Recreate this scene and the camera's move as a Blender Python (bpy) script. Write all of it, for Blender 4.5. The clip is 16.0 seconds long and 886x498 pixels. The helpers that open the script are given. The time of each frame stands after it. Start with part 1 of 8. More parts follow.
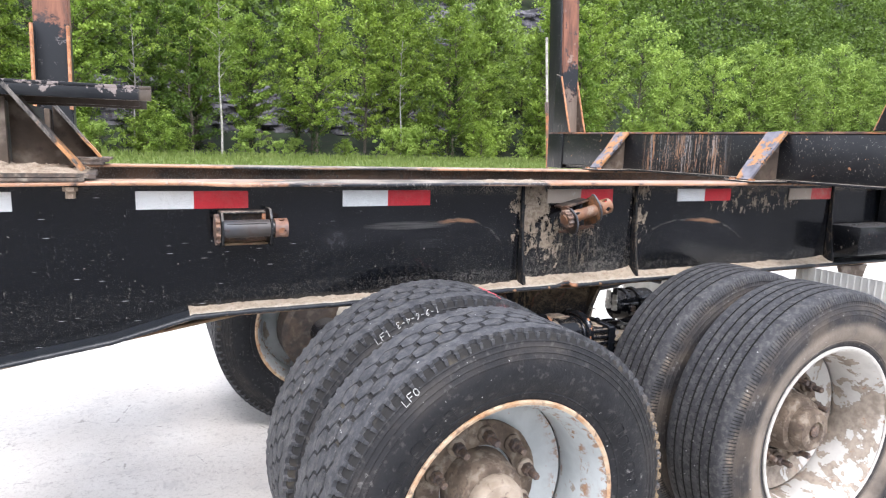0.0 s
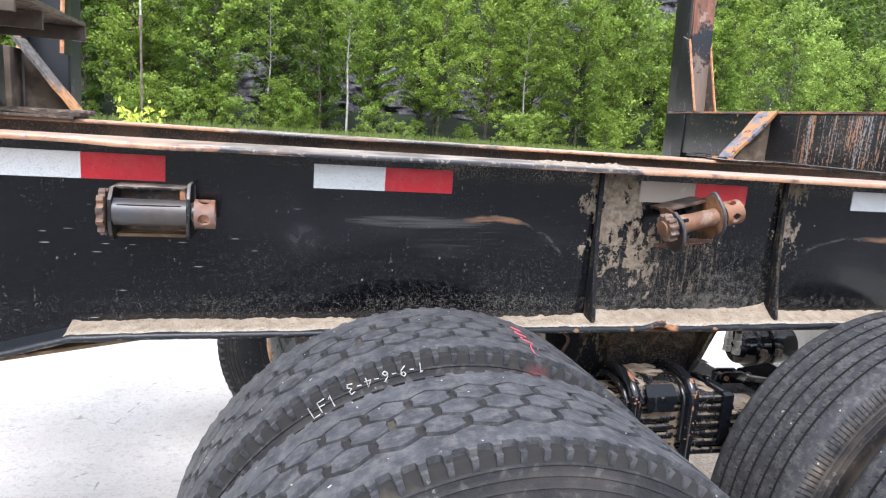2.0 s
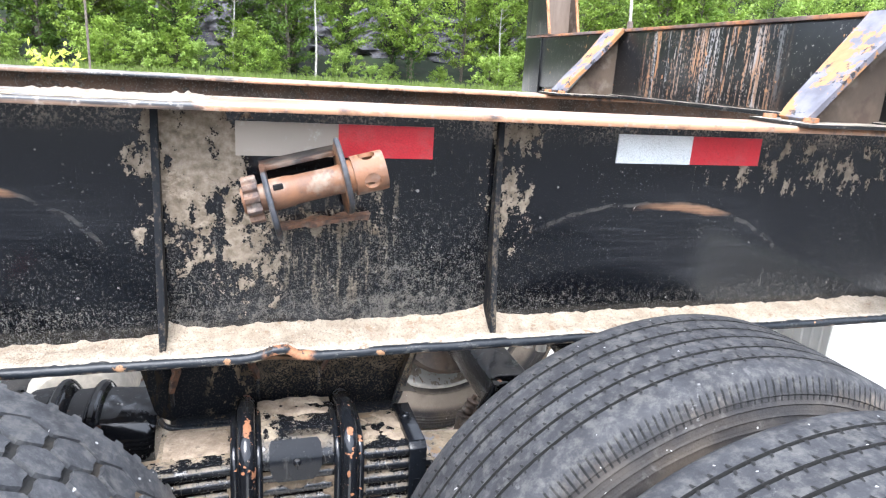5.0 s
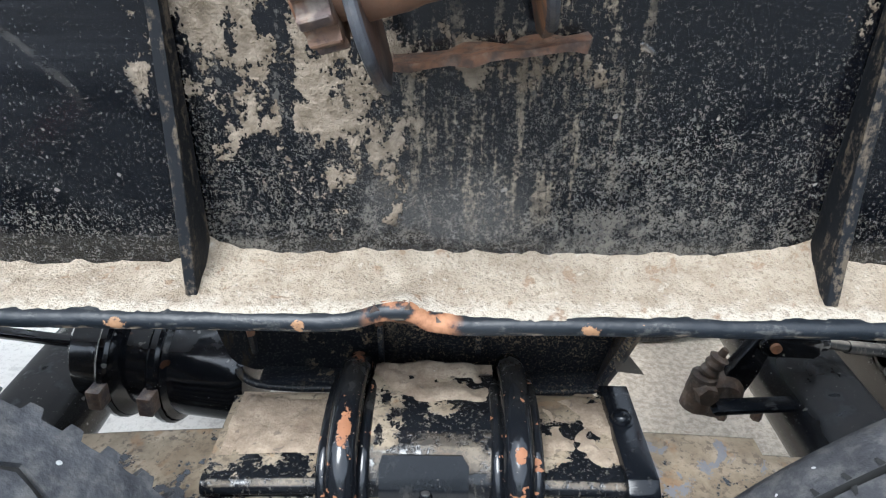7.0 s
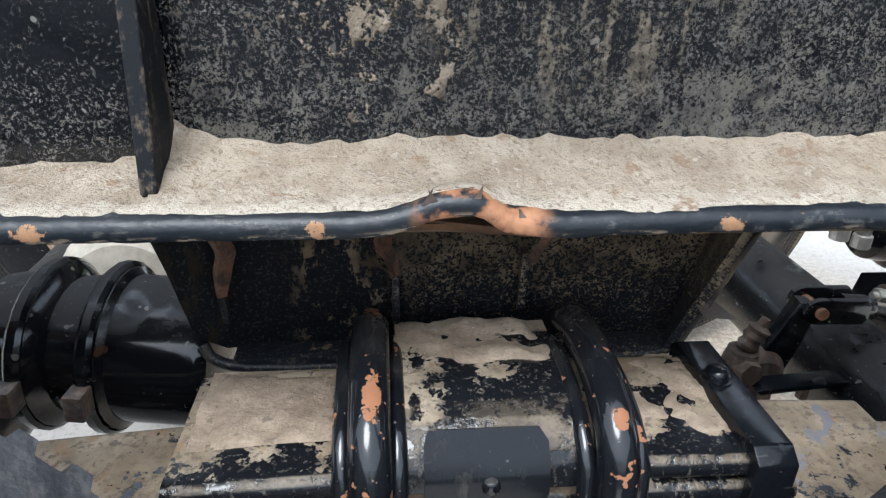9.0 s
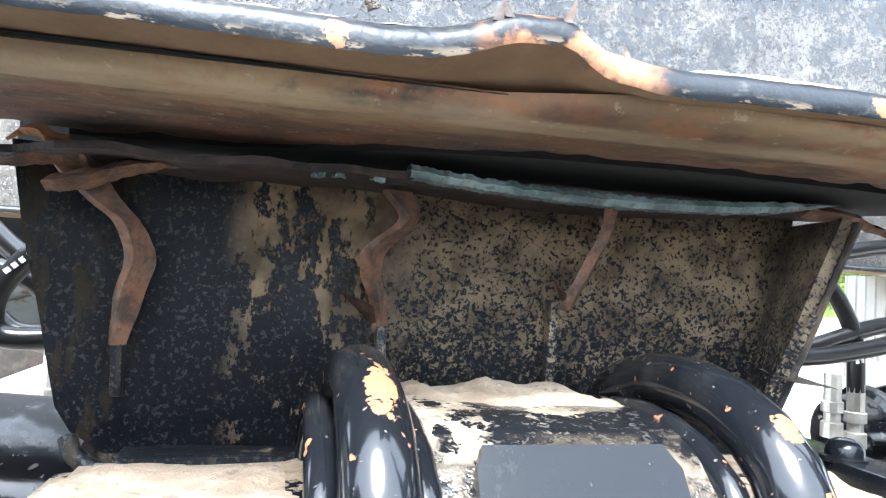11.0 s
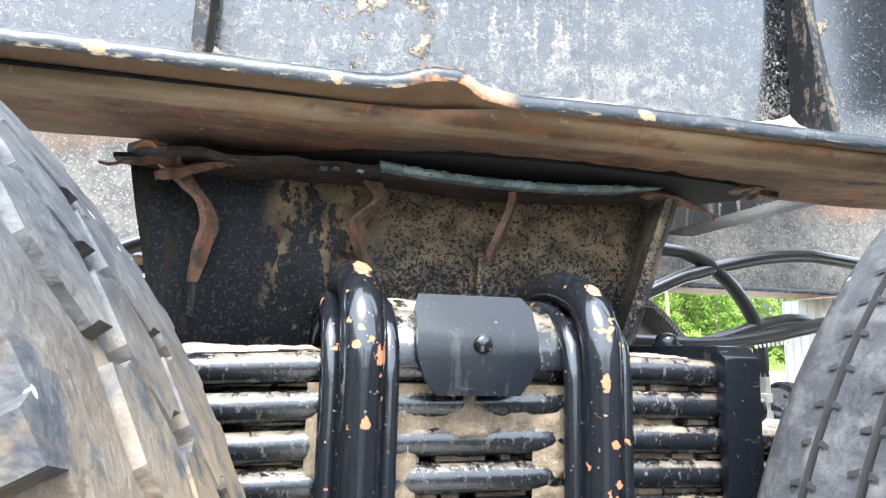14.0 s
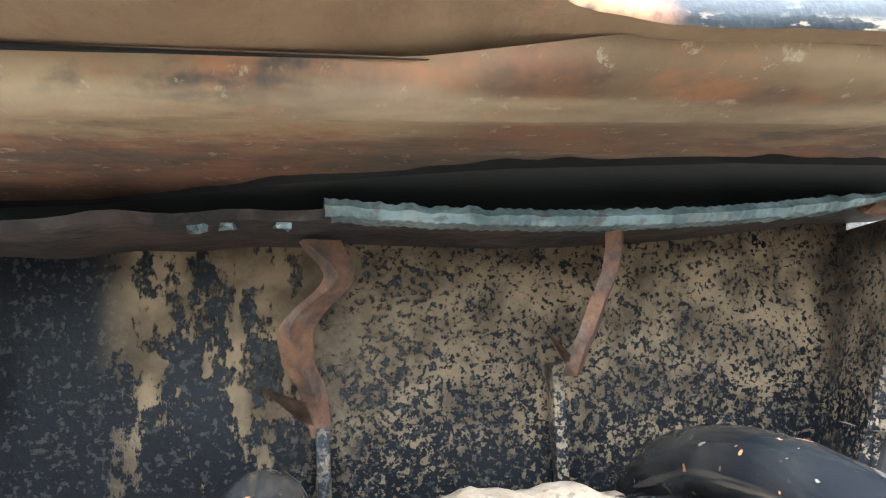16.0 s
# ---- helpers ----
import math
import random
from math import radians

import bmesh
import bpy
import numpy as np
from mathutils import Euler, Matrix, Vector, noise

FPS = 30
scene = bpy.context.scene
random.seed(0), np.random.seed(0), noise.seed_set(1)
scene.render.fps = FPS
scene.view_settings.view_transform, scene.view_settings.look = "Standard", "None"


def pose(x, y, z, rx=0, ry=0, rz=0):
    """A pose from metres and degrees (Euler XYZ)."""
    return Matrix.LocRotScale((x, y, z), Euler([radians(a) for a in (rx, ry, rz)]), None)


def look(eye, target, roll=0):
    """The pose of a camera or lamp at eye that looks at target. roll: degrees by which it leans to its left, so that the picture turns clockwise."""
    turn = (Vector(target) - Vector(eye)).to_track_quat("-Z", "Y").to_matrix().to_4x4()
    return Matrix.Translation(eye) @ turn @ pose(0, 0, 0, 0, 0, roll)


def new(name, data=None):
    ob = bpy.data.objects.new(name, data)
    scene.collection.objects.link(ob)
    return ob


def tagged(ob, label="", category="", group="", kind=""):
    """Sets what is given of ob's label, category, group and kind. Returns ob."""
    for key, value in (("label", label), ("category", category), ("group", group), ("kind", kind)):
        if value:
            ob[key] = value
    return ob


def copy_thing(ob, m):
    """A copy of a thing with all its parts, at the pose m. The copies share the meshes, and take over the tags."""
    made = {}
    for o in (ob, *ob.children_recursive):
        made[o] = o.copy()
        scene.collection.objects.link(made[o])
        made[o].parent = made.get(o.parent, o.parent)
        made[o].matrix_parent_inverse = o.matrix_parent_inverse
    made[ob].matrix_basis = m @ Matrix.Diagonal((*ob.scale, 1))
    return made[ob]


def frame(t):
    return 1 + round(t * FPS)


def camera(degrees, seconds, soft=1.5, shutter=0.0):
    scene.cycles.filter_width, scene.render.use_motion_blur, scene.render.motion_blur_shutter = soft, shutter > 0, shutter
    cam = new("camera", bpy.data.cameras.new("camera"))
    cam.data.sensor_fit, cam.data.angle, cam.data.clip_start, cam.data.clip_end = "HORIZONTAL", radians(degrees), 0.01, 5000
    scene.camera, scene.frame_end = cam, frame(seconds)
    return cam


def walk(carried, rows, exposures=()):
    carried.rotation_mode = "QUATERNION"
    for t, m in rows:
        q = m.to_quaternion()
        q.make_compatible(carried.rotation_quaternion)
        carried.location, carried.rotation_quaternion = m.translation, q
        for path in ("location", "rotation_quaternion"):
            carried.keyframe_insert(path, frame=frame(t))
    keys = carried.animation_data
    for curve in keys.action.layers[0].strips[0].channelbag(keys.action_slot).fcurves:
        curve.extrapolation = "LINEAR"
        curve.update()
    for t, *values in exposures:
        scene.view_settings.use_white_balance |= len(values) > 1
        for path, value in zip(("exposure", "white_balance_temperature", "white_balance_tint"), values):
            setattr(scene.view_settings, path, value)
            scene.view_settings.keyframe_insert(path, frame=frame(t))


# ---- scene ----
cam = camera(68.3, 16.0, soft=1.2)
PATH = [
    (0, (0.022, -2.005, 1.404), (0.878, -0.226, 1.083), 1.7),
    (0.5, (0.090, -1.960, 1.398), (0.909, -0.175, 1.020), 2.5),
    (1, (0.197, -1.708, 1.373), (1.118, 0.028, 1.001), 3.1),
    (1.5, (0.318, -1.528, 1.353), (1.100, 0.272, 0.970), 2.9),
    (2, (0.532, -1.405, 1.348), (1.057, 0.488, 0.971), 4.1),
    (2.5, (0.681, -1.252, 1.323), (1.125, 0.657, 0.921), 3.6),
    (3, (0.803, -1.123, 1.325), (1.380, 0.746, 0.907), 3.5),
    (3.5, (1.007, -1.088, 1.317), (1.621, 0.766, 0.889), 3.0),
    (4, (1.249, -1.109, 1.329), (1.783, 0.773, 0.913), 3.1),
    (4.2, (1.314, -1.093, 1.355), (1.888, 0.769, 0.907), 3.4),
    (6.3, (1.474, -0.716, 1.249), (1.863, 1.124, 0.567), -0.7),
    (6.5, (1.488, -0.625, 1.231), (1.735, 1.191, 0.429), -1.0),
    (7, (1.506, -0.502, 1.198), (1.491, 1.257, 0.246), 0.6),
    (7.5, (1.510, -0.434, 1.163), (1.776, 1.218, 0.068), 3.0),
    (8, (1.493, -0.404, 1.113), (1.799, 1.185, -0.062), 4.1),
    (8.5, (1.471, -0.395, 1.097), (1.755, 1.251, -0.003), 3.0),
    (8.7, (1.451, -0.400, 1.077), (1.605, 1.320, 0.070), 1.2),
    (10.8, (1.375, -0.316, 0.805), (1.865, 1.623, 0.824), 3.0),
    (11, (1.377, -0.300, 0.808), (1.826, 1.647, 0.908), 3.1),
    (11.5, (1.382, -0.303, 0.781), (1.865, 1.627, 0.991), 2.3),
    (12, (1.371, -0.377, 0.786), (1.871, 1.542, 1.047), -0.1),
    (12.5, (1.359, -0.479, 0.758), (1.801, 1.445, 1.074), 1.6),
    (13, (1.350, -0.504, 0.729), (1.818, 1.417, 1.029), 1.8),
    (13.5, (1.354, -0.501, 0.718), (1.828, 1.417, 1.024), 1.5),
    (14, (1.359, -0.496, 0.713), (1.836, 1.422, 1.016), 1.5),
    (14.5, (1.372, -0.467, 0.730), (1.796, 1.468, 1.011), -0.5),
    (15, (1.378, -0.376, 0.780), (1.839, 1.551, 1.055), -1.4),
    (15.5, (1.399, -0.282, 0.817), (1.854, 1.644, 1.106), -2.6),
    (16, (1.424, -0.206, 0.812), (1.858, 1.725, 1.102), -3.7),
]
EXPOSURES = [(0, 1.45, 6150, 15), (1.5, 1.47, 6100, 14), (2.5, 1.58, 6050, 14), (3.5, 2.12, 6020, 14), (4.2, 2.25, 6000, 14), (6.3, 1.85, 5770, 5), (7.0, 1.62, 5770, 6), (7.5, 1.36, 5800, 8), (8.7, 1.32, 5850, 7), (10.8, 3.1, 5770, 6),
             (11.5, 3.65, 5800, 5), (12.5, 3.3, 5800, 4), (14.0, 3.3, 5880, 6), (15.0, 3.15, 5960, 6), (15.5, 3.05, 5930, 5), (16.0, 4.0, 5970, 4)]
walk(cam, [(t, look(eye, target, roll)) for t, eye, target, roll in PATH], EXPOSURES)

# ---- world and sun: a bright overcast day ----
world = bpy.data.worlds.new("sky")
scene.world = world
world.use_nodes = True
sky = world.node_tree.nodes.new("ShaderNodeTexSky")
sky.sky_type, sky.sun_disc = "NISHITA", False
sky.sun_elevation, sky.sun_rotation = radians(58), radians(200)
sky.air_density, sky.dust_density, sky.ozone_density = 1.0, 3.5, 1.0
veil = world.node_tree.nodes.new("ShaderNodeHueSaturation")
veil.inputs["Saturation"].default_value = 0.5
world.node_tree.links.new(sky.outputs[0], veil.inputs["Color"])
cloud = world.node_tree.nodes.new("ShaderNodeMix")
cloud.data_type = "RGBA"
cloud.inputs["Factor"].default_value = 0.5
cloud.inputs[7].default_value = (7.0, 7.3, 7.8, 1.0)
world.node_tree.links.new(veil.outputs[0], cloud.inputs[6])
world.node_tree.links.new(cloud.outputs[2], world.node_tree.nodes["Background"].inputs[0])
world.node_tree.nodes["Background"].inputs[1].default_value = 0.15
sun = new("sun", bpy.data.lights.new("sun", "SUN"))
sun.data.energy, sun.data.angle, sun.data.color = 1.4, radians(30), (1.0, 0.97, 0.92)
sun.matrix_world = look((0, 0, 0), (0.18, 0.5, -0.85))


# ---- materials ----
class Mat:
    """A small builder of node materials, in metres of object space."""

    def __init__(self, name, rough=0.6, metal=0.0, coords="Object"):
        self.m = bpy.data.materials.new(name)
        self.m.use_nodes = True
        self.n, self.l = self.m.node_tree.nodes, self.m.node_tree.links
        self.b = self.n["Principled BSDF"]
        self.b.inputs["Roughness"].default_value, self.b.inputs["Metallic"].default_value = rough, metal
        self.co = self.n.new("ShaderNodeTexCoord").outputs[coords]

    def put(self, socket, v):
        if isinstance(v, bpy.types.NodeSocket):
            self.l.new(v, socket)
        elif isinstance(v, (tuple, list)):
            socket.default_value = (*v, 1.0) if len(v) == 3 and socket.type == "RGBA" else v
        else:
            socket.default_value = v

    def scaled(self, sx, sy, sz):
        k = self.n.new("ShaderNodeMapping")
        k.inputs["Scale"].default_value = (sx, sy, sz)
        self.l.new(self.co, k.inputs["Vector"])
        return k.outputs[0]

    def noise(self, scale, detail=3, rough=0.55, vec=None, warp=0.0):
        k = self.n.new("ShaderNodeTexNoise")
        for key, v in (("Scale", scale), ("Detail", detail), ("Roughness", rough), ("Distortion", warp)):
            k.inputs[key].default_value = v
        self.l.new(vec or self.co, k.inputs["Vector"])
        return k.outputs["Fac"]

    def cells(self, scale, vec=None, feature="F1"):
        k = self.n.new("ShaderNodeTexVoronoi")
        k.feature = feature
        k.inputs["Scale"].default_value = scale
        self.l.new(vec or self.co, k.inputs["Vector"])
        return k.outputs["Distance"]

    def step(self, v, lo, hi, a=0.0, b=1.0):
        k = self.n.new("ShaderNodeMapRange")
        k.interpolation_type = "SMOOTHSTEP"
        self.l.new(v, k.inputs["Value"])
        for key, x in (("From Min", lo), ("From Max", hi), ("To Min", a), ("To Max", b)):
            k.inputs[key].default_value = x
        return k.outputs[0]

    def math(self, op, a, b=0.0):
        k = self.n.new("ShaderNodeMath")
        k.operation = op
        self.put(k.inputs[0], a)
        self.put(k.inputs[1], b)
        return k.outputs[0]

    def axis(self, i):
        k = self.n.new("ShaderNodeSeparateXYZ")
        self.l.new(self.co, k.inputs[0])
        return k.outputs[i]

    def patch(self, x, z, rx, rz, soft=0.5):
        """1 inside an ellipse of the x-z plane, with a soft, ragged rim."""
        px = self.math("MULTIPLY", self.math("SUBTRACT", self.axis(0), x), 1 / rx)
        pz = self.math("MULTIPLY", self.math("SUBTRACT", self.axis(2), z), 1 / rz)
        d = self.math("ADD", self.math("MULTIPLY", px, px), self.math("MULTIPLY", pz, pz))
        return self.step(d, 1 + soft, 1 - soft)

    def ring(self, x, z, rx, rz, width):
        """1 along the rim of an ellipse of the x-z plane."""
        px = self.math("MULTIPLY", self.math("SUBTRACT", self.axis(0), x), 1 / rx)
        pz = self.math("MULTIPLY", self.math("SUBTRACT", self.axis(2), z), 1 / rz)
        d = self.math("ADD", self.math("MULTIPLY", px, px), self.math("MULTIPLY", pz, pz))
        d = self.math("ADD", d, self.step(self.noise(18, 4), 0.2, 0.8, -0.06, 0.06))
        return self.step(self.math("ABSOLUTE", self.math("SUBTRACT", d, 1.0)), width, width * 0.25)

    def radius(self):
        """Distance from the object's y axis."""
        return self.math("SQRT", self.math("ADD", self.math("MULTIPLY", self.axis(0), self.axis(0)), self.math("MULTIPLY", self.axis(2), self.axis(2))))

    def up(self):
        """1 on faces that look up, on which dust can lie."""
        g = self.n.new("ShaderNodeNewGeometry")
        k = self.n.new("ShaderNodeSeparateXYZ")
        self.l.new(g.outputs["Normal"], k.inputs[0])
        return k.outputs[2]

    def random(self):
        return self.n.new("ShaderNodeObjectInfo").outputs["Random"]

    def island(self):
        return self.n.new("ShaderNodeNewGeometry").outputs["Random Per Island"]

    def mix(self, f, a, b):
        k = self.n.new("ShaderNodeMix")
        k.data_type = "RGBA"
        self.put(k.inputs["Factor"], f)
        self.put(k.inputs[6], a)
        self.put(k.inputs[7], b)
        return k.outputs[2]

    def color(self, v):
        self.put(self.b.inputs["Base Color"], v)
        return self

    def rough(self, v):
        self.put(self.b.inputs["Roughness"], v)
        return self

    def bump(self, v, strength=0.4, dist=0.002):
        k = self.n.new("ShaderNodeBump")
        k.inputs["Strength"].default_value, k.inputs["Distance"].default_value = strength, dist
        self.l.new(v, k.inputs["Height"])
        self.l.new(k.outputs[0], self.b.inputs["Normal"])
        return self


DUST, SAND = (0.33, 0.285, 0.23), (0.345, 0.297, 0.243)
BLACK = (0.0045, 0.0052, 0.0068)
RUST, BROWN = (0.32, 0.12, 0.045), (0.13, 0.075, 0.045)


def painted(name, speck=0.5, dust=0.3, rust=0.2, gloss=0.28, base=BLACK):
    """Black machine paint with dust specks, a thin grey film, run marks and rust chips."""
    k = Mat(name)
    film = k.step(k.noise(7, 4), 0.35, 0.8, 0.0, 0.06 + 0.2 * dust)
    runs = k.step(k.noise(1, 4, 0.6, k.scaled(55, 55, 5)), 0.62 - 0.12 * dust, 0.78, 0, dust)
    dots = k.step(k.noise(240, 2, 0.6), 0.70 - 0.10 * speck, 0.78 - 0.06 * speck)
    spread = k.step(k.noise(9, 3), 0.36, 0.62)
    dots = k.math("MULTIPLY", k.math("MULTIPLY", dots, spread), min(1, 0.3 + speck))
    big = k.math("MULTIPLY", k.step(k.noise(70, 1), 0.74, 0.77), speck)
    chips = k.math("MULTIPLY", k.step(k.noise(38, 3, 0.5), 0.70, 0.73), rust)
    lie = k.math("MULTIPLY", k.step(k.up(), 0.55, 0.95), k.step(k.noise(22, 5), 0.30, 0.55))
    c = k.mix(film, base, (0.05, 0.048, 0.046))
    c = k.mix(runs, c, DUST)
    c = k.mix(dots, c, (0.42, 0.39, 0.34))
    c = k.mix(big, c, (0.46, 0.43, 0.38))
    c = k.mix(chips, c, RUST)
    c = k.mix(k.math("MULTIPLY", lie, min(1, dust * 2)), c, SAND)
    dull = k.math("MAXIMUM", k.math("MAXIMUM", runs, dots), k.math("MAXIMUM", chips, lie))
    k.color(c).rough(k.step(k.math("ADD", dull, film), 0.0, 0.8, gloss, 0.85))
    return k.bump(k.math("ADD", k.noise(60, 3), k.math("MULTIPLY", dots, 1.2)), 0.25, 0.0012).m


def web_paint():
    """The beam's black web: specks, mud by the second winch, brushed arcs bared to rust."""
    k = Mat("web_black_paint")
    fleck = k.math("ADD", k.math("MULTIPLY", k.noise(420, 3, 0.7), 0.6), k.math("MULTIPLY", k.noise(130, 3, 0.6), 0.4))
    low = k.step(k.axis(2), 1.22, 0.95)
    bay = k.math("MULTIPLY", k.step(k.axis(0), 1.29, 1.31), k.step(k.axis(0), 1.86, 1.82))
    thick = k.math("ADD", k.math("MULTIPLY", k.step(k.noise(5, 4), 0.2, 0.65, 0.25, 1.0), low), k.math("MULTIPLY", k.math("MULTIPLY", bay, k.step(k.axis(2), 1.16, 0.985, 0.35, 1.25)), k.step(k.noise(7, 4), 0.2, 0.7, 0.25, 0.75)))
    thick = k.math("MULTIPLY", thick, k.step(k.axis(0), 0.05, 0.6, 0.12, 1.0))
    thick = k.math("ADD", thick, k.step(k.axis(2), 0.975, 0.945, 0, 0.6))
    wiped = k.math("MAXIMUM", k.patch(0.95, 1.10, 0.30, 0.055, 0.7), k.patch(2.2, 1.06, 0.22, 0.10, 0.6))
    thick = k.math("MULTIPLY", thick, k.math("SUBTRACT", 1.0, k.math("MULTIPLY", wiped, 0.8)))
    dots = k.step(k.math("ADD", fleck, k.math("MULTIPLY", thick, 0.060)), 0.625, 0.675)
    runs = k.math("ADD", k.math("MULTIPLY", k.noise(1, 5, 0.65, k.scaled(60, 60, 9)), 0.6), k.math("MULTIPLY", k.noise(150, 3), 0.4))
    runs = k.step(k.math("ADD", runs, k.math("MULTIPLY", bay, 0.022)), 0.60, 0.665, 0, 0.8)
    film = k.step(k.noise(4, 5, 0.6), 0.35, 0.8, 0.0, 0.25)
    mudzone = k.math("MAXIMUM", k.patch(1.345, 1.17, 0.085, 0.15, 0.9), k.patch(1.425, 1.045, 0.050, 0.095, 0.9))
    mudzone = k.math("MAXIMUM", mudzone, k.math("MULTIPLY", k.patch(1.85, 1.165, 0.048, 0.125, 0.9), 0.95))
    mudzone = k.math("MAXIMUM", mudzone, k.math("MULTIPLY", k.patch(1.515, 1.09, 0.12, 0.025, 0.8), 0.9))
    mudzone = k.math("MAXIMUM", mudzone, k.math("MULTIPLY", k.patch(2.5, 1.19, 0.25, 0.05, 0.9), 0.7))
    grain = k.math("ADD", k.math("MULTIPLY", k.noise(1, 4, 0.6, k.scaled(36, 36, 19)), 0.62), k.math("ADD", k.math("MULTIPLY", k.noise(95, 3, 0.6), 0.23), k.math("MULTIPLY", k.noise(330, 2, 0.6), 0.15)))
    core_mud = k.math("MAXIMUM", k.patch(1.345, 1.195, 0.060, 0.085, 0.8), k.math("MULTIPLY", k.patch(1.395, 1.09, 0.050, 0.07, 0.9), 0.5))
    mud = k.step(k.math("ADD", grain, k.math("ADD", k.math("MULTIPLY", mudzone, 0.075), k.math("MULTIPLY", core_mud, 0.095))), 0.575, 0.598)
    mud = k.math("MULTIPLY", mud, k.step(mudzone, 0.05, 0.25))
    # thin tan runs that hang below the second winch
    drip = k.math("ADD", k.math("MULTIPLY", k.noise(1, 4, 0.65, k.scaled(85, 85, 10)), 0.6), k.math("MULTIPLY", k.noise(260, 3, 0.7), 0.4))
    drip = k.math("MULTIPLY", k.step(drip, 0.50, 0.60, 0, 0.85), k.math("MAXIMUM", k.patch(1.54, 1.045, 0.10, 0.085, 0.9), k.patch(1.60, 1.13, 0.05, 0.05, 0.9)))
    brush = k.noise(1, 4, 0.65, k.scaled(7, 7, 190))
    left, right = k.ring(1.03, 1.02, 0.19, 0.125, 0.07), k.ring(2.14, 0.985, 0.30, 0.138, 0.07)
    arc = k.math("MAXIMUM", k.math("MULTIPLY", left, k.patch(1.12, 1.12, 0.16, 0.07, 0.7)), k.math("MULTIPLY", right, k.patch(2.22, 1.10, 0.34, 0.09, 0.7)))
    arc = k.math("MULTIPLY", arc, k.step(k.noise(40, 4), 0.3, 0.65))
    core = k.math("MAXIMUM", k.math("MULTIPLY", k.ring(1.03, 1.015, 0.19, 0.125, 0.14), k.patch(1.045, 1.139, 0.07, 0.012, 0.9)), k.math("MULTIPLY", k.ring(2.14, 0.98, 0.30, 0.138, 0.16), k.patch(2.22, 1.112, 0.10, 0.014, 0.9)))
    core = k.math("MULTIPLY", core, k.step(brush, 0.3, 0.55))
    tip = k.math("MULTIPLY", k.patch(0.86, 1.128, 0.14, 0.012, 0.8), k.step(brush, 0.25, 0.6))
    shine = k.math("MULTIPLY", wiped, k.step(brush, 0.4, 0.75))
    keep = k.step(k.noise(11, 3), 0.40, 0.62)
    grit = k.math("ADD", k.math("MULTIPLY", k.math("ADD", thick, 0.12), 0.10), k.step(keep, 0, 1, -0.07, 0.05))
    grit = k.step(k.math("ADD", k.noise(170, 5, 0.8), k.math("MULTIPLY", grit, 0.5)), 0.66, 0.74, 0, 0.35)
    patchy = k.math("MULTIPLY", k.step(k.noise(60, 4, 0.7), 0.30, 0.70, 0.12, 0.33), k.step(bay, 0, 1, 0.85, 1.0))
    fine_grit = k.step(k.math("ADD", k.noise(330, 5, 0.85, None, 0.4), k.math("MULTIPLY", k.math("MULTIPLY", thick, patchy), 0.30)), 0.61, 0.69, 0, 0.85)
    dash = k.step(k.cells(1, k.scaled(9, 9, 75)), 0.10, 0.05)
    dash = k.math("MULTIPLY", dash, k.step(k.noise(6, 2), 0.45, 0.52))
    stars = k.math("MULTIPLY", k.step(k.math("ADD", k.cells(150), k.step(k.noise(700, 2), 0.25, 0.75, -0.1, 0.1)), 0.15, 0.06), k.step(k.noise(7, 3), 0.45, 0.60))
    cloud = k.math("MULTIPLY", k.patch(0.607, 1.087, 0.035, 0.03, 0.9), k.step(k.noise(50, 4), 0.3, 0.6))
    # blue-grey reflection painted as a soft patch of colour
    haze = k.math("MULTIPLY", k.patch(0.62, 1.17, 0.26, 0.10, 0.95), k.step(k.noise(9, 5), 0.3, 0.7, 0.2, 0.7))
    c = k.mix(film, (0.0024, 0.0030, 0.0046), (0.008, 0.009, 0.0115))
    c = k.mix(k.math("MULTIPLY", shine, 0.4), c, (0.045, 0.047, 0.052))
    c = k.mix(runs, c, (0.085, 0.079, 0.069))
    c = k.mix(dots, c, k.mix(k.step(k.noise(50, 3), 0.35, 0.65), (0.022, 0.021, 0.020), (0.10, 0.094, 0.083)))
    c = k.mix(k.step(k.noise(560, 2, 0.6), 0.68, 0.74, 0, 0.5), c, (0.13, 0.125, 0.115))
    c = k.mix(k.math("MULTIPLY", k.step(k.noise(75, 1), 0.74, 0.765), 0.6), c, (0.22, 0.205, 0.185))
    c = k.mix(k.math("MULTIPLY", stars, k.step(bay, 0, 1, 0.7, 0.0)), c, (0.17, 0.165, 0.155))
    c = k.mix(haze, c, (0.010, 0.011, 0.014))
    c = k.mix(fine_grit, c, k.mix(k.step(k.noise(60, 2), 0.4, 0.6), (0.036, 0.033, 0.029), (0.100, 0.090, 0.075)))
    c = k.mix(grit, c, k.mix(k.step(k.noise(45, 3), 0.35, 0.65), (0.035, 0.033, 0.030), (0.125, 0.115, 0.098)))
    c = k.mix(k.math("MULTIPLY", dash, k.step(k.axis(0), 0.75, 0.35)), c, (0.22, 0.22, 0.215))
    c = k.mix(k.math("MULTIPLY", cloud, 0.12), c, (0.13, 0.13, 0.14))
    c = k.mix(k.math("MULTIPLY", tip, 0.5), c, (0.11, 0.108, 0.105))
    c = k.mix(k.math("MULTIPLY", arc, 0.14), c, (0.27, 0.25, 0.22))
    c = k.mix(k.math("MULTIPLY", core, 0.6), c, (0.33, 0.18, 0.10))
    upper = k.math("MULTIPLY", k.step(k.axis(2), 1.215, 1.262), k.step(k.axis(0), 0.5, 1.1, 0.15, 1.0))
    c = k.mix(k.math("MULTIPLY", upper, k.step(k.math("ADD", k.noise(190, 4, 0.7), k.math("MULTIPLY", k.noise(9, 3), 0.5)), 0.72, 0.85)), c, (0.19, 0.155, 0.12))
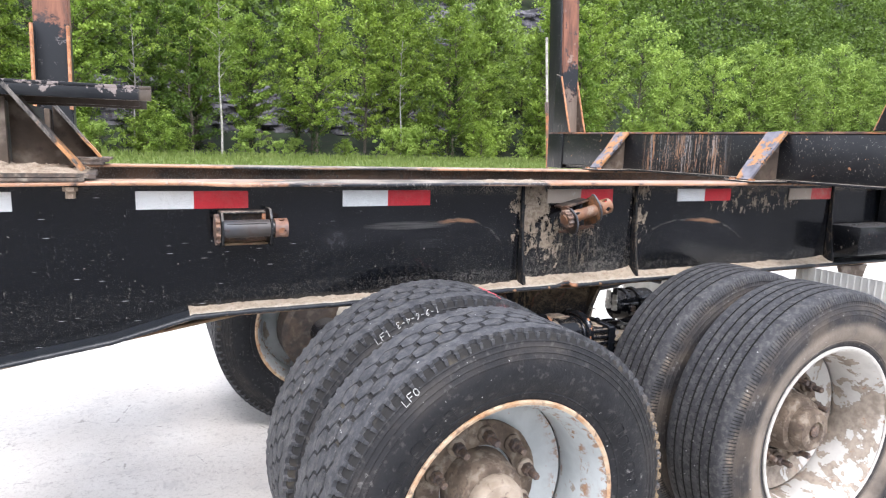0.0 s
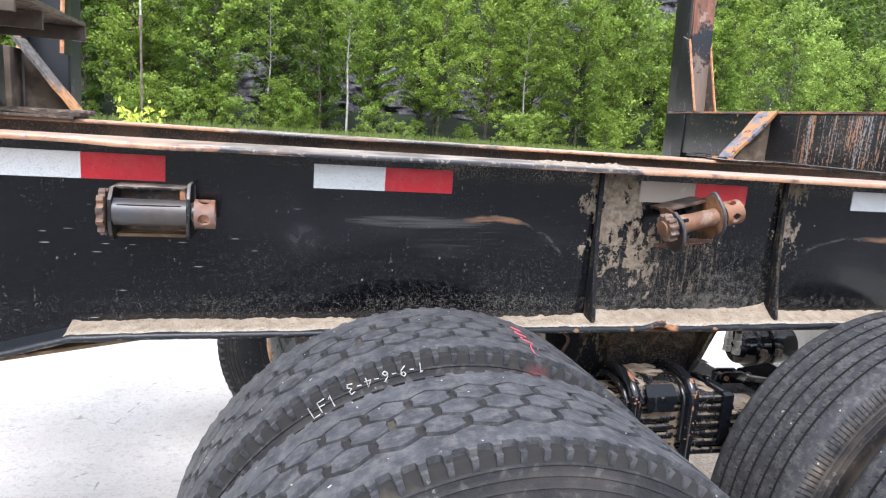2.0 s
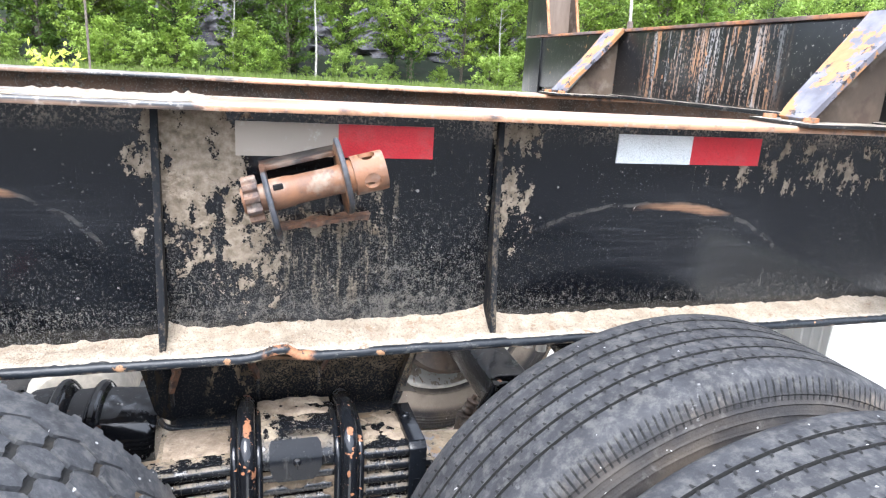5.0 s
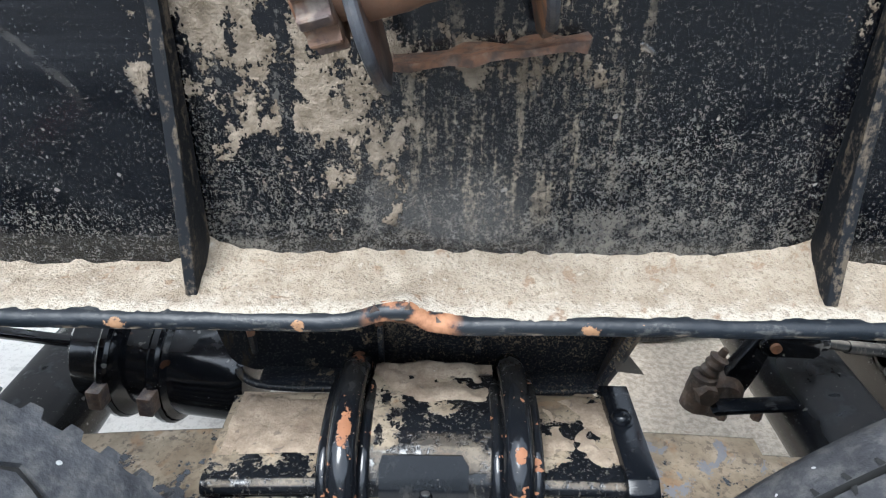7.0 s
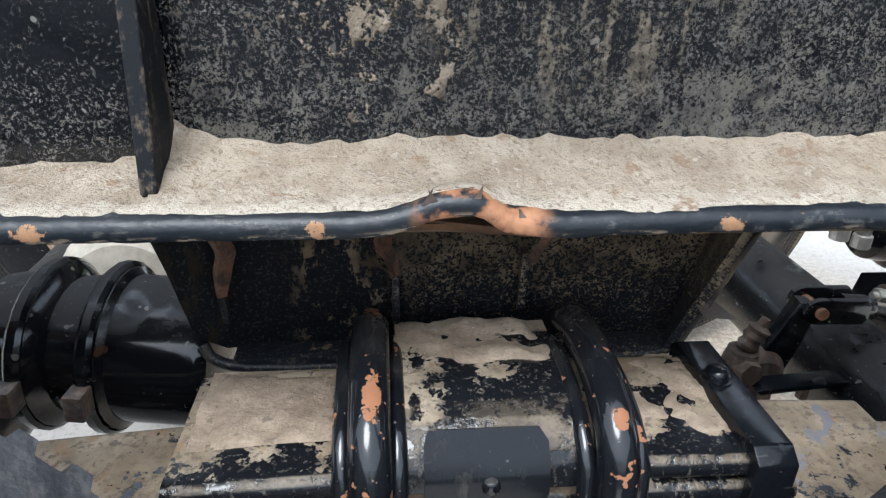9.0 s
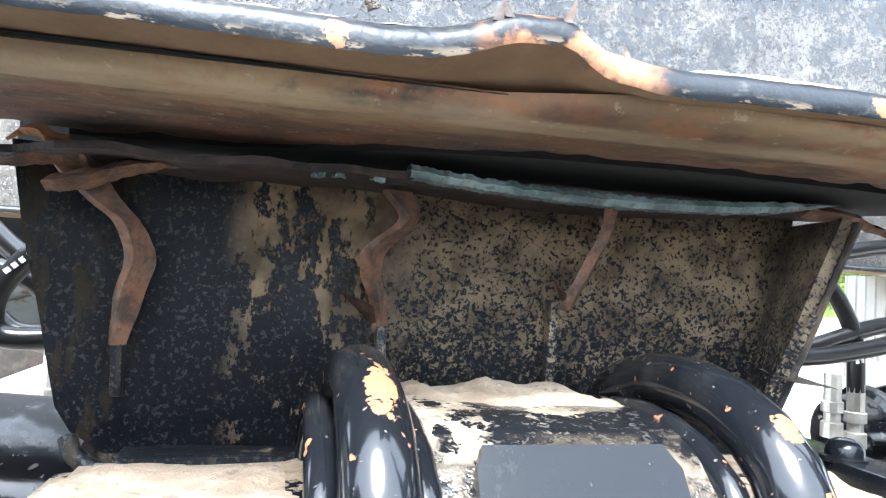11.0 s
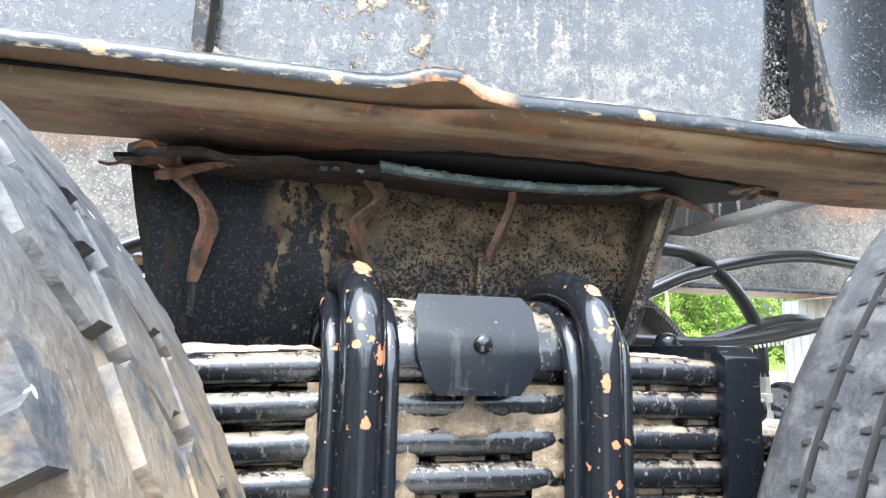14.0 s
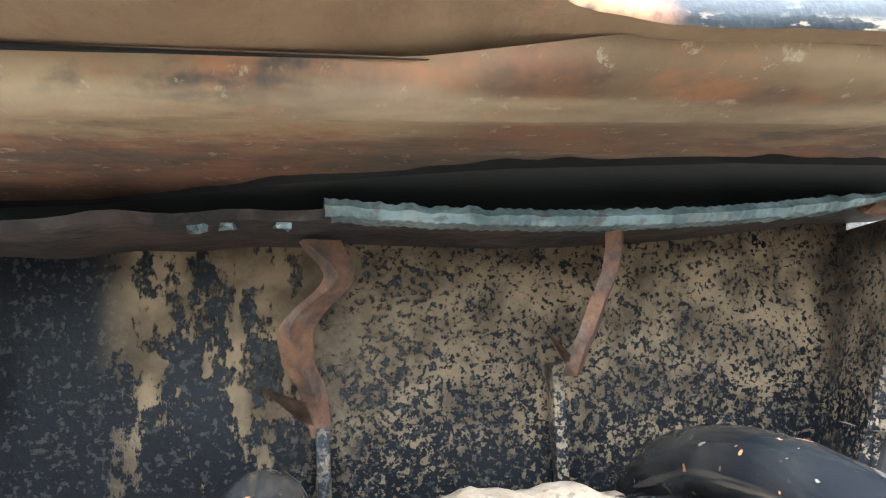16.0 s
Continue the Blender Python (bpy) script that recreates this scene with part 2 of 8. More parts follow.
    c = k.mix(drip, c, k.mix(k.step(k.noise(120, 3), 0.35, 0.65), (0.10, 0.082, 0.058), (0.25, 0.205, 0.15)))
    c = k.mix(mud, c, k.mix(k.step(k.noise(70, 5), 0.3, 0.7), (0.165, 0.128, 0.09), (0.33, 0.27, 0.205)))
    k.color(c).rough(k.step(mud, 0.05, 0.8, 0.15, 0.6))
    k.put(k.b.inputs["Specular IOR Level"], k.step(mud, 0.1, 0.7, 0.67, 0.3))
    h = k.math("ADD", k.math("MULTIPLY", mud, k.step(k.noise(80, 5, 0.7), 0.2, 0.8, 1.0, 4.5)), k.math("ADD", k.math("MULTIPLY", k.noise(14, 3), 0.10), k.math("MULTIPLY", dots, 0.12)))
    return k.bump(h, 0.75, 0.0026).m


def rusty(name, a=RUST, b=BROWN, paint=0.0, rough=0.8, scale=20, dust=0.2):
    k = Mat(name)
    c = k.mix(k.step(k.noise(scale, 5, 0.6), 0.35, 0.65), b, a)
    c = k.mix(k.math("MULTIPLY", k.step(k.noise(scale * 3, 3), 0.55, 0.68), 0.6), c, (0.05, 0.03, 0.025))
    c = k.mix(k.math("MULTIPLY", k.step(k.noise(scale * 0.5, 4), 0.5, 0.62), paint), c, (0.02, 0.022, 0.026))
    c = k.mix(k.math("MULTIPLY", k.step(k.noise(scale * 1.7, 4), 0.5, 0.68), dust), c, DUST)
    return k.color(c).rough(rough).bump(k.noise(scale * 5, 4), 0.5, 0.002).m


def sandy(name, a=SAND, b=(0.30, 0.245, 0.19), scale=45):
    k = Mat(name, 0.95)
    c = k.mix(k.step(k.noise(scale, 6, 0.72), 0.3, 0.7), b, a)
    c = k.mix(k.step(k.noise(scale * 7, 3, 0.7), 0.52, 0.62, 0, 0.6), c, (0.20, 0.155, 0.115))
    c = k.mix(k.math("MULTIPLY", k.step(k.noise(scale * 3, 2), 0.64, 0.7), 0.8), c, (0.13, 0.10, 0.075))
    c = k.mix(k.math("MULTIPLY", k.step(k.noise(scale * 4, 2), 0.30, 0.22), 0.5), c, (0.48, 0.42, 0.36))
    return k.color(c).bump(k.noise(scale * 6, 4, 0.7), 0.7, 0.003).m


def rubber(name, base=(0.016, 0.017, 0.019), dusty=0.5, tan=0.0):
    """Black rubber: a grey worn tread, a cleaner sidewall, dust held in the ridges."""
    k = Mat(name, 0.75)
    rad = k.radius()
    tread = k.step(rad, 0.470, 0.495)
    grey = k.math("MULTIPLY", k.step(k.noise(24, 6, 0.72), 0.2, 0.85, 0.2 * dusty, 0.9 * dusty), k.step(tread, 0, 1, 0.12, 1.0))
    k.b.inputs["Specular IOR Level"].default_value = 0.2
    c = k.mix(grey, base, (0.165, 0.170, 0.185) if not tan else (0.100, 0.103, 0.112))
    line = k.step(k.math("FRACT", k.math("MULTIPLY", rad, 130.0)), 0.78, 0.92)
    c = k.mix(k.math("MULTIPLY", line, k.math("MULTIPLY", k.step(rad, 0.425, 0.432), k.step(rad, 0.482, 0.474, 0, 0.75))), c, (0.008, 0.008, 0.009))
    lump = k.math("MULTIPLY", k.math("MULTIPLY", k.step(k.axis(0), 0.33, 0.42), k.step(k.axis(2), 0.30, 0.16)), k.math("MULTIPLY", tread, k.step(k.noise(16, 6, 0.72), 0.40, 0.50, 0, 0.9)))
    c = k.mix(k.math("MULTIPLY", k.step(k.noise(60, 4), 0.56, 0.72), 0.35 * dusty), c, (0.20, 0.19, 0.18))
    c = k.mix(k.math("MULTIPLY", k.step(k.noise(5, 4), 0.45, 0.65), k.step(tread, 0, 1, tan, 0.05 * tan)), c, (0.23, 0.18, 0.13))
    ridge = k.math("MULTIPLY", k.step(rad, 0.405, 0.445), k.step(rad, 0.482, 0.462))
    c = k.mix(k.math("MULTIPLY", ridge, k.step(k.noise(7, 6, 0.65), 0.42, 0.72, 0.02, 0.22)), c, (0.18, 0.16, 0.14))
    if tan:
        band = k.math("MULTIPLY", k.step(rad, 0.470, 0.480), k.step(rad, 0.496, 0.486))
        c = k.mix(k.math("MULTIPLY", band, k.step(k.noise(5, 6, 0.7), 0.50, 0.66, 0.0, 0.6)), c, (0.25, 0.20, 0.15))
        # shoulder notches painted as dark lines, with their shade in the colour
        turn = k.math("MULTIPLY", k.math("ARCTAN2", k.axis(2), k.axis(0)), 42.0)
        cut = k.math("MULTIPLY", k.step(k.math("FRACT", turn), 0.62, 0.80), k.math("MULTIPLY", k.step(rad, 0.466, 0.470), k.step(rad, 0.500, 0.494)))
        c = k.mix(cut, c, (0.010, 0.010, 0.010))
        side = k.math("MULTIPLY", k.step(rad, 0.33, 0.35), k.step(rad, 0.42, 0.385))
        c = k.mix(k.math("MULTIPLY", side, k.step(k.noise(6, 5), 0.25, 0.6, 0.25, 0.8)), c, (0.25, 0.21, 0.17))
    c = k.mix(k.math("MULTIPLY", tread, k.step(k.noise(48, 5, 0.72), 0.46, 0.66, 0, 0.4)), c, (0.125, 0.12, 0.108))
    c = k.mix(lump, c, (0.20, 0.147, 0.088))
    c = k.mix(k.step(k.noise(85, 1), 0.775, 0.785, 0, 0.6), c, (0.6, 0.6, 0.58))
    scuff = k.math("MULTIPLY", k.step(k.noise(26, 5, 0.7), 0.62, 0.70), k.step(k.noise(4, 2), 0.5, 0.6))
    c = k.mix(k.math("MULTIPLY", scuff, 0.5), c, (0.28, 0.27, 0.26))
    return k.color(c).rough(k.step(k.noise(14, 3), 0.3, 0.7, 0.5, 0.8)).bump(k.math("ADD", k.noise(170, 3), k.math("MULTIPLY", k.noise(38, 5), 1.8)), 0.55, 0.0022).m


def dirty_groove():
    k = Mat("dirt_in_the_grooves", 0.95)
    c = k.mix(k.step(k.noise(9, 5), 0.55, 0.75), (0.016, 0.0155, 0.015), (0.080, 0.067, 0.047))
    # clay packed in the grooves of one stretch of the tread
    clay = k.math("MULTIPLY", k.step(k.axis(0), 0.30, 0.38), k.math("MULTIPLY", k.step(k.axis(2), 0.38, 0.26), k.math("MULTIPLY", k.step(k.axis(1), -0.116, -0.108), k.step(k.noise(18, 4), 0.25, 0.45))))
    c = k.mix(clay, c, k.mix(k.noise(60, 4), (0.15, 0.11, 0.07), (0.31, 0.24, 0.165)))
    return k.color(c).bump(k.noise(120, 4), 0.5, 0.002).m


def rim_paint(name, base, mud, rust):
    """Wheel paint, stained with rust rings and runs of mud."""
    k = Mat(name, 0.45)
    c = k.mix(k.step(k.noise(22, 5), 0.3, 0.7), tuple(x * 0.86 for x in base), base)
    m = k.step(k.math("ADD", k.math("MULTIPLY", k.noise(5, 6, 0.65), 0.6), k.math("MULTIPLY", k.noise(1, 4, 0.6, k.scaled(26, 8, 8)), 0.4)), 0.60 - 0.13 * mud, 0.615 - 0.13 * mud)
    c = k.mix(k.math("MULTIPLY", m, 0.85), c, k.mix(k.step(k.noise(40, 5), 0.3, 0.7), (0.15, 0.115, 0.082), (0.30, 0.245, 0.19)))
    flank = k.math("ABSOLUTE", k.axis(1))
    ring = k.math("MAXIMUM", k.math("MULTIPLY", k.step(flank, 0.036, 0.050), k.step(flank, 0.078, 0.058)), k.step(flank, 0.092, 0.108))
    r = k.math("MULTIPLY", ring, k.step(k.noise(38, 6, 0.72), 0.62 - 0.16 * rust, 0.70 - 0.16 * rust))
    r = k.math("MAXIMUM", r, k.math("MULTIPLY", k.step(k.noise(60, 4, 0.6), 0.70, 0.74), rust))
    c = k.mix(k.math("MULTIPLY", r, 0.85), c, k.mix(k.noise(60, 3), (0.15, 0.07, 0.035), (0.36, 0.20, 0.095)))
    return k.color(c).rough(k.step(k.math("MAXIMUM", m, r), 0, 1, 0.38, 0.9)).bump(k.math("ADD", k.noise(80, 3), m), 0.25, 0.0012).m


def plain(name, c, rough=0.5, metal=0.0, var=0.25, scale=60):
    k = Mat(name, rough, metal)
    d = tuple(x * (1 - var) for x in c)
    return k.color(k.mix(k.step(k.noise(scale, 4), 0.3, 0.7), d, c)).bump(k.noise(scale * 4, 3), 0.15, 0.0008).m


def tape(name, c, worn=0.25, spread=0.0):
    k = Mat(name, 0.32)
    cell = k.cells(1, k.scaled(260, 260, 260), "DISTANCE_TO_EDGE")
    a = k.mix(k.step(cell, 0.02, 0.10), tuple(x * 0.72 for x in c), c)
    a = k.mix(k.math("MULTIPLY", k.step(k.noise(28, 6, 0.7), 0.45 - spread, 0.68 - spread), worn), a, (0.33, 0.28, 0.23))
    return k.color(a).bump(cell, 0.1, 0.0005).m


def leaf_mat(name, dark, light, yellow, clumps=1.5):
    k = Mat(name, 0.55)
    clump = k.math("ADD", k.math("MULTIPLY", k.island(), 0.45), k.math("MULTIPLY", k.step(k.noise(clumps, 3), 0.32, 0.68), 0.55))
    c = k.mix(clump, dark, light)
    c = k.mix(k.step(k.noise(0.5, 3), 0.45, 0.7, 0, 0.5), c, yellow)
    c = k.mix(k.step(k.random(), 0, 1, 0, 0.35), c, yellow)
    c = k.mix(k.step(k.math("FRACT", k.math("MULTIPLY", k.random(), 7.3)), 0, 1, 0, 0.28), c, dark)
    k.color(c)
    k.b.inputs["Subsurface Weight"].default_value = 0.0
    k.b.inputs["Specular IOR Level"].default_value = 0.3
    t = k.n.new("ShaderNodeBsdfTranslucent")
    k.l.new(c, t.inputs[0])
    s = k.n.new("ShaderNodeMixShader")
    s.inputs[0].default_value = 0.34
    k.l.new(k.b.outputs[0], s.inputs[1])
    k.l.new(t.outputs[0], s.inputs[2])
    k.l.new(s.outputs[0], k.n["Material Output"].inputs[0])
    return k.m


def ground_mat():
    k = Mat("pale_gravel", 0.95)
    c = k.mix(k.step(k.noise(2.2, 6, 0.6), 0.3, 0.7), (0.54, 0.505, 0.455), (0.61, 0.58, 0.53))
    c = k.mix(k.math("MULTIPLY", k.step(k.noise(55, 4, 0.7), 0.52, 0.66), 0.5), c, (0.36, 0.33, 0.29))
    crack = k.cells(2.6, None, "DISTANCE_TO_EDGE")
    wob = k.math("ADD", crack, k.math("MULTIPLY", k.noise(14, 5, 0.7), 0.12))
    c = k.mix(k.math("MULTIPLY", k.step(wob, 0.060, 0.048), k.step(k.noise(0.9, 3), 0.40, 0.5, 0, 0.9)), c, (0.30, 0.28, 0.25))
    c = k.mix(k.step(k.cells(75), 0.16, 0.08, 0, 0.5), c, (0.27, 0.25, 0.23))
    c = k.mix(k.math("MULTIPLY", k.step(k.noise(24, 6, 0.75), 0.55, 0.66), 0.6), c, (0.36, 0.335, 0.30))
    c = k.mix(k.math("MULTIPLY", k.step(k.noise(7, 6, 0.7), 0.56, 0.66), 0.4), c, (0.42, 0.40, 0.37))
    dirt = k.math("MULTIPLY", k.math("MULTIPLY", k.step(k.math("ADD", k.axis(1), k.step(k.noise(4, 5), 0.2, 0.8, -0.3, 0.3)), -0.4, 0.3), k.step(k.axis(1), 2.2, 1.5)), k.math("MULTIPLY", k.step(k.axis(0), 0.8, 1.5), k.step(k.axis(0), 3.4, 2.8)))
    c = k.mix(k.math("MULTIPLY", dirt, 0.85), c, k.mix(k.step(k.noise(60, 5, 0.75), 0.35, 0.65), (0.36, 0.285, 0.21), (0.64, 0.545, 0.43)))
    # dark ground added out of view on the camera's side, for darker reflections
    unseen_dark = k.step(k.math("ADD", k.axis(1), k.step(k.noise(3, 5), 0.2, 0.8, -0.2, 0.2)), -2.35, -2.55)
    c = k.mix(unseen_dark, c, k.mix(k.noise(120, 4), (0.030, 0.030, 0.031), (0.062, 0.060, 0.058)))
    c = k.mix(k.step(k.axis(1), 30, 33), c, k.mix(k.noise(3, 5), (0.09, 0.145, 0.03), (0.19, 0.25, 0.06)))
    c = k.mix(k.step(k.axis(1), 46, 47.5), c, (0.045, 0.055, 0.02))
    return k.color(c).bump(k.math("ADD", k.noise(70, 5, 0.7), k.noise(12, 4)), 0.5, 0.006).m


def underside():
    """Tan-grey grime on brown steel, rust showing through in drawn-out blotches."""
    k = Mat("grimy_brown_steel", 0.85)
    c = k.mix(k.step(k.noise(1, 4, 0.6, k.scaled(7, 16, 16)), 0.3, 0.7), (0.095, 0.059, 0.029), (0.225, 0.155, 0.085))
    rust = k.step(k.math("ADD", k.math("MULTIPLY", k.noise(1, 5, 0.65, k.scaled(10, 26, 26)), 0.75), k.math("MULTIPLY", k.noise(70, 4, 0.7), 0.25)), 0.47, 0.58, 0, 0.85)
    c = k.mix(rust, c, k.mix(k.step(k.noise(30, 4), 0.35, 0.65), (0.055, 0.028, 0.017), (0.20, 0.085, 0.035)))
    stain = k.step(k.math("ADD", k.math("MULTIPLY", k.noise(1, 4, 0.65, k.scaled(7, 30, 30)), 0.75), k.math("MULTIPLY", k.noise(50, 4, 0.7), 0.25)), 0.565, 0.64, 0, 0.9)
    c = k.mix(stain, c, (0.025, 0.020, 0.017))
    pale = k.math("MULTIPLY", k.math("MULTIPLY", k.step(k.axis(1), -0.047, -0.040), k.step(k.axis(1), -0.022, -0.034)), k.step(k.noise(1, 4, 0.6, k.scaled(9, 30, 30)), 0.3, 0.6, 0.25, 0.9))
    c = k.mix(pale, c, (0.29, 0.225, 0.145))
    # rust and near-black brown, denser towards the back beside the torn hanger
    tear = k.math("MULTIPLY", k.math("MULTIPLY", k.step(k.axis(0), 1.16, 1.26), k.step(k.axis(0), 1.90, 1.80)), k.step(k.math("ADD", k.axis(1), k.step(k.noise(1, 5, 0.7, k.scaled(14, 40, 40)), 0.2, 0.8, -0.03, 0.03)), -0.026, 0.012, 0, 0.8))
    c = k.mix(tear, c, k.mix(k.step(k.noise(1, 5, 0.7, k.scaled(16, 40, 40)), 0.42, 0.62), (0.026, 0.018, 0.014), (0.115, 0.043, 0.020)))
    c = k.mix(k.step(k.noise(150, 4, 0.7), 0.60, 0.70, 0, 0.4), c, (0.33, 0.275, 0.20))
    return k.color(c).bump(k.math("ADD", k.noise(1, 4, 0.6, k.scaled(14, 40, 40)), k.math("MULTIPLY", k.noise(150, 3), 0.5)), 0.45, 0.002).m


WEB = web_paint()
PAINT = painted("black_paint", 0.5, 0.25, 0.25)
PAINT_DUSTY = painted("dusty_black_paint", 0.9, 0.55, 0.2, 0.4)
GLOSS = painted("glossy_black_paint", 0.3, 0.03, 0.15, 0.13)
SCRAPED = painted("scraped_black_paint", 0.9, 0.7, 0.9, 0.45)
RUSTY = rusty("rusty_steel")
RUSTY_PAINT = rusty("rust_and_paint", (0.40, 0.16, 0.06), (0.14, 0.10, 0.09), 0.8, 0.7, 16)
BARE_RUST = rusty("fresh_orange_rust", (0.48, 0.22, 0.10), (0.30, 0.12, 0.05), 0.0, 0.75, 40, 0.3)
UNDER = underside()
TORN = rusty("torn_brown_steel", (0.165, 0.078, 0.040), (0.042, 0.025, 0.018), 0.25, 0.75, 60, 0.15)
SANDY = sandy("pale_dust", (0.325, 0.276, 0.212), (0.185, 0.148, 0.108))


def ledge_sand():
    """Tan sand by the web, dry and nearly white along the lip, with grit and small stones."""
    k = Mat("ledge_sand", 0.95)
    c = k.mix(k.step(k.noise(30, 6, 0.72), 0.3, 0.7), (0.245, 0.195, 0.140), (0.395, 0.333, 0.255))
    rim = k.math("ADD", k.axis(1), k.step(k.noise(40, 5, 0.7), 0.2, 0.8, -0.014, 0.014))
    c = k.mix(k.step(rim, -0.044, -0.066, 0, 0.62), c, (0.51, 0.455, 0.38))
    c = k.mix(k.step(k.noise(210, 4, 0.75), 0.53, 0.63, 0, 0.7), c, (0.165, 0.128, 0.09))
    c = k.mix(k.step(k.noise(120, 3, 0.6), 0.40, 0.30, 0, 0.5), c, (0.52, 0.46, 0.38))
    c = k.mix(k.step(k.cells(170), 0.22, 0.12, 0, 0.75), c, k.mix(k.noise(60, 2), (0.10, 0.075, 0.05), (0.45, 0.40, 0.33)))
    c = k.mix(k.math("MULTIPLY", k.step(k.noise(55, 3), 0.62, 0.70), 0.7), c, (0.20, 0.125, 0.075))
    return k.color(c).bump(k.math("ADD", k.noise(280, 4, 0.75), k.math("MULTIPLY", k.noise(70, 4), 1.2)), 0.9, 0.004).m


LEDGE = ledge_sand()
MUDDY = sandy("tan_mud", (0.33, 0.265, 0.195), (0.16, 0.115, 0.08), 35)
RUBBER = rubber("worn_rubber", (0.009, 0.0095, 0.011), 0.55)
RUBBER_TAN = rubber("dusty_rubber", (0.018, 0.018, 0.020), 0.55, 0.25)
RIM = rim_paint("white_wheel_paint", (0.50, 0.49, 0.46), 0.75, 0.25)
RIM_BLUE = rim_paint("rusty_blue_grey_wheel_paint", (0.40, 0.43, 0.43), 0.0, 0.72)
GROOVE = dirty_groove()
RIM_EDGE = rusty("rusty_white_rim", (0.33, 0.17, 0.075), (0.46, 0.36, 0.25), 0.0, 0.6, 18, 0.1)
HUBM = rusty("muddy_hub", (0.16, 0.12, 0.085), (0.075, 0.055, 0.040), 0.1, 0.9, 18, 0.5)
BOLT = rusty("rusty_bolt", (0.14, 0.09, 0.06), (0.05, 0.04, 0.04), 0.3, 0.6, 50, 0.3)
TAPE_W = tape("white_tape", (0.76, 0.78, 0.77), 0.1)
TAPE_R = tape("red_tape", (0.56, 0.018, 0.030), 0.12)
TAPE_W_DIRTY = tape("dirty_white_tape", (0.55, 0.52, 0.47), 1.0, 0.22)
TAPE_R_DIRTY = tape("dirty_red_tape", (0.50, 0.05, 0.05), 0.55)
HOSE = plain("black_hose", (0.009, 0.009, 0.010), 0.28)
STEEL = plain("zinc_fitting", (0.62, 0.60, 0.55), 0.35, 0.6)
TEAL = rusty("teal_weld_edge", (0.15, 0.20, 0.20), (0.055, 0.082, 0.086), 0.0, 0.7, 60, 0.15)
CHALK = plain("white_marker", (0.60, 0.60, 0.58), 0.8, 0, 0.5, 180)
RED_MARK = plain("red_marker", (0.75, 0.10, 0.13), 0.7)
FLAP = plain("white_mud_flap", (0.68, 0.66, 0.60), 0.6, 0, 0.15, 6)
BARK = rusty("grey_bark", (0.13, 0.11, 0.085), (0.05, 0.042, 0.034), 0, 0.95, 6, 0.2)
PALE_BARK = rusty("pale_bark", (0.42, 0.405, 0.37), (0.22, 0.205, 0.18), 0, 0.9, 6, 0.2)
LEAF = leaf_mat("spring_leaves", (0.030, 0.060, 0.008), (0.32, 0.47, 0.080), (0.37, 0.49, 0.08))
LEAF_B = leaf_mat("pale_leaves", (0.050, 0.098, 0.016), (0.44, 0.60, 0.145), (0.46, 0.60, 0.12))
LEAF_D = leaf_mat("dark_leaves", (0.016, 0.040, 0.006), (0.155, 0.26, 0.043), (0.19, 0.29, 0.040))
IVY = leaf_mat("ivy_leaves", (0.022, 0.050, 0.012), (0.060, 0.11, 0.022), (0.05, 0.09, 0.02))
LEAF_Y = leaf_mat("yellow_leaves", (0.34, 0.42, 0.05), (0.56, 0.62, 0.10), (0.60, 0.62, 0.10))
GRASS = leaf_mat("grass_blades", (0.08, 0.13, 0.025), (0.18, 0.25, 0.06), (0.26, 0.28, 0.09))
ROCK = rusty("grey_rock", (0.115, 0.112, 0.125), (0.042, 0.042, 0.050), 0, 0.95, 1.3, 0.08)
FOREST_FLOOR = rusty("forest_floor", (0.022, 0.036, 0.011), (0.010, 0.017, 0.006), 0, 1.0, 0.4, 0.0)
GROUND = ground_mat()


# ---- mesh helpers ----
def add_box(bm, x0, x1, y0, y1, z0, z1, bevel=0.0):
    vs = [bm.verts.new((x, y, z)) for x in (x0, x1) for y in (y0, y1) for z in (z0, z1)]
    fs = [bm.faces.new([vs[i] for i in q]) for q in ((0, 1, 3, 2), (4, 6, 7, 5), (0, 4, 5, 1), (2, 3, 7, 6), (0, 2, 6, 4), (1, 5, 7, 3))]
    if bevel:
        es = list({e for f in fs for e in f.edges})
        bmesh.ops.bevel(bm, geom=es, offset=bevel, segments=2, affect="EDGES", profile=0.6)
    return bm


def box(x0, x1, y0, y1, z0, z1, bevel=0.004):
    return add_box(bmesh.new(), x0, x1, y0, y1, z0, z1, bevel)


def add_prism(bm, pts, axis, a, b):
    """An outline of two coordinates, pushed along the third axis from a to b."""
    def place(p, q):
        return {"x": (q, p[0], p[1]), "y": (p[0], q, p[1]), "z": (p[0], p[1], q)}[axis]
    lo = [bm.verts.new(place(p, a)) for p in pts]
    hi = [bm.verts.new(place(p, b)) for p in pts]
    n = len(pts)
    bm.faces.new(lo)
    bm.faces.new(hi[::-1])
    for i in range(n):
        bm.faces.new((lo[i], hi[i], hi[(i + 1) % n], lo[(i + 1) % n]))
    return bm


def prism(pts, axis, a, b, bevel=0.0):
    bm = add_prism(bmesh.new(), pts, axis, a, b)
    if bevel:
        bmesh.ops.bevel(bm, geom=list(bm.edges), offset=bevel, segments=2, affect="EDGES", profile=0.6)
    return bm


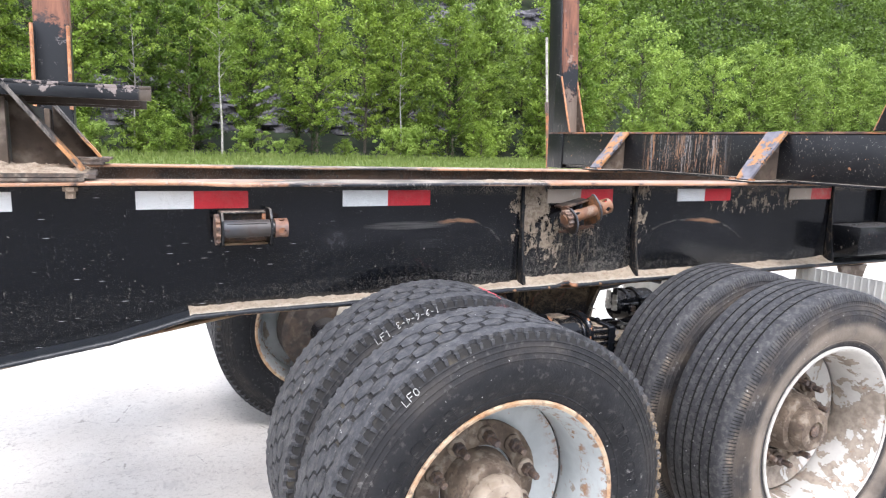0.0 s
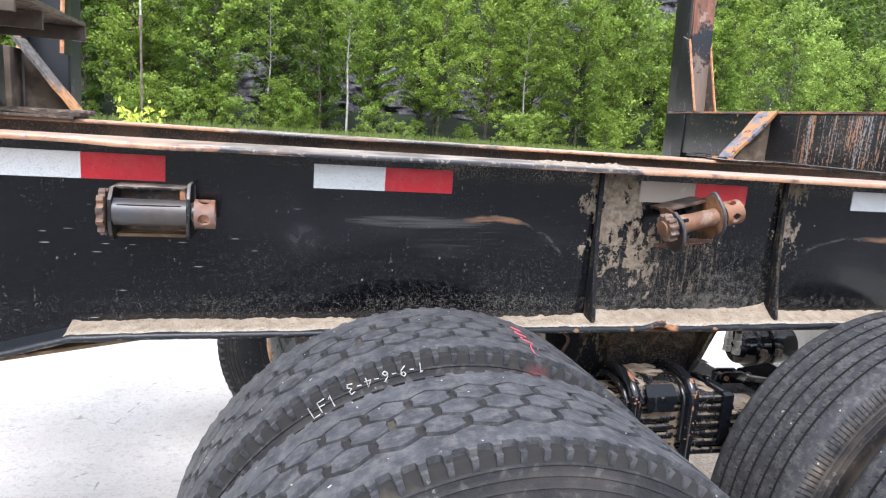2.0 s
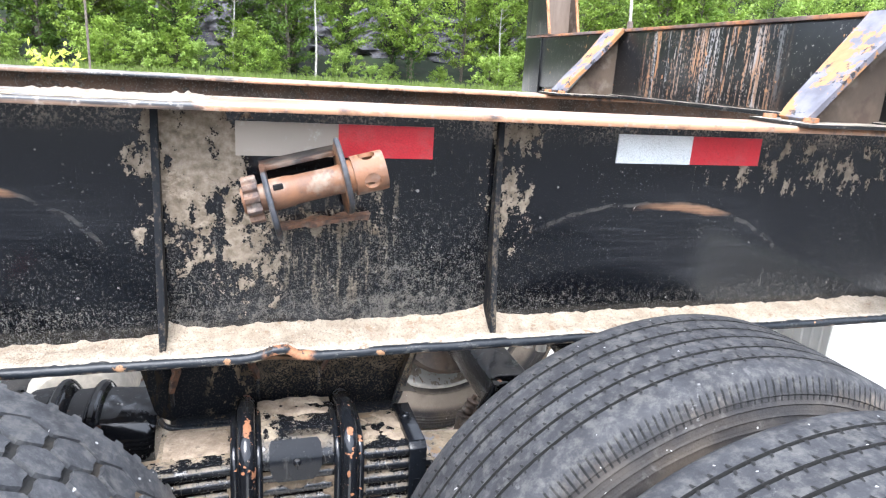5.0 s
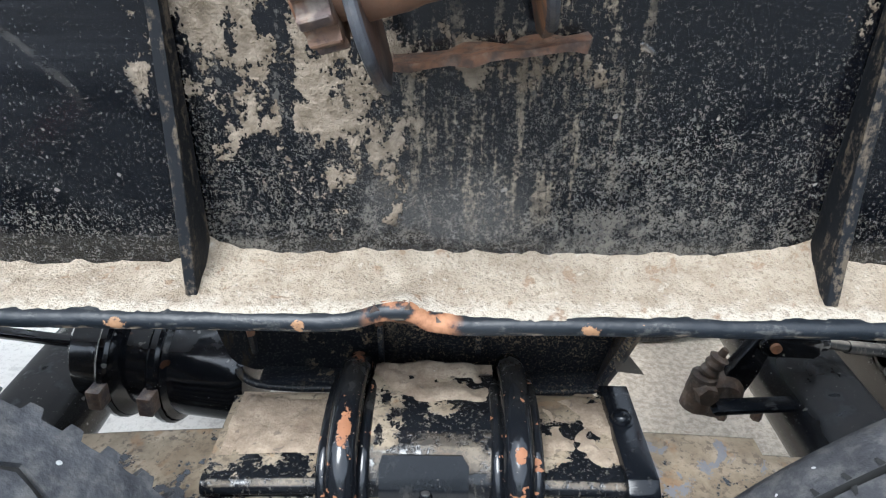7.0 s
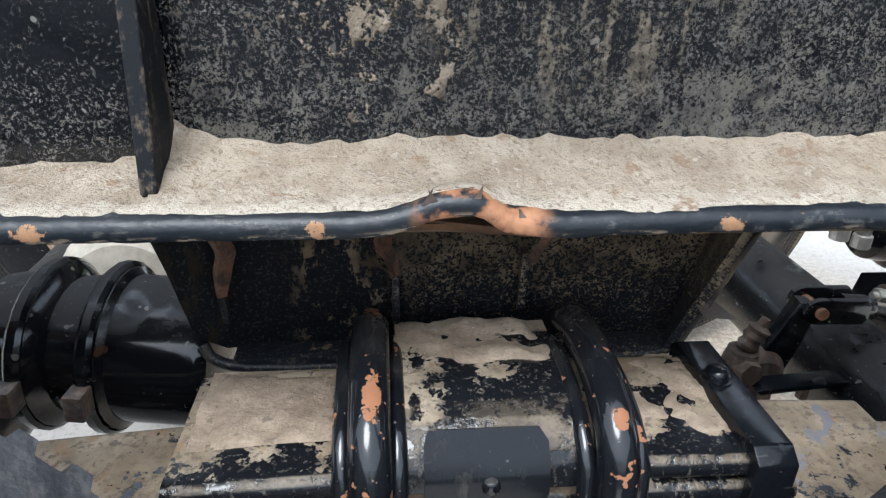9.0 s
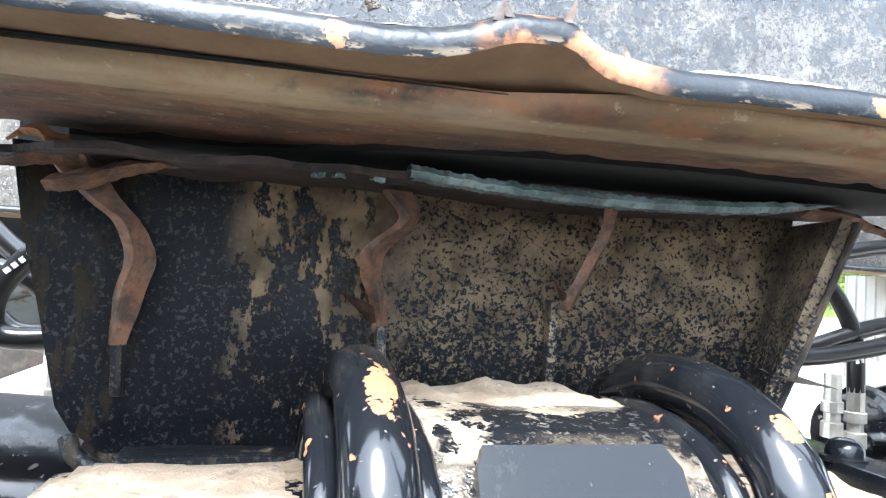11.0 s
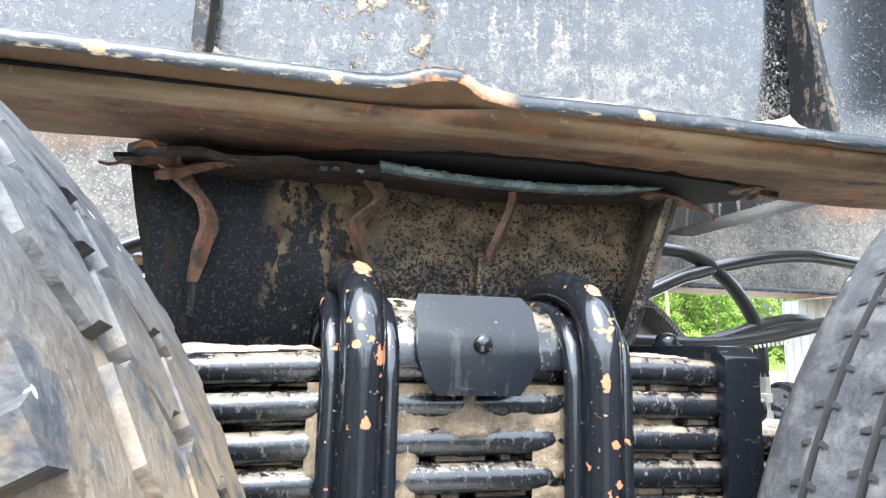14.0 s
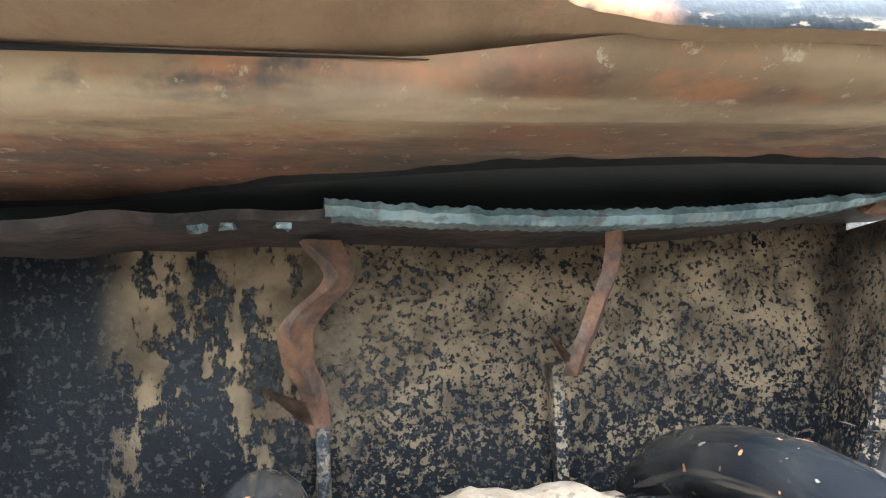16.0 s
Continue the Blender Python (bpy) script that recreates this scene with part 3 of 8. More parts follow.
def add_tube(bm, pts, radius, n=10, caps=True, flat=1.0):
    """A tube along points; radius a number or one for each point."""
    pts = [Vector(p) for p in pts]
    rs = radius if isinstance(radius, (list, tuple)) else [radius] * len(pts)
    rings, side = [], None
    for i, p in enumerate(pts):
        d = (pts[min(i + 1, len(pts) - 1)] - pts[max(i - 1, 0)]).normalized()
        if side is None:
            side = d.orthogonal().normalized()
        side = (side - d * side.dot(d)).normalized()
        up = d.cross(side)
        rings.append([bm.verts.new(p + rs[i] * (side * math.cos(a) + up * flat * math.sin(a))) for a in (2 * math.pi * j / n for j in range(n))])
    for u, v in zip(rings, rings[1:]):
        for j in range(n):
            bm.faces.new((u[j], u[(j + 1) % n], v[(j + 1) % n], v[j]))
    if caps:
        bm.faces.new(rings[0][::-1])
        bm.faces.new(rings[-1])
    return bm


def tube(pts, radius, n=10, caps=True, flat=1.0):
    return add_tube(bmesh.new(), pts, radius, n, caps, flat)


def smooth_path(pts, steps=8):
    """Catmull-Rom through the points."""
    p = [Vector(q) for q in pts]
    p = [2 * p[0] - p[1]] + p + [2 * p[-1] - p[-2]]
    out = []
    for i in range(1, len(p) - 2):
        a, b, c, d = p[i - 1:i + 3]
        for s in range(steps):
            t = s / steps
            out.append(0.5 * (2 * b + (c - a) * t + (2 * a - 5 * b + 4 * c - d) * t * t + (3 * b - a - 3 * c + d) * t ** 3))
    return out + [p[-2]]


def add_lathe(bm, profile, n=48, axis="y"):
    """Profile rows (radius, place along the axis), turned about the axis."""
    rings = []
    for r, h in profile:
        ring = []
        for j in range(n):
            a = 2 * math.pi * j / n
            c, s = r * math.cos(a), r * math.sin(a)
            ring.append(bm.verts.new({"y": (c, h, s), "x": (h, c, s), "z": (c, s, h)}[axis]))
        rings.append(ring)
    for u, v in zip(rings, rings[1:]):
        for j in range(n):
            bm.faces.new((u[j], v[j], v[(j + 1) % n], u[(j + 1) % n]))
    return bm


def lathe(profile, n=48, axis="y", caps=True):
    bm = add_lathe(bmesh.new(), profile, n, axis)
    if caps:
        bm.verts.ensure_lookup_table()
        bm.faces.new(bm.verts[:n])
        bm.faces.new(bm.verts[-n:])
    return bm


def ragged(bm, amount, scale=12, keep=None):
    """Move vertices a little, so that edges are not ruler-straight."""
    for v in bm.verts:
        if keep is None or keep(v.co):
            v.co += amount * noise.noise_vector(v.co * scale)
    return bm


def mesh_of(name, bm, material, smooth=40):
    me = bpy.data.meshes.new(name)
    bmesh.ops.recalc_face_normals(bm, faces=list(bm.faces))
    bm.to_mesh(me)
    bm.free()
    me.materials.append(material)
    if smooth:
        me.shade_smooth()
        me.set_sharp_from_angle(angle=radians(smooth))
    return me


def part(name, bm, material, parent, label="", smooth=40):
    ob = new(name, mesh_of(name, bm, material, smooth))
    ob.parent = parent
    return tagged(ob, label)


def thing(name, bm, material, label, category, group="", kind="", smooth=40):
    return tagged(new(name, mesh_of(name, bm, material, smooth)), label, category, group, kind)


def raw(name, verts, faces, material, smooth=0):
    me = bpy.data.meshes.new(name)
    me.from_pydata(verts, [], faces)
    me.materials.append(material)
    if smooth:
        me.shade_smooth()
        me.set_sharp_from_angle(angle=radians(smooth))
    return me


# ---- ground ----
GZ = -0.053


def ground_sheet():
    bm = bmesh.new()
    xs = [-1500, -400, -120, -60, -30, -12, -6, -3, 0, 3, 6, 12, 30, 60, 120, 250, 500, 1500]
    ys = [-1500, -400, -60, -15, -5, -2, 0, 2, 5, 10, 15, 22, 30, 40, 52, 120, 400, 1500]
    rows = [[bm.verts.new((x, y, GZ)) for x in xs] for y in ys]
    for a, b in zip(rows, rows[1:]):
        for i in range(len(xs) - 1):
            bm.faces.new((a[i], a[i + 1], b[i + 1], b[i]))
    return thing("ground", bm, GROUND, "pale packed gravel yard with fine cracks", "ground", kind="structure")


ground_sheet()

# ---- the trailer ----
trailer = tagged(new("logging_trailer"), "black steel logging trailer with dual wheels, dusty and rusted", "trailer")
trailer.empty_display_size = 0.2

TOP, BOT, EDGE, LIP = 1.276, 0.8875, 0.073, 0.0138


def low(x):
    """Underside of the main beam's lower flange along its length."""
    pts = [(-3.0, 0.66), (-0.9, 0.745), (-0.3, 0.795), (-0.04, 0.832), (0.08, 0.862), (0.17, 0.884), (0.3, BOT), (9.0, BOT)]
    for (x0, z0), (x1, z1) in zip(pts, pts[1:]):
        if x <= x1:
            return z0 + (z1 - z0) * (x - x0) / (x1 - x0)
    return BOT


def dent(x):
    """The bent-up lip of the lower flange, above the broken hanger."""
    return 0.013 * math.exp(-((x - 1.462) / 0.026) ** 2) + 0.003 * noise.noise(Vector((x * 60, 0, 0))) * math.exp(-((x - 1.47) / 0.05) ** 2) - 0.002 * math.exp(-((x - 1.53) / 0.04) ** 2)


def nicked(x):
    """The bend, with small knocks along the lip."""
    return dent(x) + 0.0012 * noise.noise(Vector((x * 21, 4, 0))) + 0.0007 * noise.noise(Vector((x * 95, 6, 0)))


def flange_strip(x0, x1, y0, y1, zf, thick, step=0.02, bend=None):
    """A flange plate along x with a rolled lip at y0, free to bend there."""
    bm = bmesh.new()
    n = max(2, int((x1 - x0) / step))
    # a nose with a rounded upper corner and a sharp lower one
    q = min(thick, 0.5 * (y1 - y0))
    nose = [(y0, 0.45, 1.0), (y0 + q * 0.06, 0.64, 1.0), (y0 + q * 0.20, 0.82, 1.0), (y0 + q * 0.42, 0.94, 1.0), (y0 + q * 0.72, 1.0, 1.0)]
    nose = [(y, f * thick, k) for y, f, k in nose]
    shape = [(y0, thick * 0.16, 1.0), (y0 + q * 0.08, 0, 1.0), (y0 + 0.012, 0, 0.75), (y0 + 0.03, 0, 0.25), (y1, 0, 0.0),
             (y1, thick, 0.0), (y0 + 0.03, thick, 0.25), (y0 + 0.015, thick, 0.75)] + nose[::-1]
    if y1 - y0 < 0.04:
        shape = [(min(y, y1), z, 1.0) for y, z, _ in shape]
    rows = []
    for i in range(n + 1):
        x = x0 + (x1 - x0) * i / n
        lift = bend(x) if bend else 0
        rows.append([bm.verts.new((x, y, zf(x) + z + lift * k)) for y, z, k in shape])
    m = len(shape)
    for a, b in zip(rows, rows[1:]):
        for k in range(m):
            bm.faces.new((a[k], a[(k + 1) % m], b[(k + 1) % m], b[k]))
    bm.faces.new(rows[0])
    bm.faces.new(rows[-1][::-1])
    bmesh.ops.remove_doubles(bm, verts=list(bm.verts), dist=1e-5)
    return bm


def main_beam(y, flip):
    """One long I-beam. flip: -1 for the beam whose outer side looks to -y."""
    x0, x1 = -3.0, 5.2
    xs = [x0, -0.9, -0.3, -0.04, 0.08, 0.17, 0.3, x1]
    outline = [(x, low(x) + LIP - 0.001) for x in xs] + [(x1, TOP - 0.012), (x0, TOP - 0.012)]
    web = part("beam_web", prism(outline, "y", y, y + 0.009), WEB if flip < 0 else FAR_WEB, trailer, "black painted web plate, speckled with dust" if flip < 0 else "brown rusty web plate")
    wave = lambda x: 0.0025 * noise.noise(Vector((x * 2.2, y, 0))) + 0.004 * math.exp(-((x + 0.02) / 0.25) ** 2) - (0.004 * math.exp(-((x - 0.30) / 0.10) ** 2) + 0.003 * noise.noise(Vector((x * 9, 3, y))) * math.exp(-((x - 0.3) / 0.3) ** 2) if y < 0.5 else 0)
    part("top_flange", flange_strip(x0, x1, y - EDGE, y + EDGE, lambda x: TOP - 0.012, 0.012, 0.06, wave), TOPFL, web, "rust-edged top flange")
    part("bottom_flange", flange_strip(x0, x1, y - EDGE, y + EDGE, low, LIP, 0.006 if flip < 0 else 0.1, nicked if flip < 0 else None), FLANGE, web)
    return web


def flange_paint():
    """Black lip with chips, bent bright and rusty above the break."""
    k = Mat("flange_lip_paint", 0.3)
    bare = k.math("MULTIPLY", k.patch(1.478, 0.90, 0.036, 0.05, 0.5), k.step(k.noise(60, 4), 0.40, 0.50))
    chips = k.step(k.noise(34, 4, 0.6), 0.70, 0.72)
    for x, w in ((1.239, 0.009), (1.387, 0.006), (1.621, 0.008)):
        chips = k.math("MAXIMUM", chips, k.step(k.math("ADD", k.patch(x, 0.893, w, 0.005, 0.9), k.step(k.noise(210, 5, 0.75), 0.2, 0.8, -0.8, 0.6)), 0.5, 0.62))
    wear = k.step(k.math("ADD", k.math("MULTIPLY", k.noise(1, 5, 0.7, k.scaled(22, 130, 130)), 0.6), k.math("MULTIPLY", k.noise(160, 4, 0.7), 0.4)), 0.54, 0.62, 0, 0.35)
    c = k.mix(wear, (0.006, 0.0085, 0.012), (0.13, 0.125, 0.115))
    brim = k.math("MULTIPLY", k.math("MULTIPLY", k.step(k.up(), -0.05, -0.35), k.step(k.up(), -0.97, -0.80)), k.step(k.noise(1, 4, 0.7, k.scaled(60, 190, 190)), 0.53, 0.60, 0, 0.8))
    c = k.mix(brim, c, (0.24, 0.19, 0.135))
    under = k.step(k.up(), -0.75, -0.95)
    c = k.mix(chips, c, k.mix(k.noise(240, 4), (0.17, 0.085, 0.04), (0.33, 0.19, 0.10)))
    c = k.mix(bare, c, k.mix(k.step(k.noise(60, 4), 0.35, 0.65), (0.15, 0.060, 0.027), (0.34, 0.165, 0.085)))
    c = k.mix(under, c, k.mix(k.noise(40, 4), (0.10, 0.055, 0.03), (0.22, 0.15, 0.085)))
    k.color(c).rough(k.step(k.math("MAXIMUM", k.math("MAXIMUM", bare, chips), k.math("MAXIMUM", wear, under)), 0, 1, 0.42, 0.75))
    k.b.inputs["Specular IOR Level"].default_value = 0.42
    return k.bump(k.math("ADD", k.noise(50, 4), k.math("MULTIPLY", k.noise(180, 4), 0.5)), 0.5, 0.002).m


def top_flange_paint():
    """Worn black paint with dusty upper side and long rusty wear."""
    k = Mat("top_flange_wear", 0.5)
    long_wear = k.step(k.noise(1, 4, 0.6, k.scaled(2.5, 30, 60)), 0.48, 0.62)
    x = k.math("ADD", k.axis(0), k.step(k.noise(14, 5), 0.2, 0.8, -0.12, 0.12))
    bare = k.math("MAXIMUM", k.step(x, 0.46, 0.34), k.step(x, 1.34, 1.40))
    c = k.mix(k.math("MULTIPLY", long_wear, 0.8), (0.02, 0.022, 0.026), k.mix(k.noise(18, 4), (0.16, 0.09, 0.055), (0.32, 0.21, 0.14)))
    c = k.mix(k.math("MULTIPLY", bare, k.step(k.noise(30, 5), 0.25, 0.5)), c, k.mix(k.noise(1, 4, 0.6, k.scaled(9, 40, 90)), (0.24, 0.105, 0.05), (0.50, 0.29, 0.175)))
    c = k.mix(k.step(k.noise(90, 4), 0.55, 0.7, 0, 0.5), c, (0.36, 0.32, 0.28))
    c = k.mix(k.math("MULTIPLY", k.step(k.up(), 0.6, 0.95), k.step(k.noise(9, 5), 0.36, 0.62, 0.15, 0.8)), c, (0.36, 0.31, 0.26))
    return k.color(c).rough(k.step(long_wear, 0, 1, 0.35, 0.8)).bump(k.noise(40, 4), 0.4, 0.002).m


def far_web_paint():
    """Brown above, grey with dust below."""
    k = Mat("brown_and_grey_web", 0.8)
    up = k.step(k.math("ADD", k.axis(2), k.step(k.noise(8, 4), 0.2, 0.8, -0.05, 0.05)), 1.10, 1.16)
    c = k.mix(up, k.mix(k.step(k.noise(22, 6, 0.75), 0.35, 0.65), (0.040, 0.038, 0.035), (0.10, 0.090, 0.076)), k.mix(k.step(k.noise(6, 5), 0.35, 0.65), (0.045, 0.032, 0.026), (0.13, 0.078, 0.05)))
    c = k.mix(k.step(k.noise(30, 5, 0.7), 0.56, 0.64, 0, 0.8), c, (0.035, 0.034, 0.033))
    c = k.mix(k.step(k.noise(210, 3, 0.7), 0.54, 0.64, 0, 0.8), c, (0.20, 0.19, 0.17))
    return k.color(c).bump(k.noise(60, 4), 0.4, 0.002).m


FAR_WEB = far_web_paint()
FLANGE, TOPFL = flange_paint(), top_flange_paint()
near_beam = main_beam(0.0, -1)
far_beam = main_beam(1.06, 1)


def stiffener_paint():
    """Black paint under tan runs of dust."""
    k = Mat("dusty_stiffener", 0.6)
    k.b.inputs["Specular IOR Level"].default_value = 0.15
    f = k.step(k.math("ADD", k.math("MULTIPLY", k.noise(1, 5, 0.7, k.scaled(60, 60, 14)), 0.6), k.math("MULTIPLY", k.noise(150, 4, 0.7), 0.4)), 0.50, 0.60, 0, 0.8)
    c = k.mix(f, (0.010, 0.011, 0.013), k.mix(k.noise(40, 4), (0.07, 0.054, 0.038), (0.17, 0.138, 0.102)))
    return k.color(c).rough(k.step(f, 0, 1, 0.65, 0.95)).bump(k.math("ADD", k.noise(90, 4), f), 0.4, 0.0016).m


STIFF = stiffener_paint()


def stiffener(x):
    pts = [(-0.002, TOP - 0.013), (-0.012, TOP - 0.014), (-0.016, 1.20), (-0.020, 1.12), (-0.030, 1.02), (-0.050, 0.906), (-0.046, 0.902), (-0.002, 0.902)]
    bm = ragged(prism(pts, "x", x - 0.005, x + 0.005, 0.0015), 0.002, 25)
    return part("stiffener", bm, STIFF, near_beam)


for x in (1.295, 1.822, 3.02):
    stiffener(x)


def reflector(x, white, red, w=0.152):
    bm = box(x, x + w, -0.0032, -0.0002, 1.195, 1.246, 0)
    part("white_tape", bm, white, near_beam, "white reflective tape")
    part("red_tape", box(x + w, x + 2 * w, -0.0030, -0.0002, 1.195, 1.246, 0), red, near_beam, "red reflective tape")


for x, a, b in ((-0.562, TAPE_R, TAPE_W), (0.033, TAPE_W, TAPE_R), (0.628, TAPE_W, TAPE_R), (1.405, TAPE_W_DIRTY, TAPE_R), (2.045, TAPE_W, TAPE_R), (2.72, TAPE_W_DIRTY, TAPE_R_DIRTY)):
    reflector(x, a, b)


def dust_ledge(x0, x1, depth):
    """Blown sand lying on the lower flange, heaped towards the web."""
    bm = bmesh.new()
    n, m = max(3, int((x1 - x0) / 0.006)), 12
    rows = []
    for i in range(n + 1):
        x = x0 + (x1 - x0) * i / n
        end = 1 + (1.6 if depth < 0.01 else 0.75) * (math.exp(-(x - x0) / 0.03) + math.exp(-(x1 - x) / 0.03))
        h = depth * end * (0.8 + 0.32 * noise.noise(Vector((x * 7, 1, 0)))) + 0.004 * max(0, noise.noise(Vector((x * 31, 5, 0))))
        z = low(x) + LIP + 0.0002
        row = []
        for j in range(m + 1):
            f = j / m
            front = -0.0655 + 0.006 * noise.noise(Vector((x * 13, 8, 0))) + 0.0022 * noise.noise(Vector((x * 61, 9, 0))) + 0.0016 * noise.noise(Vector((x * 230, 9, 0)))
            y = front + (-0.0005 - front) * f
            lip = dent(x) * max(0, 1 - f * 2.2) - LIP * 0.55 * max(0, 1 - (y + EDGE) / (0.72 * LIP)) ** 3 - (0.0016 if j == 0 else 0)
            g = 0.0034 * max(-0.4, noise.noise(Vector((x * 75, y * 75, 0)))) + 0.0016 * noise.noise(Vector((x * 190, y * 190, 0))) + 0.003 * noise.noise(Vector((x * 24, y * 30, 3)))
            row.append(bm.verts.new((x, y, z + lip + max(0.0006, h * f ** 1.7 + g * min(1, f * 3) + 0.0012))))
        rows.append(row)
    for a, b in zip(rows, rows[1:]):
        for j in range(m):
            bm.faces.new((a[j], a[j + 1], b[j + 1], b[j]))
    return part("sand_ledge", bm, LEDGE, near_beam, "pale sand lying on the flange", 80)


dust_ledge(0.16, 1.2955, 0.006)
dust_ledge(1.2945, 1.8225, 0.026)
dust_ledge(1.8215, 3.0, 0.017)


def top_sand(x0, x1):
    """A ragged drift of sand and bark left on the top flange."""
    bm = bmesh.new()
    n, m = 110, 14
    rows = []
    for i in range(n + 1):
        row = []
        for j in range(m + 1):
            x, y = x0 + (x1 - x0) * i / n, -0.070 + 0.135 * j / m
            rim = min(1, 6 * i / n, 6 * (1 - i / n), 3 * (1 - j / m), 4 * j / m + 0.15)
            h = rim * (0.005 + 0.007 * noise.noise(Vector((x * 28, y * 28, 2))) + 0.005 * noise.noise(Vector((x * 110, y * 110, 5)))) - 0.002
            row.append(bm.verts.new((x, y, TOP + h)))
        rows.append(row)
    for a, c in zip(rows, rows[1:]):
        for j in range(m):
            bm.faces.new((a[j], a[j + 1], c[j + 1], c[j]))
    return part("top_sand", bm, SANDY, near_beam, "ragged drift of sand on the top flange", 80)


top_sand(1.10, 1.40)

# near-black for shaded gaps, seams and slots: the shade is in the colour
GAP_BLACK = plain("gap_black", (0.0045, 0.0042, 0.004), 1.0)

# underside of the near beam: a doubler plate with a rounded, welded edge and a ragged back
TORN_EDGE = [(-9, 0.070), (1.30, 0.070), (1.345, 0.068), (1.395, 0.052), (1.42, 0.038), (1.50, 0.018), (1.59, 0.013), (1.70, 0.018), (1.80, 0.032), (1.84, 0.068), (9, 0.068)]


def along(x, pts):
    """A height read off a broken line."""
    for (x0, y0), (x1, y1) in zip(pts, pts[1:]):
        if x <= x1:
            return y0 + (y1 - y0) * (x - x0) / (x1 - x0)
    return pts[-1][1]


def doubler():
    bm = bmesh.new()
    xs = [-3.0, -1.0, -0.3, 0.0, 0.3, 0.6, 0.8] + [0.9 + 0.006 * i for i in range(186)] + [2.1, 2.5, 3.0, 5.2]
    rows = []
    for x in xs:
        torn = max(0.0, min(1.0, (x - 1.20) / 0.05, (1.85 - x) / 0.05))
        back = along(x, TORN_EDGE) + (0.005 * noise.noise(Vector((x * 24, 3, 0))) + 0.004 * noise.noise(Vector((x * 90, 5, 0)))) * torn
        smear = max(0.0, min(1.0, (x - 1.455) / 0.05))
        front = -0.0475 - 0.0165 * smear + 0.0012 * noise.noise(Vector((x * 14, 1, 0)))
        bulge = 0.010 + 0.017 * smear
        z, drop = low(x) - 0.0006, 0.0100 + 0.0008 * noise.noise(Vector((x * 6, 0, 2)))
        row = [(front, 0.0)]
        for a in (15, 40, 65, 85):
            row.append((front + bulge * (1 - math.cos(radians(a))), -drop * math.sin(radians(a))))
        bead = 0.0016 + 0.0008 * noise.noise(Vector((x * 70, 9, 0)))
        row += [(front + bulge + 0.002, -drop - bead * 0.4), (front + bulge + 0.0055, -drop - bead), (front + bulge + 0.009, -drop - bead * 0.3), (front + bulge + 0.014, -drop)]
        for f in (0.25, 0.5, 0.75, 0.9, 1.0):
            y = front + bulge + 0.014 + (back - front - bulge - 0.014) * f
            row.append((y, -drop + 0.0014 * noise.noise(Vector((x * 20, y * 40, 4))) + (0.004 * max(0, noise.noise(Vector((x * 45, 8, 1)))) * torn if f > 0.8 else 0)))
        row.append((back, 0.0))
        rows.append([bm.verts.new((x, y, z + h)) for y, h in row])
    m = len(rows[0])
    for a, b in zip(rows, rows[1:]):
        for k in range(m - 1):
            bm.faces.new((a[k], a[k + 1], b[k + 1], b[k]))
        bm.faces.new((a[m - 1], a[0], b[0], b[m - 1]))
    bm.faces.new(rows[0])
    bm.faces.new(rows[-1][::-1])
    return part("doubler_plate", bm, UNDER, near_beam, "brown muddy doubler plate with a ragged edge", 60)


doubler()
# dark strip that paints the seam's shade beside the doubler
part("grime_seam", tube([(0.3 + 0.02 * i, -0.0480 + 0.0006 * noise.noise(Vector((i * 0.3, 0, 0))), BOT - 0.0016) for i in range(59)], [0.0015 * min(1, (59 - i) / 12) + 0.0001 for i in range(59)], 6), GAP_BLACK, near_beam, "dark strip for the shade in the seam beside the doubler plate")
# scales of rust that hang from the torn plate
for x, y, w, h in ((1.795, 0.036, 0.014, 0.002), (1.825, 0.050, 0.010, 0.003)):
    bm = box(x - w, x + w, y - 0.010, y + 0.012, BOT - 0.012 - h, BOT - 0.0095, 0)
    bmesh.ops.subdivide_edges(bm, edges=list(bm.edges), cuts=3, use_grid_fill=True)
    part("rust_scale", ragged(bm, 0.004, 90), TORN, near_beam, "flaking rust scale", 30)
# black pad added to stand for the shade in the torn gap
gap_outline = [(x, along(x, TORN_EDGE) - 0.003) for x in (1.345, 1.395, 1.42, 1.46, 1.50, 1.59, 1.70, 1.80)] + [(1.815, 0.072), (1.78, 0.118), (1.22, 0.118), (1.26, 0.074)]
part("burnt_pad", ragged(prism(gap_outline, "z", 0.8742, 0.8868), 0.0015, 40), GAP_BLACK, near_beam, "black pad standing for the shaded gap above the broken hanger")


# ---- winches ----
def bored_socket(R, x0, x1, hole, y):
    """A tube wall with four round holes for the bar."""
    n, nr = 72, 18
    sock, grid = bmesh.new(), []
    for r in range(nr + 1):
        row = []
        for q in range(n):
            s, u = q * 2 * math.pi * R / n, x0 + (x1 - x0) * r / nr
            g = 2 * math.pi * R / 4
            ds, du = (s + g * 0.32) % g - g / 2, u - (x0 + x1) / 2
            dist = math.hypot(ds, du)
            if abs(dist - hole) < 0.0017:
                s, u = s + ds * (hole / dist - 1), u + du * (hole / dist - 1)
            row.append((sock.verts.new((u, R * math.cos(s / R), R * math.sin(s / R))), dist))
        grid.append(row)
    for ra, rb in zip(grid, grid[1:]):
        for q in range(n):
            four = (ra[q], ra[(q + 1) % n], rb[(q + 1) % n], rb[q])
            if sum(d for _, d in four) / 4 > hole:
                sock.faces.new([v for v, _ in four])
    bmesh.ops.delete(sock, geom=[v for v in sock.verts if not v.link_faces], context="VERTS")
    bmesh.ops.recalc_face_normals(sock, faces=list(sock.faces))
    bmesh.ops.solidify(sock, geom=list(sock.faces), thickness=0.006)
    bmesh.ops.translate(sock, verts=sock.verts, vec=(0, y, 0))
    return sock


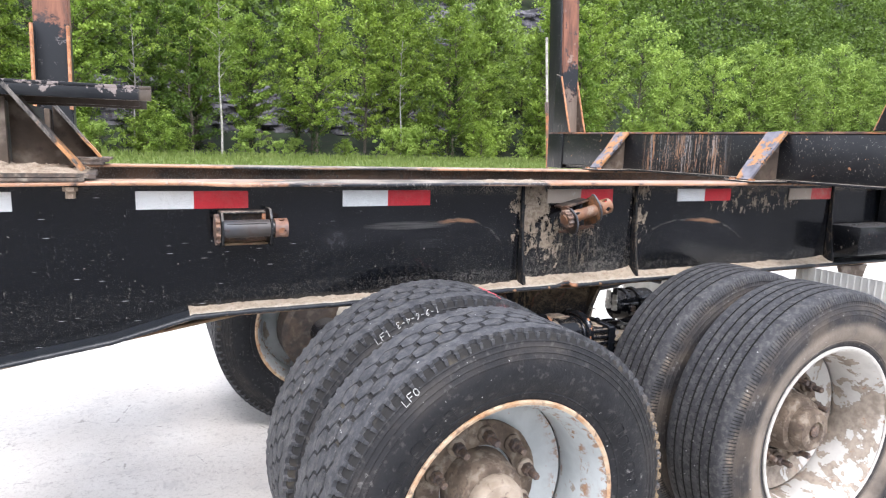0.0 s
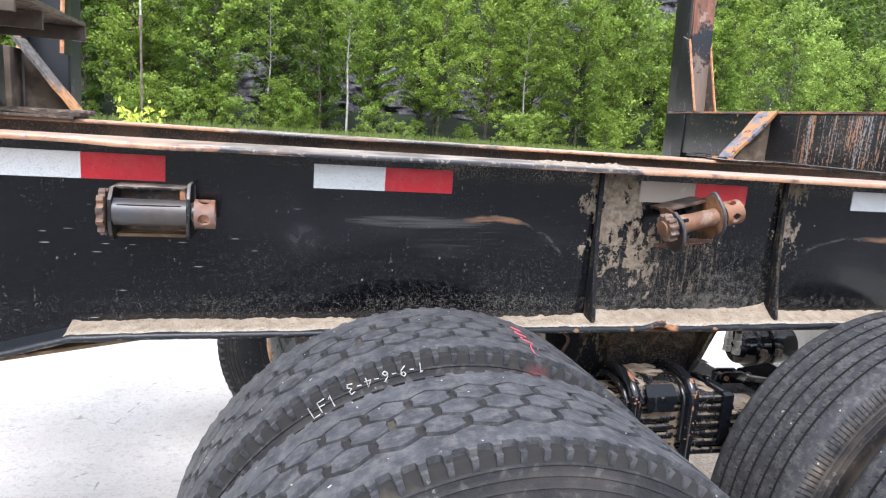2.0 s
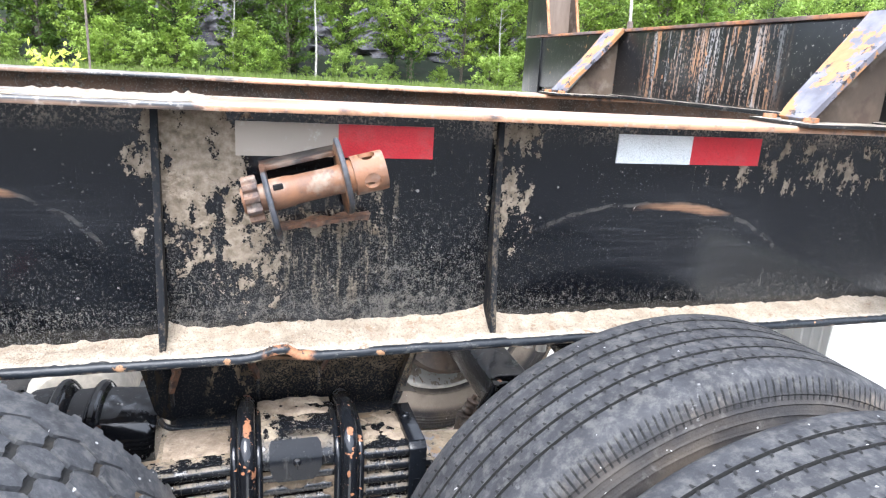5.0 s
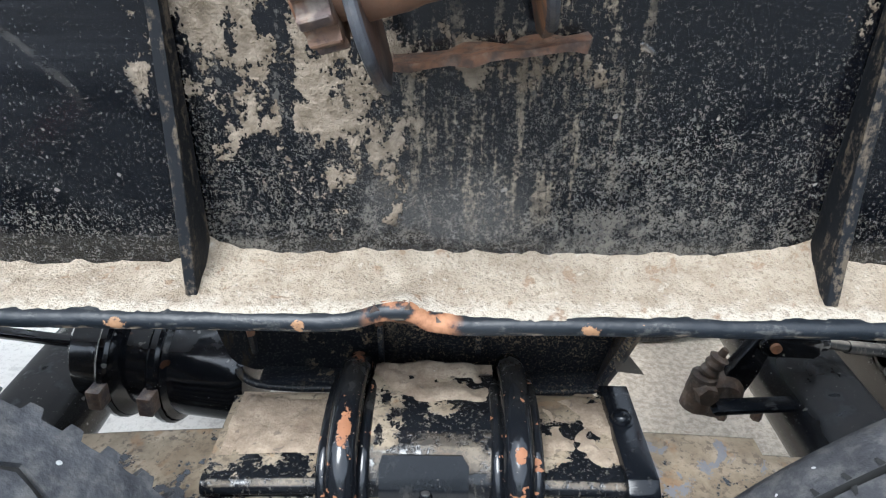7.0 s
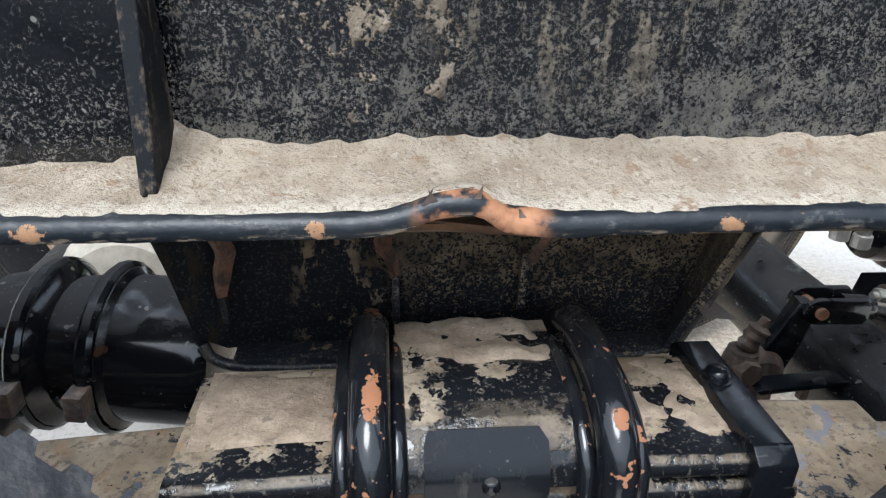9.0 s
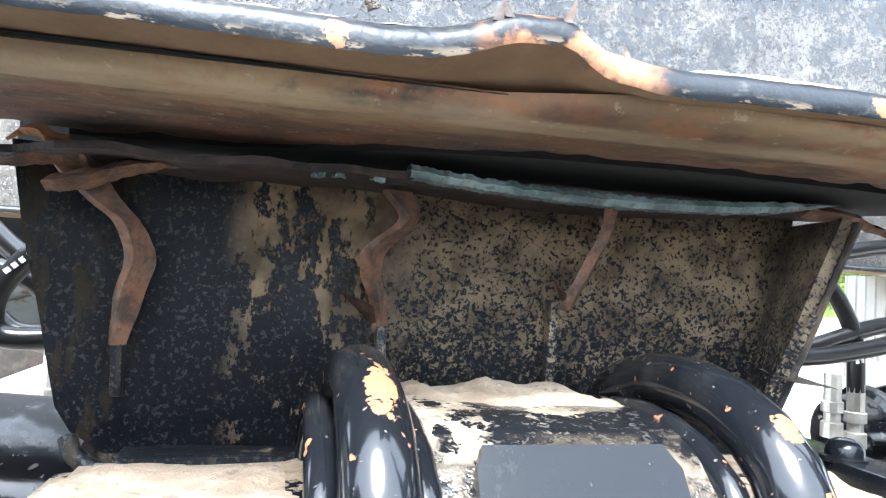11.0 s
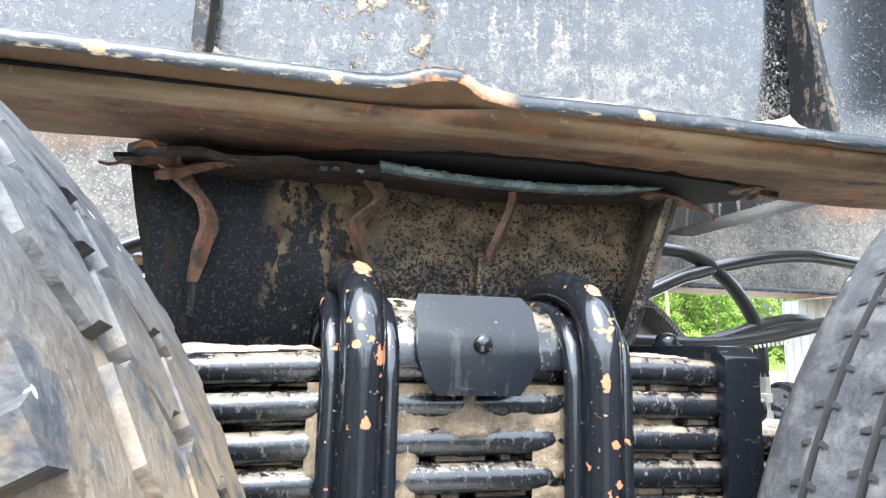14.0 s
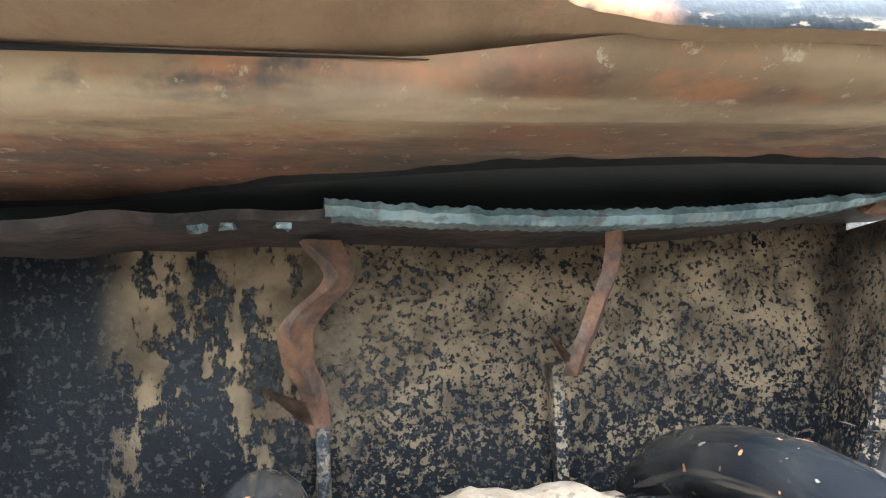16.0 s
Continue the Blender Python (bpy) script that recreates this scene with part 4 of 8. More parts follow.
def winch(name, x, z, label):
    """A ratchet strap winch: two cheek plates, a drum, a toothed wheel and a bored bar socket."""
    m = Matrix.Translation((x, 0, z)) @ Matrix.Scale(0.93, 4)

    def set_on(bm):
        bm.transform(m)
        return bm
    back = part(name, set_on(box(-0.075, 0.078, -0.010, -0.002, -0.048, 0.052, 0.002)), BOLT, trailer, label)
    wall = -0.004
    for a, hi, lo in ((-0.078, 0.050, -0.058), (0.068, 0.060, -0.056)):
        cheek = [(wall, hi), (-0.078, hi), (-0.100, hi * 0.55), (-0.104, -0.015), (-0.094, lo * 0.8), (-0.076, lo), (wall, lo)]
        part("cheek_plate", ragged(set_on(prism(cheek, "x", a, a + 0.0075, 0.0012)), 0.0012, 30), PAINT, back)
    top = 0.0495
    # the frame's upper bar, its ends turned down
    part("web_bar", ragged(set_on(box(-0.076, 0.062, -0.052, -0.008, top - 0.0055, top, 0.001)), 0.001, 40), SCRAPED, back)
    part("web_bar", set_on(box(0.050, 0.062, -0.050, -0.044, 0.012, top - 0.004, 0.001)), RUSTY, back)
    part("lower_plate", ragged(set_on(box(-0.070, 0.066, -0.060, -0.008, -0.054, -0.047, 0.001)), 0.001, 40), UNDER, back)
    d0 = 0.028
    drum = lathe([(d0, -0.071), (d0 - 0.0005, -0.02), (d0 - 0.0005, 0.02), (d0, 0.068)], 32, "x")
    bmesh.ops.translate(drum, verts=drum.verts, vec=(0, -0.075, 0))
    part("drum", set_on(drum), DRUM_GREY, back)
    # slot drawn as a black bar: its shade is in the colour
    slot = box(-0.062, 0.058, -0.075 - d0 * 0.80, -0.088, 0.0145, 0.0185, 0.0005)
    part("strap_slot", set_on(slot), GAP_BLACK, back)
    gear, pts = bmesh.new(), []
    for i in range(11):
        for u, r in ((0.0, 0.049), (0.42, 0.046), (0.46, 0.038), (0.96, 0.040)):
            a = 2 * math.pi * (i + u) / 11
            pts.append((-0.075 + r * math.cos(a), r * math.sin(a)))
    add_prism(gear, pts, "x", -0.096, -0.083)
    bmesh.ops.bevel(gear, geom=[e for e in gear.edges], offset=0.0012, segments=1, affect="EDGES")
    part("ratchet_wheel", set_on(gear), RATCHET, back)
    collar = lathe([(0.022, 0.074), (0.024, 0.078), (0.022, 0.090)], 20, "x")
    bmesh.ops.translate(collar, verts=collar.verts, vec=(0, -0.075, 0))
    part("collar", set_on(collar), PAINT, back)
    sock = bored_socket(0.0305, 0.083, 0.123, 0.0122, -0.075)
    part("bar_socket", set_on(sock), RUSTY_PAINT, back, "bored rusty bar socket")
    return back


CHEEK = rusty("rusty_black_cheek", (0.30, 0.135, 0.055), (0.050, 0.038, 0.033), 0.3, 0.5, 26, 0.3)
DRUM_GREY = rusty("worn_grey_drum", (0.060, 0.052, 0.047), (0.042, 0.046, 0.054), 0.3, 0.4, 9, 0.08)
RATCHET = rusty("dull_rusty_ratchet", (0.20, 0.11, 0.065), (0.07, 0.05, 0.045), 0.3, 0.7, 40, 0.35)
DRUM = rusty("rusty_drum", (0.25, 0.108, 0.045), (0.12, 0.062, 0.037), 0.25, 0.6, 18, 0.4)
winch("strap_winch", 0.322, 1.142, "black strap winch with a rusty bored end")


def bent_winch():
    """The second winch: bent upwards, its drum between a D-shaped and a drop-shaped cheek."""
    m = Matrix.Translation((1.506, 0, 1.167)) @ Matrix.Rotation(radians(-14), 4, "Y")
    ax = -0.098

    def set_on(bm):
        bm.transform(m)
        return bm
    low_plate = box(1.462, 1.604, -0.034, -0.001, 1.094, 1.101, 0)
    bmesh.ops.subdivide_edges(low_plate, edges=list(low_plate.edges), cuts=9, use_grid_fill=True)
    for v in low_plate.verts:
        v.co.z += 0.010 * (v.co.x - 1.53) / 0.07
    base = part("strap_winch", ragged(low_plate, 0.005, 60), TORN, trailer, "bent rusty strap winch caked with mud")
    left = [(-0.040, 0.034), (-0.066, 0.040), (-0.100, 0.031), (-0.124, 0.010), (-0.130, -0.014), (-0.124, -0.036), (-0.108, -0.056), (-0.088, -0.066), (-0.056, -0.058)]
    part("cheek_plate", ragged(set_on(prism(left, "x", -0.062, -0.054, 0.0012)), 0.001, 30), BLACK_CHEEK, base)
    right = [(-0.030, 0.030), (-0.060, 0.040), (-0.086, 0.052), (-0.100, 0.054), (-0.114, 0.040), (-0.127, 0.016), (-0.128, -0.012), (-0.118, -0.034), (-0.088, -0.052), (-0.050, -0.066), (-0.020, -0.066)]
    part("cheek_plate", ragged(set_on(prism(right, "x", 0.046, 0.0535, 0.0012)), 0.001, 30), CHEEK, base)
    # the rounded rims of the cheeks are rubbed blue-grey
    for x, pts in ((-0.058, left[2:8]), (0.050, right[2:9])):
        rim = smooth_path([(x, y, z) for y, z in pts], 5)
        part("cheek_rim", set_on(tube(rim, 0.0041, 8)), RUBBED, base, "rubbed blue-grey edge of the cheek")
    part("web_bar", ragged(set_on(box(-0.062, 0.052, -0.070, -0.002, 0.030, 0.0365, 0.001)), 0.0012, 40), BLACK_CHEEK, base, "black bar that ties the cheeks to the beam")
    drum = lathe([(0.0225, -0.055), (0.0222, -0.03), (0.0205, -0.02), (0.0202, 0.03), (0.0208, 0.047)], 36, "x")
    bmesh.ops.translate(drum, verts=drum.verts, vec=(0, ax, 0))
    part("drum", set_on(drum), DRUM, base, "rust-brown drum with worn grey paint")
    # hollow slot drawn as a black block, shade and all
    part("drum_slot", set_on(box(-0.050, -0.036, ax - 0.0212, ax - 0.012, 0.0085, 0.0165, 0.002)), GAP_BLACK, base)
    gear, pts = bmesh.new(), []
    for i in range(11):
        for u, r in ((0.0, 0.0345), (0.42, 0.0325), (0.46, 0.0265), (0.96, 0.0275)):
            a = 2 * math.pi * (i + u) / 11
            pts.append((ax + r * math.cos(a), r * math.sin(a)))
    add_prism(gear, pts, "x", -0.090, -0.070)
    bmesh.ops.bevel(gear, geom=list(gear.edges), offset=0.0012, segments=1, affect="EDGES")
    part("ratchet_wheel", set_on(gear), RATCHET, base)
    shaft = lathe([(0.018, -0.094), (0.019, -0.090), (0.019, -0.060)], 24, "x")
    bmesh.ops.translate(shaft, verts=shaft.verts, vec=(0, ax, 0))
    part("shaft_end", set_on(shaft), DRUM, base)
    collar = lathe([(0.021, 0.050), (0.024, 0.056), (0.024, 0.064), (0.020, 0.070)], 28, "x")
    bmesh.ops.translate(collar, verts=collar.verts, vec=(0, ax, 0))
    part("collar", set_on(collar), DRUM, base)
    part("bar_socket", set_on(bored_socket(0.0285, 0.062, 0.108, 0.0120, ax)), SOCKET, base, "bored rusty bar socket, pale with wear")
    return base


RUBBED = rusty("rubbed_blue_grey_edge", (0.060, 0.063, 0.072), (0.020, 0.021, 0.025), 0.2, 0.4, 30, 0.1)
BLACK_CHEEK = rusty("black_and_rusty_cheek", (0.13, 0.058, 0.026), (0.012, 0.012, 0.013), 0.7, 0.5, 14, 0.2)
SOCKET = rusty("worn_rusty_socket", (0.25, 0.108, 0.048), (0.15, 0.082, 0.050), 0.2, 0.6, 20, 0.35)
bent_winch()


# ---- broken hanger under the near beam ----
def weld_line(x):
    """Height of the broken weld: it sags between the gussets."""
    return 0.857 + 0.008 * ((x - 1.555) / 0.135) ** 2


def hanger():
    yb = 0.100
    back = bmesh.new()
    n, m = 26, 12
    rows = []
    for j in range(m + 1):
        f = j / m
        z = 0.700 + f * 0.172
        xl, xr = 1.262 - 0.034 * f + 0.018 * max(0, 1 - f * 6) ** 2, 1.690 + 0.038 * f
        rows.append([back.verts.new((xl + (xr - xl) * i / n, yb + 0.004 * noise.noise(Vector((i * 0.4, z * 20, 0))) + 0.012 * (1 - f) ** 3 - 0.30 * max(0, 1.287 - 0.015 * f - xl - (xr - xl) * i / n), z)) for i in range(n + 1)])
    for a, b in zip(rows, rows[1:]):
        for i in range(n):
            back.faces.new((a[i], a[i + 1], b[i + 1], b[i]))
    bmesh.ops.solidify(back, geom=list(back.faces), thickness=0.010)
    base = part("spring_hanger", back, HANGER, trailer, "torn black spring hanger, splashed with mud")
    # a side cheek leans out and forward
    for xi, xo, s in ((1.690, 1.690, 1),):
        top_in, top_out = (xi + s * 0.038, yb, 0.858), (xo + s * 0.022 + s * 0.004, 0.035, 0.858)
        low_in, low_out = (xi, yb, 0.700), (xo - s * 0.008, 0.078, 0.702)
        bm = bmesh.new()
        vs = [bm.verts.new(p) for p in (top_in, top_out, low_out, low_in)]
        bm.faces.new(vs)
        bmesh.ops.subdivide_edges(bm, edges=list(bm.edges), cuts=6, use_grid_fill=True)
        bmesh.ops.solidify(bm, geom=list(bm.faces), thickness=0.009)
        part("side_cheek", ragged(bm, 0.0012, 30), HANGER, base)
        part("cheek_edge", tube([Vector(top_out) + Vector((0, -0.002, 0)), Vector(low_out) + Vector((0, -0.003, 0.003))], 0.0022, 8), EDGEMUD, base)
    # rolled rim that runs down one edge, round the bottom and up the cheek
    rim = [(1.264, 0.098, 0.712), (1.270, 0.093, 0.703), (1.288, 0.090, 0.695), (1.330, 0.087, 0.693)]
    rim += [(1.330 + 0.036 * i, 0.087 + 0.001 * noise.noise(Vector((i, 0, 0))), 0.693 + 0.001 * noise.noise(Vector((i, 5, 0)))) for i in range(1, 9)]
    rim += [(1.655, 0.087, 0.694), (1.672, 0.086, 0.697), (1.682, 0.083, 0.705), (1.686, 0.077, 0.720), (1.693, 0.067, 0.750), (1.703, 0.052, 0.80)]
    part("bottom_rim", tube(smooth_path(rim, 4), 0.0050, 10), HANGER, base, "rolled black rim, rounded at the corners")
    part("bottom_lip", prism([(1.290, 0.704), (1.306, 0.692), (1.676, 0.692), (1.690, 0.704)], "y", 0.086, 0.116, 0.001), HANGER, base)
    # pointed tab bent out of one cheek
    bm = bmesh.new()
    bm.faces.new([bm.verts.new(p) for p in ((1.686, 0.046, 0.757), (1.716, 0.045, 0.754), (1.704, 0.074, 0.760), (1.688, 0.084, 0.761))])
    bmesh.ops.solidify(bm, geom=list(bm.faces), thickness=0.003)
    part("bent_tab", bm, PAINT, base, "pointed black tab", 0)
    # torn top plate
    top = bmesh.new()
    n = 60
    ring = []
    for i in range(n + 1):
        f = i / n
        x = 1.222 + f * 0.530
        sag = 0.008 * math.sin(f * 5) + 0.002 * noise.noise(Vector((x * 60, 0, 0)))
        y0 = 0.036 + (0.010 if f < 0.41 else 0.002) * noise.noise(Vector((x * 40, 2, 0)))
        y1 = 0.115
        if f < 0.08 or f > 0.86:
            e = (0.08 - f) / 0.08 if f < 0.08 else (f - 0.86) / 0.14
            y0 += 0.030 * e ** 0.7
            y1 -= 0.030 * e
            sag -= 0.006 * e
        z = (weld_line(x) + 0.0005 * noise.noise(Vector((x * 80, 3, 0))) if f > 0.41 else 0.8605 + 0.004 * noise.noise(Vector((x * 26, 1, 0)))) - (0.010 * max(0, f - 0.9) / 0.1)
        ring.append([top.verts.new(p) for p in ((x, y0, z), (x, y1, z), (x, y1, z + 0.004), (x, y0, z + 0.004))])
    for a, b in zip(ring, ring[1:]):
        for k in range(4):
            top.faces.new((a[k], a[(k + 1) % 4], b[(k + 1) % 4], b[k]))
    top.faces.new(ring[0])
    top.faces.new(ring[-1][::-1])
    part("torn_top_plate", top, DARK_TORN, base, "torn brown top plate")
    # long splinters at both torn ends, one with a hanging tooth
    def splinter(path, widths, material):
        bm = bmesh.new()
        rows = []
        for p, w in zip(smooth_path(path, 5), [along(i, list(enumerate(widths))) for i in [q / 5 for q in range(5 * (len(path) - 1) + 1)]]):
            p = Vector(p) + 0.0022 * noise.noise_vector(Vector(p) * 150)
            rows.append([bm.verts.new(p + Vector(d) * w) for d in ((0, -1, 0), (0.2, 0.0, 0.55), (0, 1, 0.1), (0, 0.1, -0.5))])
        for a, b in zip(rows, rows[1:]):
            for k in range(4):
                bm.faces.new((a[k], a[(k + 1) % 4], b[(k + 1) % 4], b[k]))
        bm.faces.new(rows[0])
        bm.faces.new(rows[-1][::-1])
        part("splinter", bm, material, base, "brown splinter of torn steel", 0)
    splinter([(1.275, 0.066, 0.860), (1.256, 0.062, 0.862), (1.243, 0.060, 0.857), (1.231, 0.060, 0.855), (1.219, 0.062, 0.853), (1.212, 0.063, 0.854)], (0.016, 0.011, 0.007, 0.0035, 0.0035, 0.003), TORN)
    splinter([(1.256, 0.058, 0.847), (1.272, 0.056, 0.849), (1.292, 0.056, 0.856), (1.310, 0.058, 0.861), (1.328, 0.060, 0.863)], (0.008, 0.011, 0.009, 0.006, 0.003), TORN)
    splinter([(1.262, 0.060, 0.868), (1.254, 0.057, 0.870), (1.245, 0.058, 0.871), (1.237, 0.060, 0.868)], (0.006, 0.007, 0.005, 0.002), BARE_RUST)
    splinter([(1.690, 0.050, 0.866), (1.715, 0.048, 0.863), (1.740, 0.050, 0.858), (1.764, 0.053, 0.852), (1.772, 0.054, 0.847)], (0.010, 0.008, 0.006, 0.004, 0.002), TORN)
    splinter([(1.712, 0.048, 0.862), (1.716, 0.047, 0.850), (1.714, 0.048, 0.842)], (0.007, 0.006, 0.001), TORN)
    # broken weld along its front edge
    w = []
    for i in range(281):
        f = i / 280
        x = 1.434 + 0.266 * f
        w.append((x, 0.031 + 0.0012 * noise.noise(Vector((x * 90, 0, 0))), weld_line(x) + 0.0012 + 0.0008 * noise.noise(Vector((x * 130, 4, 0)))))
    bm = bmesh.new()
    rows = []
    for i, (x, y, z) in enumerate(w):
        r = 0.0036 * (0.9 + 0.25 * noise.noise(Vector((x * 160, 7, 0))) + 0.07 * math.sin(x * 1500)) * min(1, (len(w) - i) / 48)
        rows.append([bm.verts.new(p) for p in ((x, y, z - r), (x, y - 0.8 * r, z), (x, y, z + r), (x, y + 0.012, z + r), (x, y + 0.012, z - r))])
    for a, b in zip(rows, rows[1:]):
        for k in range(5):
            bm.faces.new((a[k], a[(k + 1) % 5], b[(k + 1) % 5], b[k]))
    part("broken_weld", bm, TEAL, base, "broken teal-grey weld bead", 0)
    for i in range(3):
        x = 1.385 + 0.016 * i + 0.004 * random.uniform(-1, 1)
        r, hgt = 0.002 + 0.002 * random.random(), 0.0010 + 0.001 * random.random()
        bm = box(x - r, x + r, 0.040, 0.048, 0.861 - hgt, 0.861 + hgt, 0)
        bmesh.ops.subdivide_edges(bm, edges=list(bm.edges), cuts=2, use_grid_fill=True)
        part("weld_fragment", ragged(bm, 0.0035, 150), TEAL, base, smooth=0)
    # three torn gussets, curled like ribbon
    def gusset(path, widths, name):
        bm = bmesh.new()
        pts = smooth_path([p for p in path], 7)
        rows = []
        for i, p in enumerate(pts):
            f = i / (len(pts) - 1)
            k = f * (len(widths) - 1)
            a = int(min(k, len(widths) - 2))
            wd, tw = [widths[a][q] + (widths[a + 1][q] - widths[a][q]) * (k - a) for q in (0, 1)]
            wd *= 0.62
            d = Vector((math.cos(tw), math.sin(tw), 0)) * wd
            nrm = Vector((-math.sin(tw), math.cos(tw), 0)) * 0.0035
            rows.append([bm.verts.new(p + q + 0.0012 * noise.noise_vector(p * 90)) for q in (-d - nrm, d - nrm, d + nrm, -d + nrm)])
        for a, b in zip(rows, rows[1:]):
            for k in range(4):
                bm.faces.new((a[k], a[(k + 1) % 4], b[(k + 1) % 4], b[k]))
        bm.faces.new(rows[0])
        bm.faces.new(rows[-1][::-1])
        part(name, bm, TORN, base, "torn and curled gusset", 60)
    gusset([(1.268, 0.070, 0.858), (1.276, 0.066, 0.846), (1.292, 0.070, 0.830), (1.298, 0.076, 0.812), (1.292, 0.084, 0.790), (1.286, 0.092, 0.764)],
           [(0.020, 0.3), (0.014, 0.6), (0.011, 1.1), (0.012, 0.9), (0.011, 0.7), (0.006, 0.4)], "torn_gusset")
    gusset([(1.433, 0.068, 0.858), (1.440, 0.064, 0.842), (1.425, 0.072, 0.826), (1.422, 0.080, 0.812), (1.428, 0.090, 0.796), (1.432, 0.094, 0.775)],
           [(0.013, 0.3), (0.009, 0.9), (0.011, 0.7), (0.012, 1.0), (0.009, 1.0), (0.004, 0.9)], "torn_gusset")
    gusset([(1.563, 0.060, 0.858), (1.560, 0.062, 0.840), (1.554, 0.070, 0.822), (1.549, 0.076, 0.808), (1.545, 0.082, 0.794)],
           [(0.010, 1.0), (0.008, 1.1), (0.007, 1.0), (0.007, 0.9), (0.003, 0.8)], "torn_gusset")
    for x, z0, z1 in ((1.287, 0.735, 0.768), (1.432, 0.715, 0.780), (1.542, 0.740, 0.800)):
        part("gusset_foot", prism([(0.100, z0), (0.094, z0), (0.088, z1), (0.100, z1)], "x", x - 0.003, x + 0.003, 0.001), HANGER, base)
    for p in ([(1.405, 0.088, 0.800), (1.425, 0.078, 0.792), (1.430, 0.096, 0.776)], [(1.532, 0.074, 0.816), (1.541, 0.070, 0.804), (1.546, 0.085, 0.796)]):
        bm = bmesh.new()
        bm.faces.new([bm.verts.new(q) for q in p])
        bmesh.ops.solidify(bm, geom=list(bm.faces), thickness=0.003)
        part("torn_flap", bm, TORN, base, smooth=0)
    return base


def hanger_paint():
    """Black steel with tan mud: a fine splash towards one side, streaks and patches towards the other."""
    k = Mat("hanger_mud", 0.6)
    right = k.step(k.axis(0), 1.40, 1.47)
    rise = k.step(k.axis(2), 0.715, 0.83)
    fine = k.math("ADD", k.math("MULTIPLY", k.noise(430, 3, 0.65), 0.55), k.math("ADD", k.math("MULTIPLY", k.noise(220, 3, 0.6), 0.37), k.math("MULTIPLY", k.noise(40, 4, 0.6), 0.08)))
    splash = k.math("MULTIPLY", k.step(k.math("ADD", fine, k.math("MULTIPLY", rise, 0.120)), 0.56, 0.60, 0, 0.92), k.step(k.axis(0), 1.75, 1.69))
    splash = k.math("MULTIPLY", right, splash)
    runs = k.math("ADD", k.math("MULTIPLY", k.noise(1, 6, 0.7, k.scaled(75, 75, 34)), 0.75), k.math("MULTIPLY", k.noise(190, 3), 0.25))
    runs = k.step(k.math("ADD", runs, k.step(k.axis(2), 0.75, 0.84, -0.02, 0.09)), 0.535, 0.575)
    runs = k.math("MULTIPLY", runs, k.math("MULTIPLY", k.step(k.axis(0), 1.335, 1.36), k.step(k.axis(0), 1.46, 1.42)))
    edge = k.math("MULTIPLY", k.step(k.axis(0), 1.30, 1.275), k.step(k.noise(1, 5, 0.65, k.scaled(70, 70, 18)), 0.48, 0.58, 0, 0.8))
    dots = k.step(k.noise(330, 2, 0.6), 0.55, 0.64, 0, 0.55)
    c = k.mix(dots, (0.006, 0.008, 0.012), (0.085, 0.080, 0.072))
    mud = k.math("MAXIMUM", splash, runs)
    c = k.mix(mud, c, k.mix(k.step(k.noise(40, 4), 0.3, 0.7), (0.10, 0.076, 0.050), (0.29, 0.225, 0.150)))
    c = k.mix(edge, c, (0.055, 0.043, 0.028))
    k.color(c).rough(k.step(k.math("MAXIMUM", mud, edge), 0, 1, 0.5, 0.95))
    k.b.inputs["Specular IOR Level"].default_value = 0.3
    return k.bump(k.math("ADD", mud, k.math("MULTIPLY", k.noise(300, 3), 0.4)), 0.6, 0.0016).m


DARK_TORN = rusty("dark_brown_steel", (0.036, 0.019, 0.013), (0.007, 0.006, 0.006), 0.4, 0.85, 34, 0.08)
EDGEMUD = rusty("muddy_plate_edge", (0.10, 0.075, 0.050), (0.022, 0.020, 0.019), 0.5, 0.9, 25, 0.4)
HANGER = hanger_paint()
hanger()


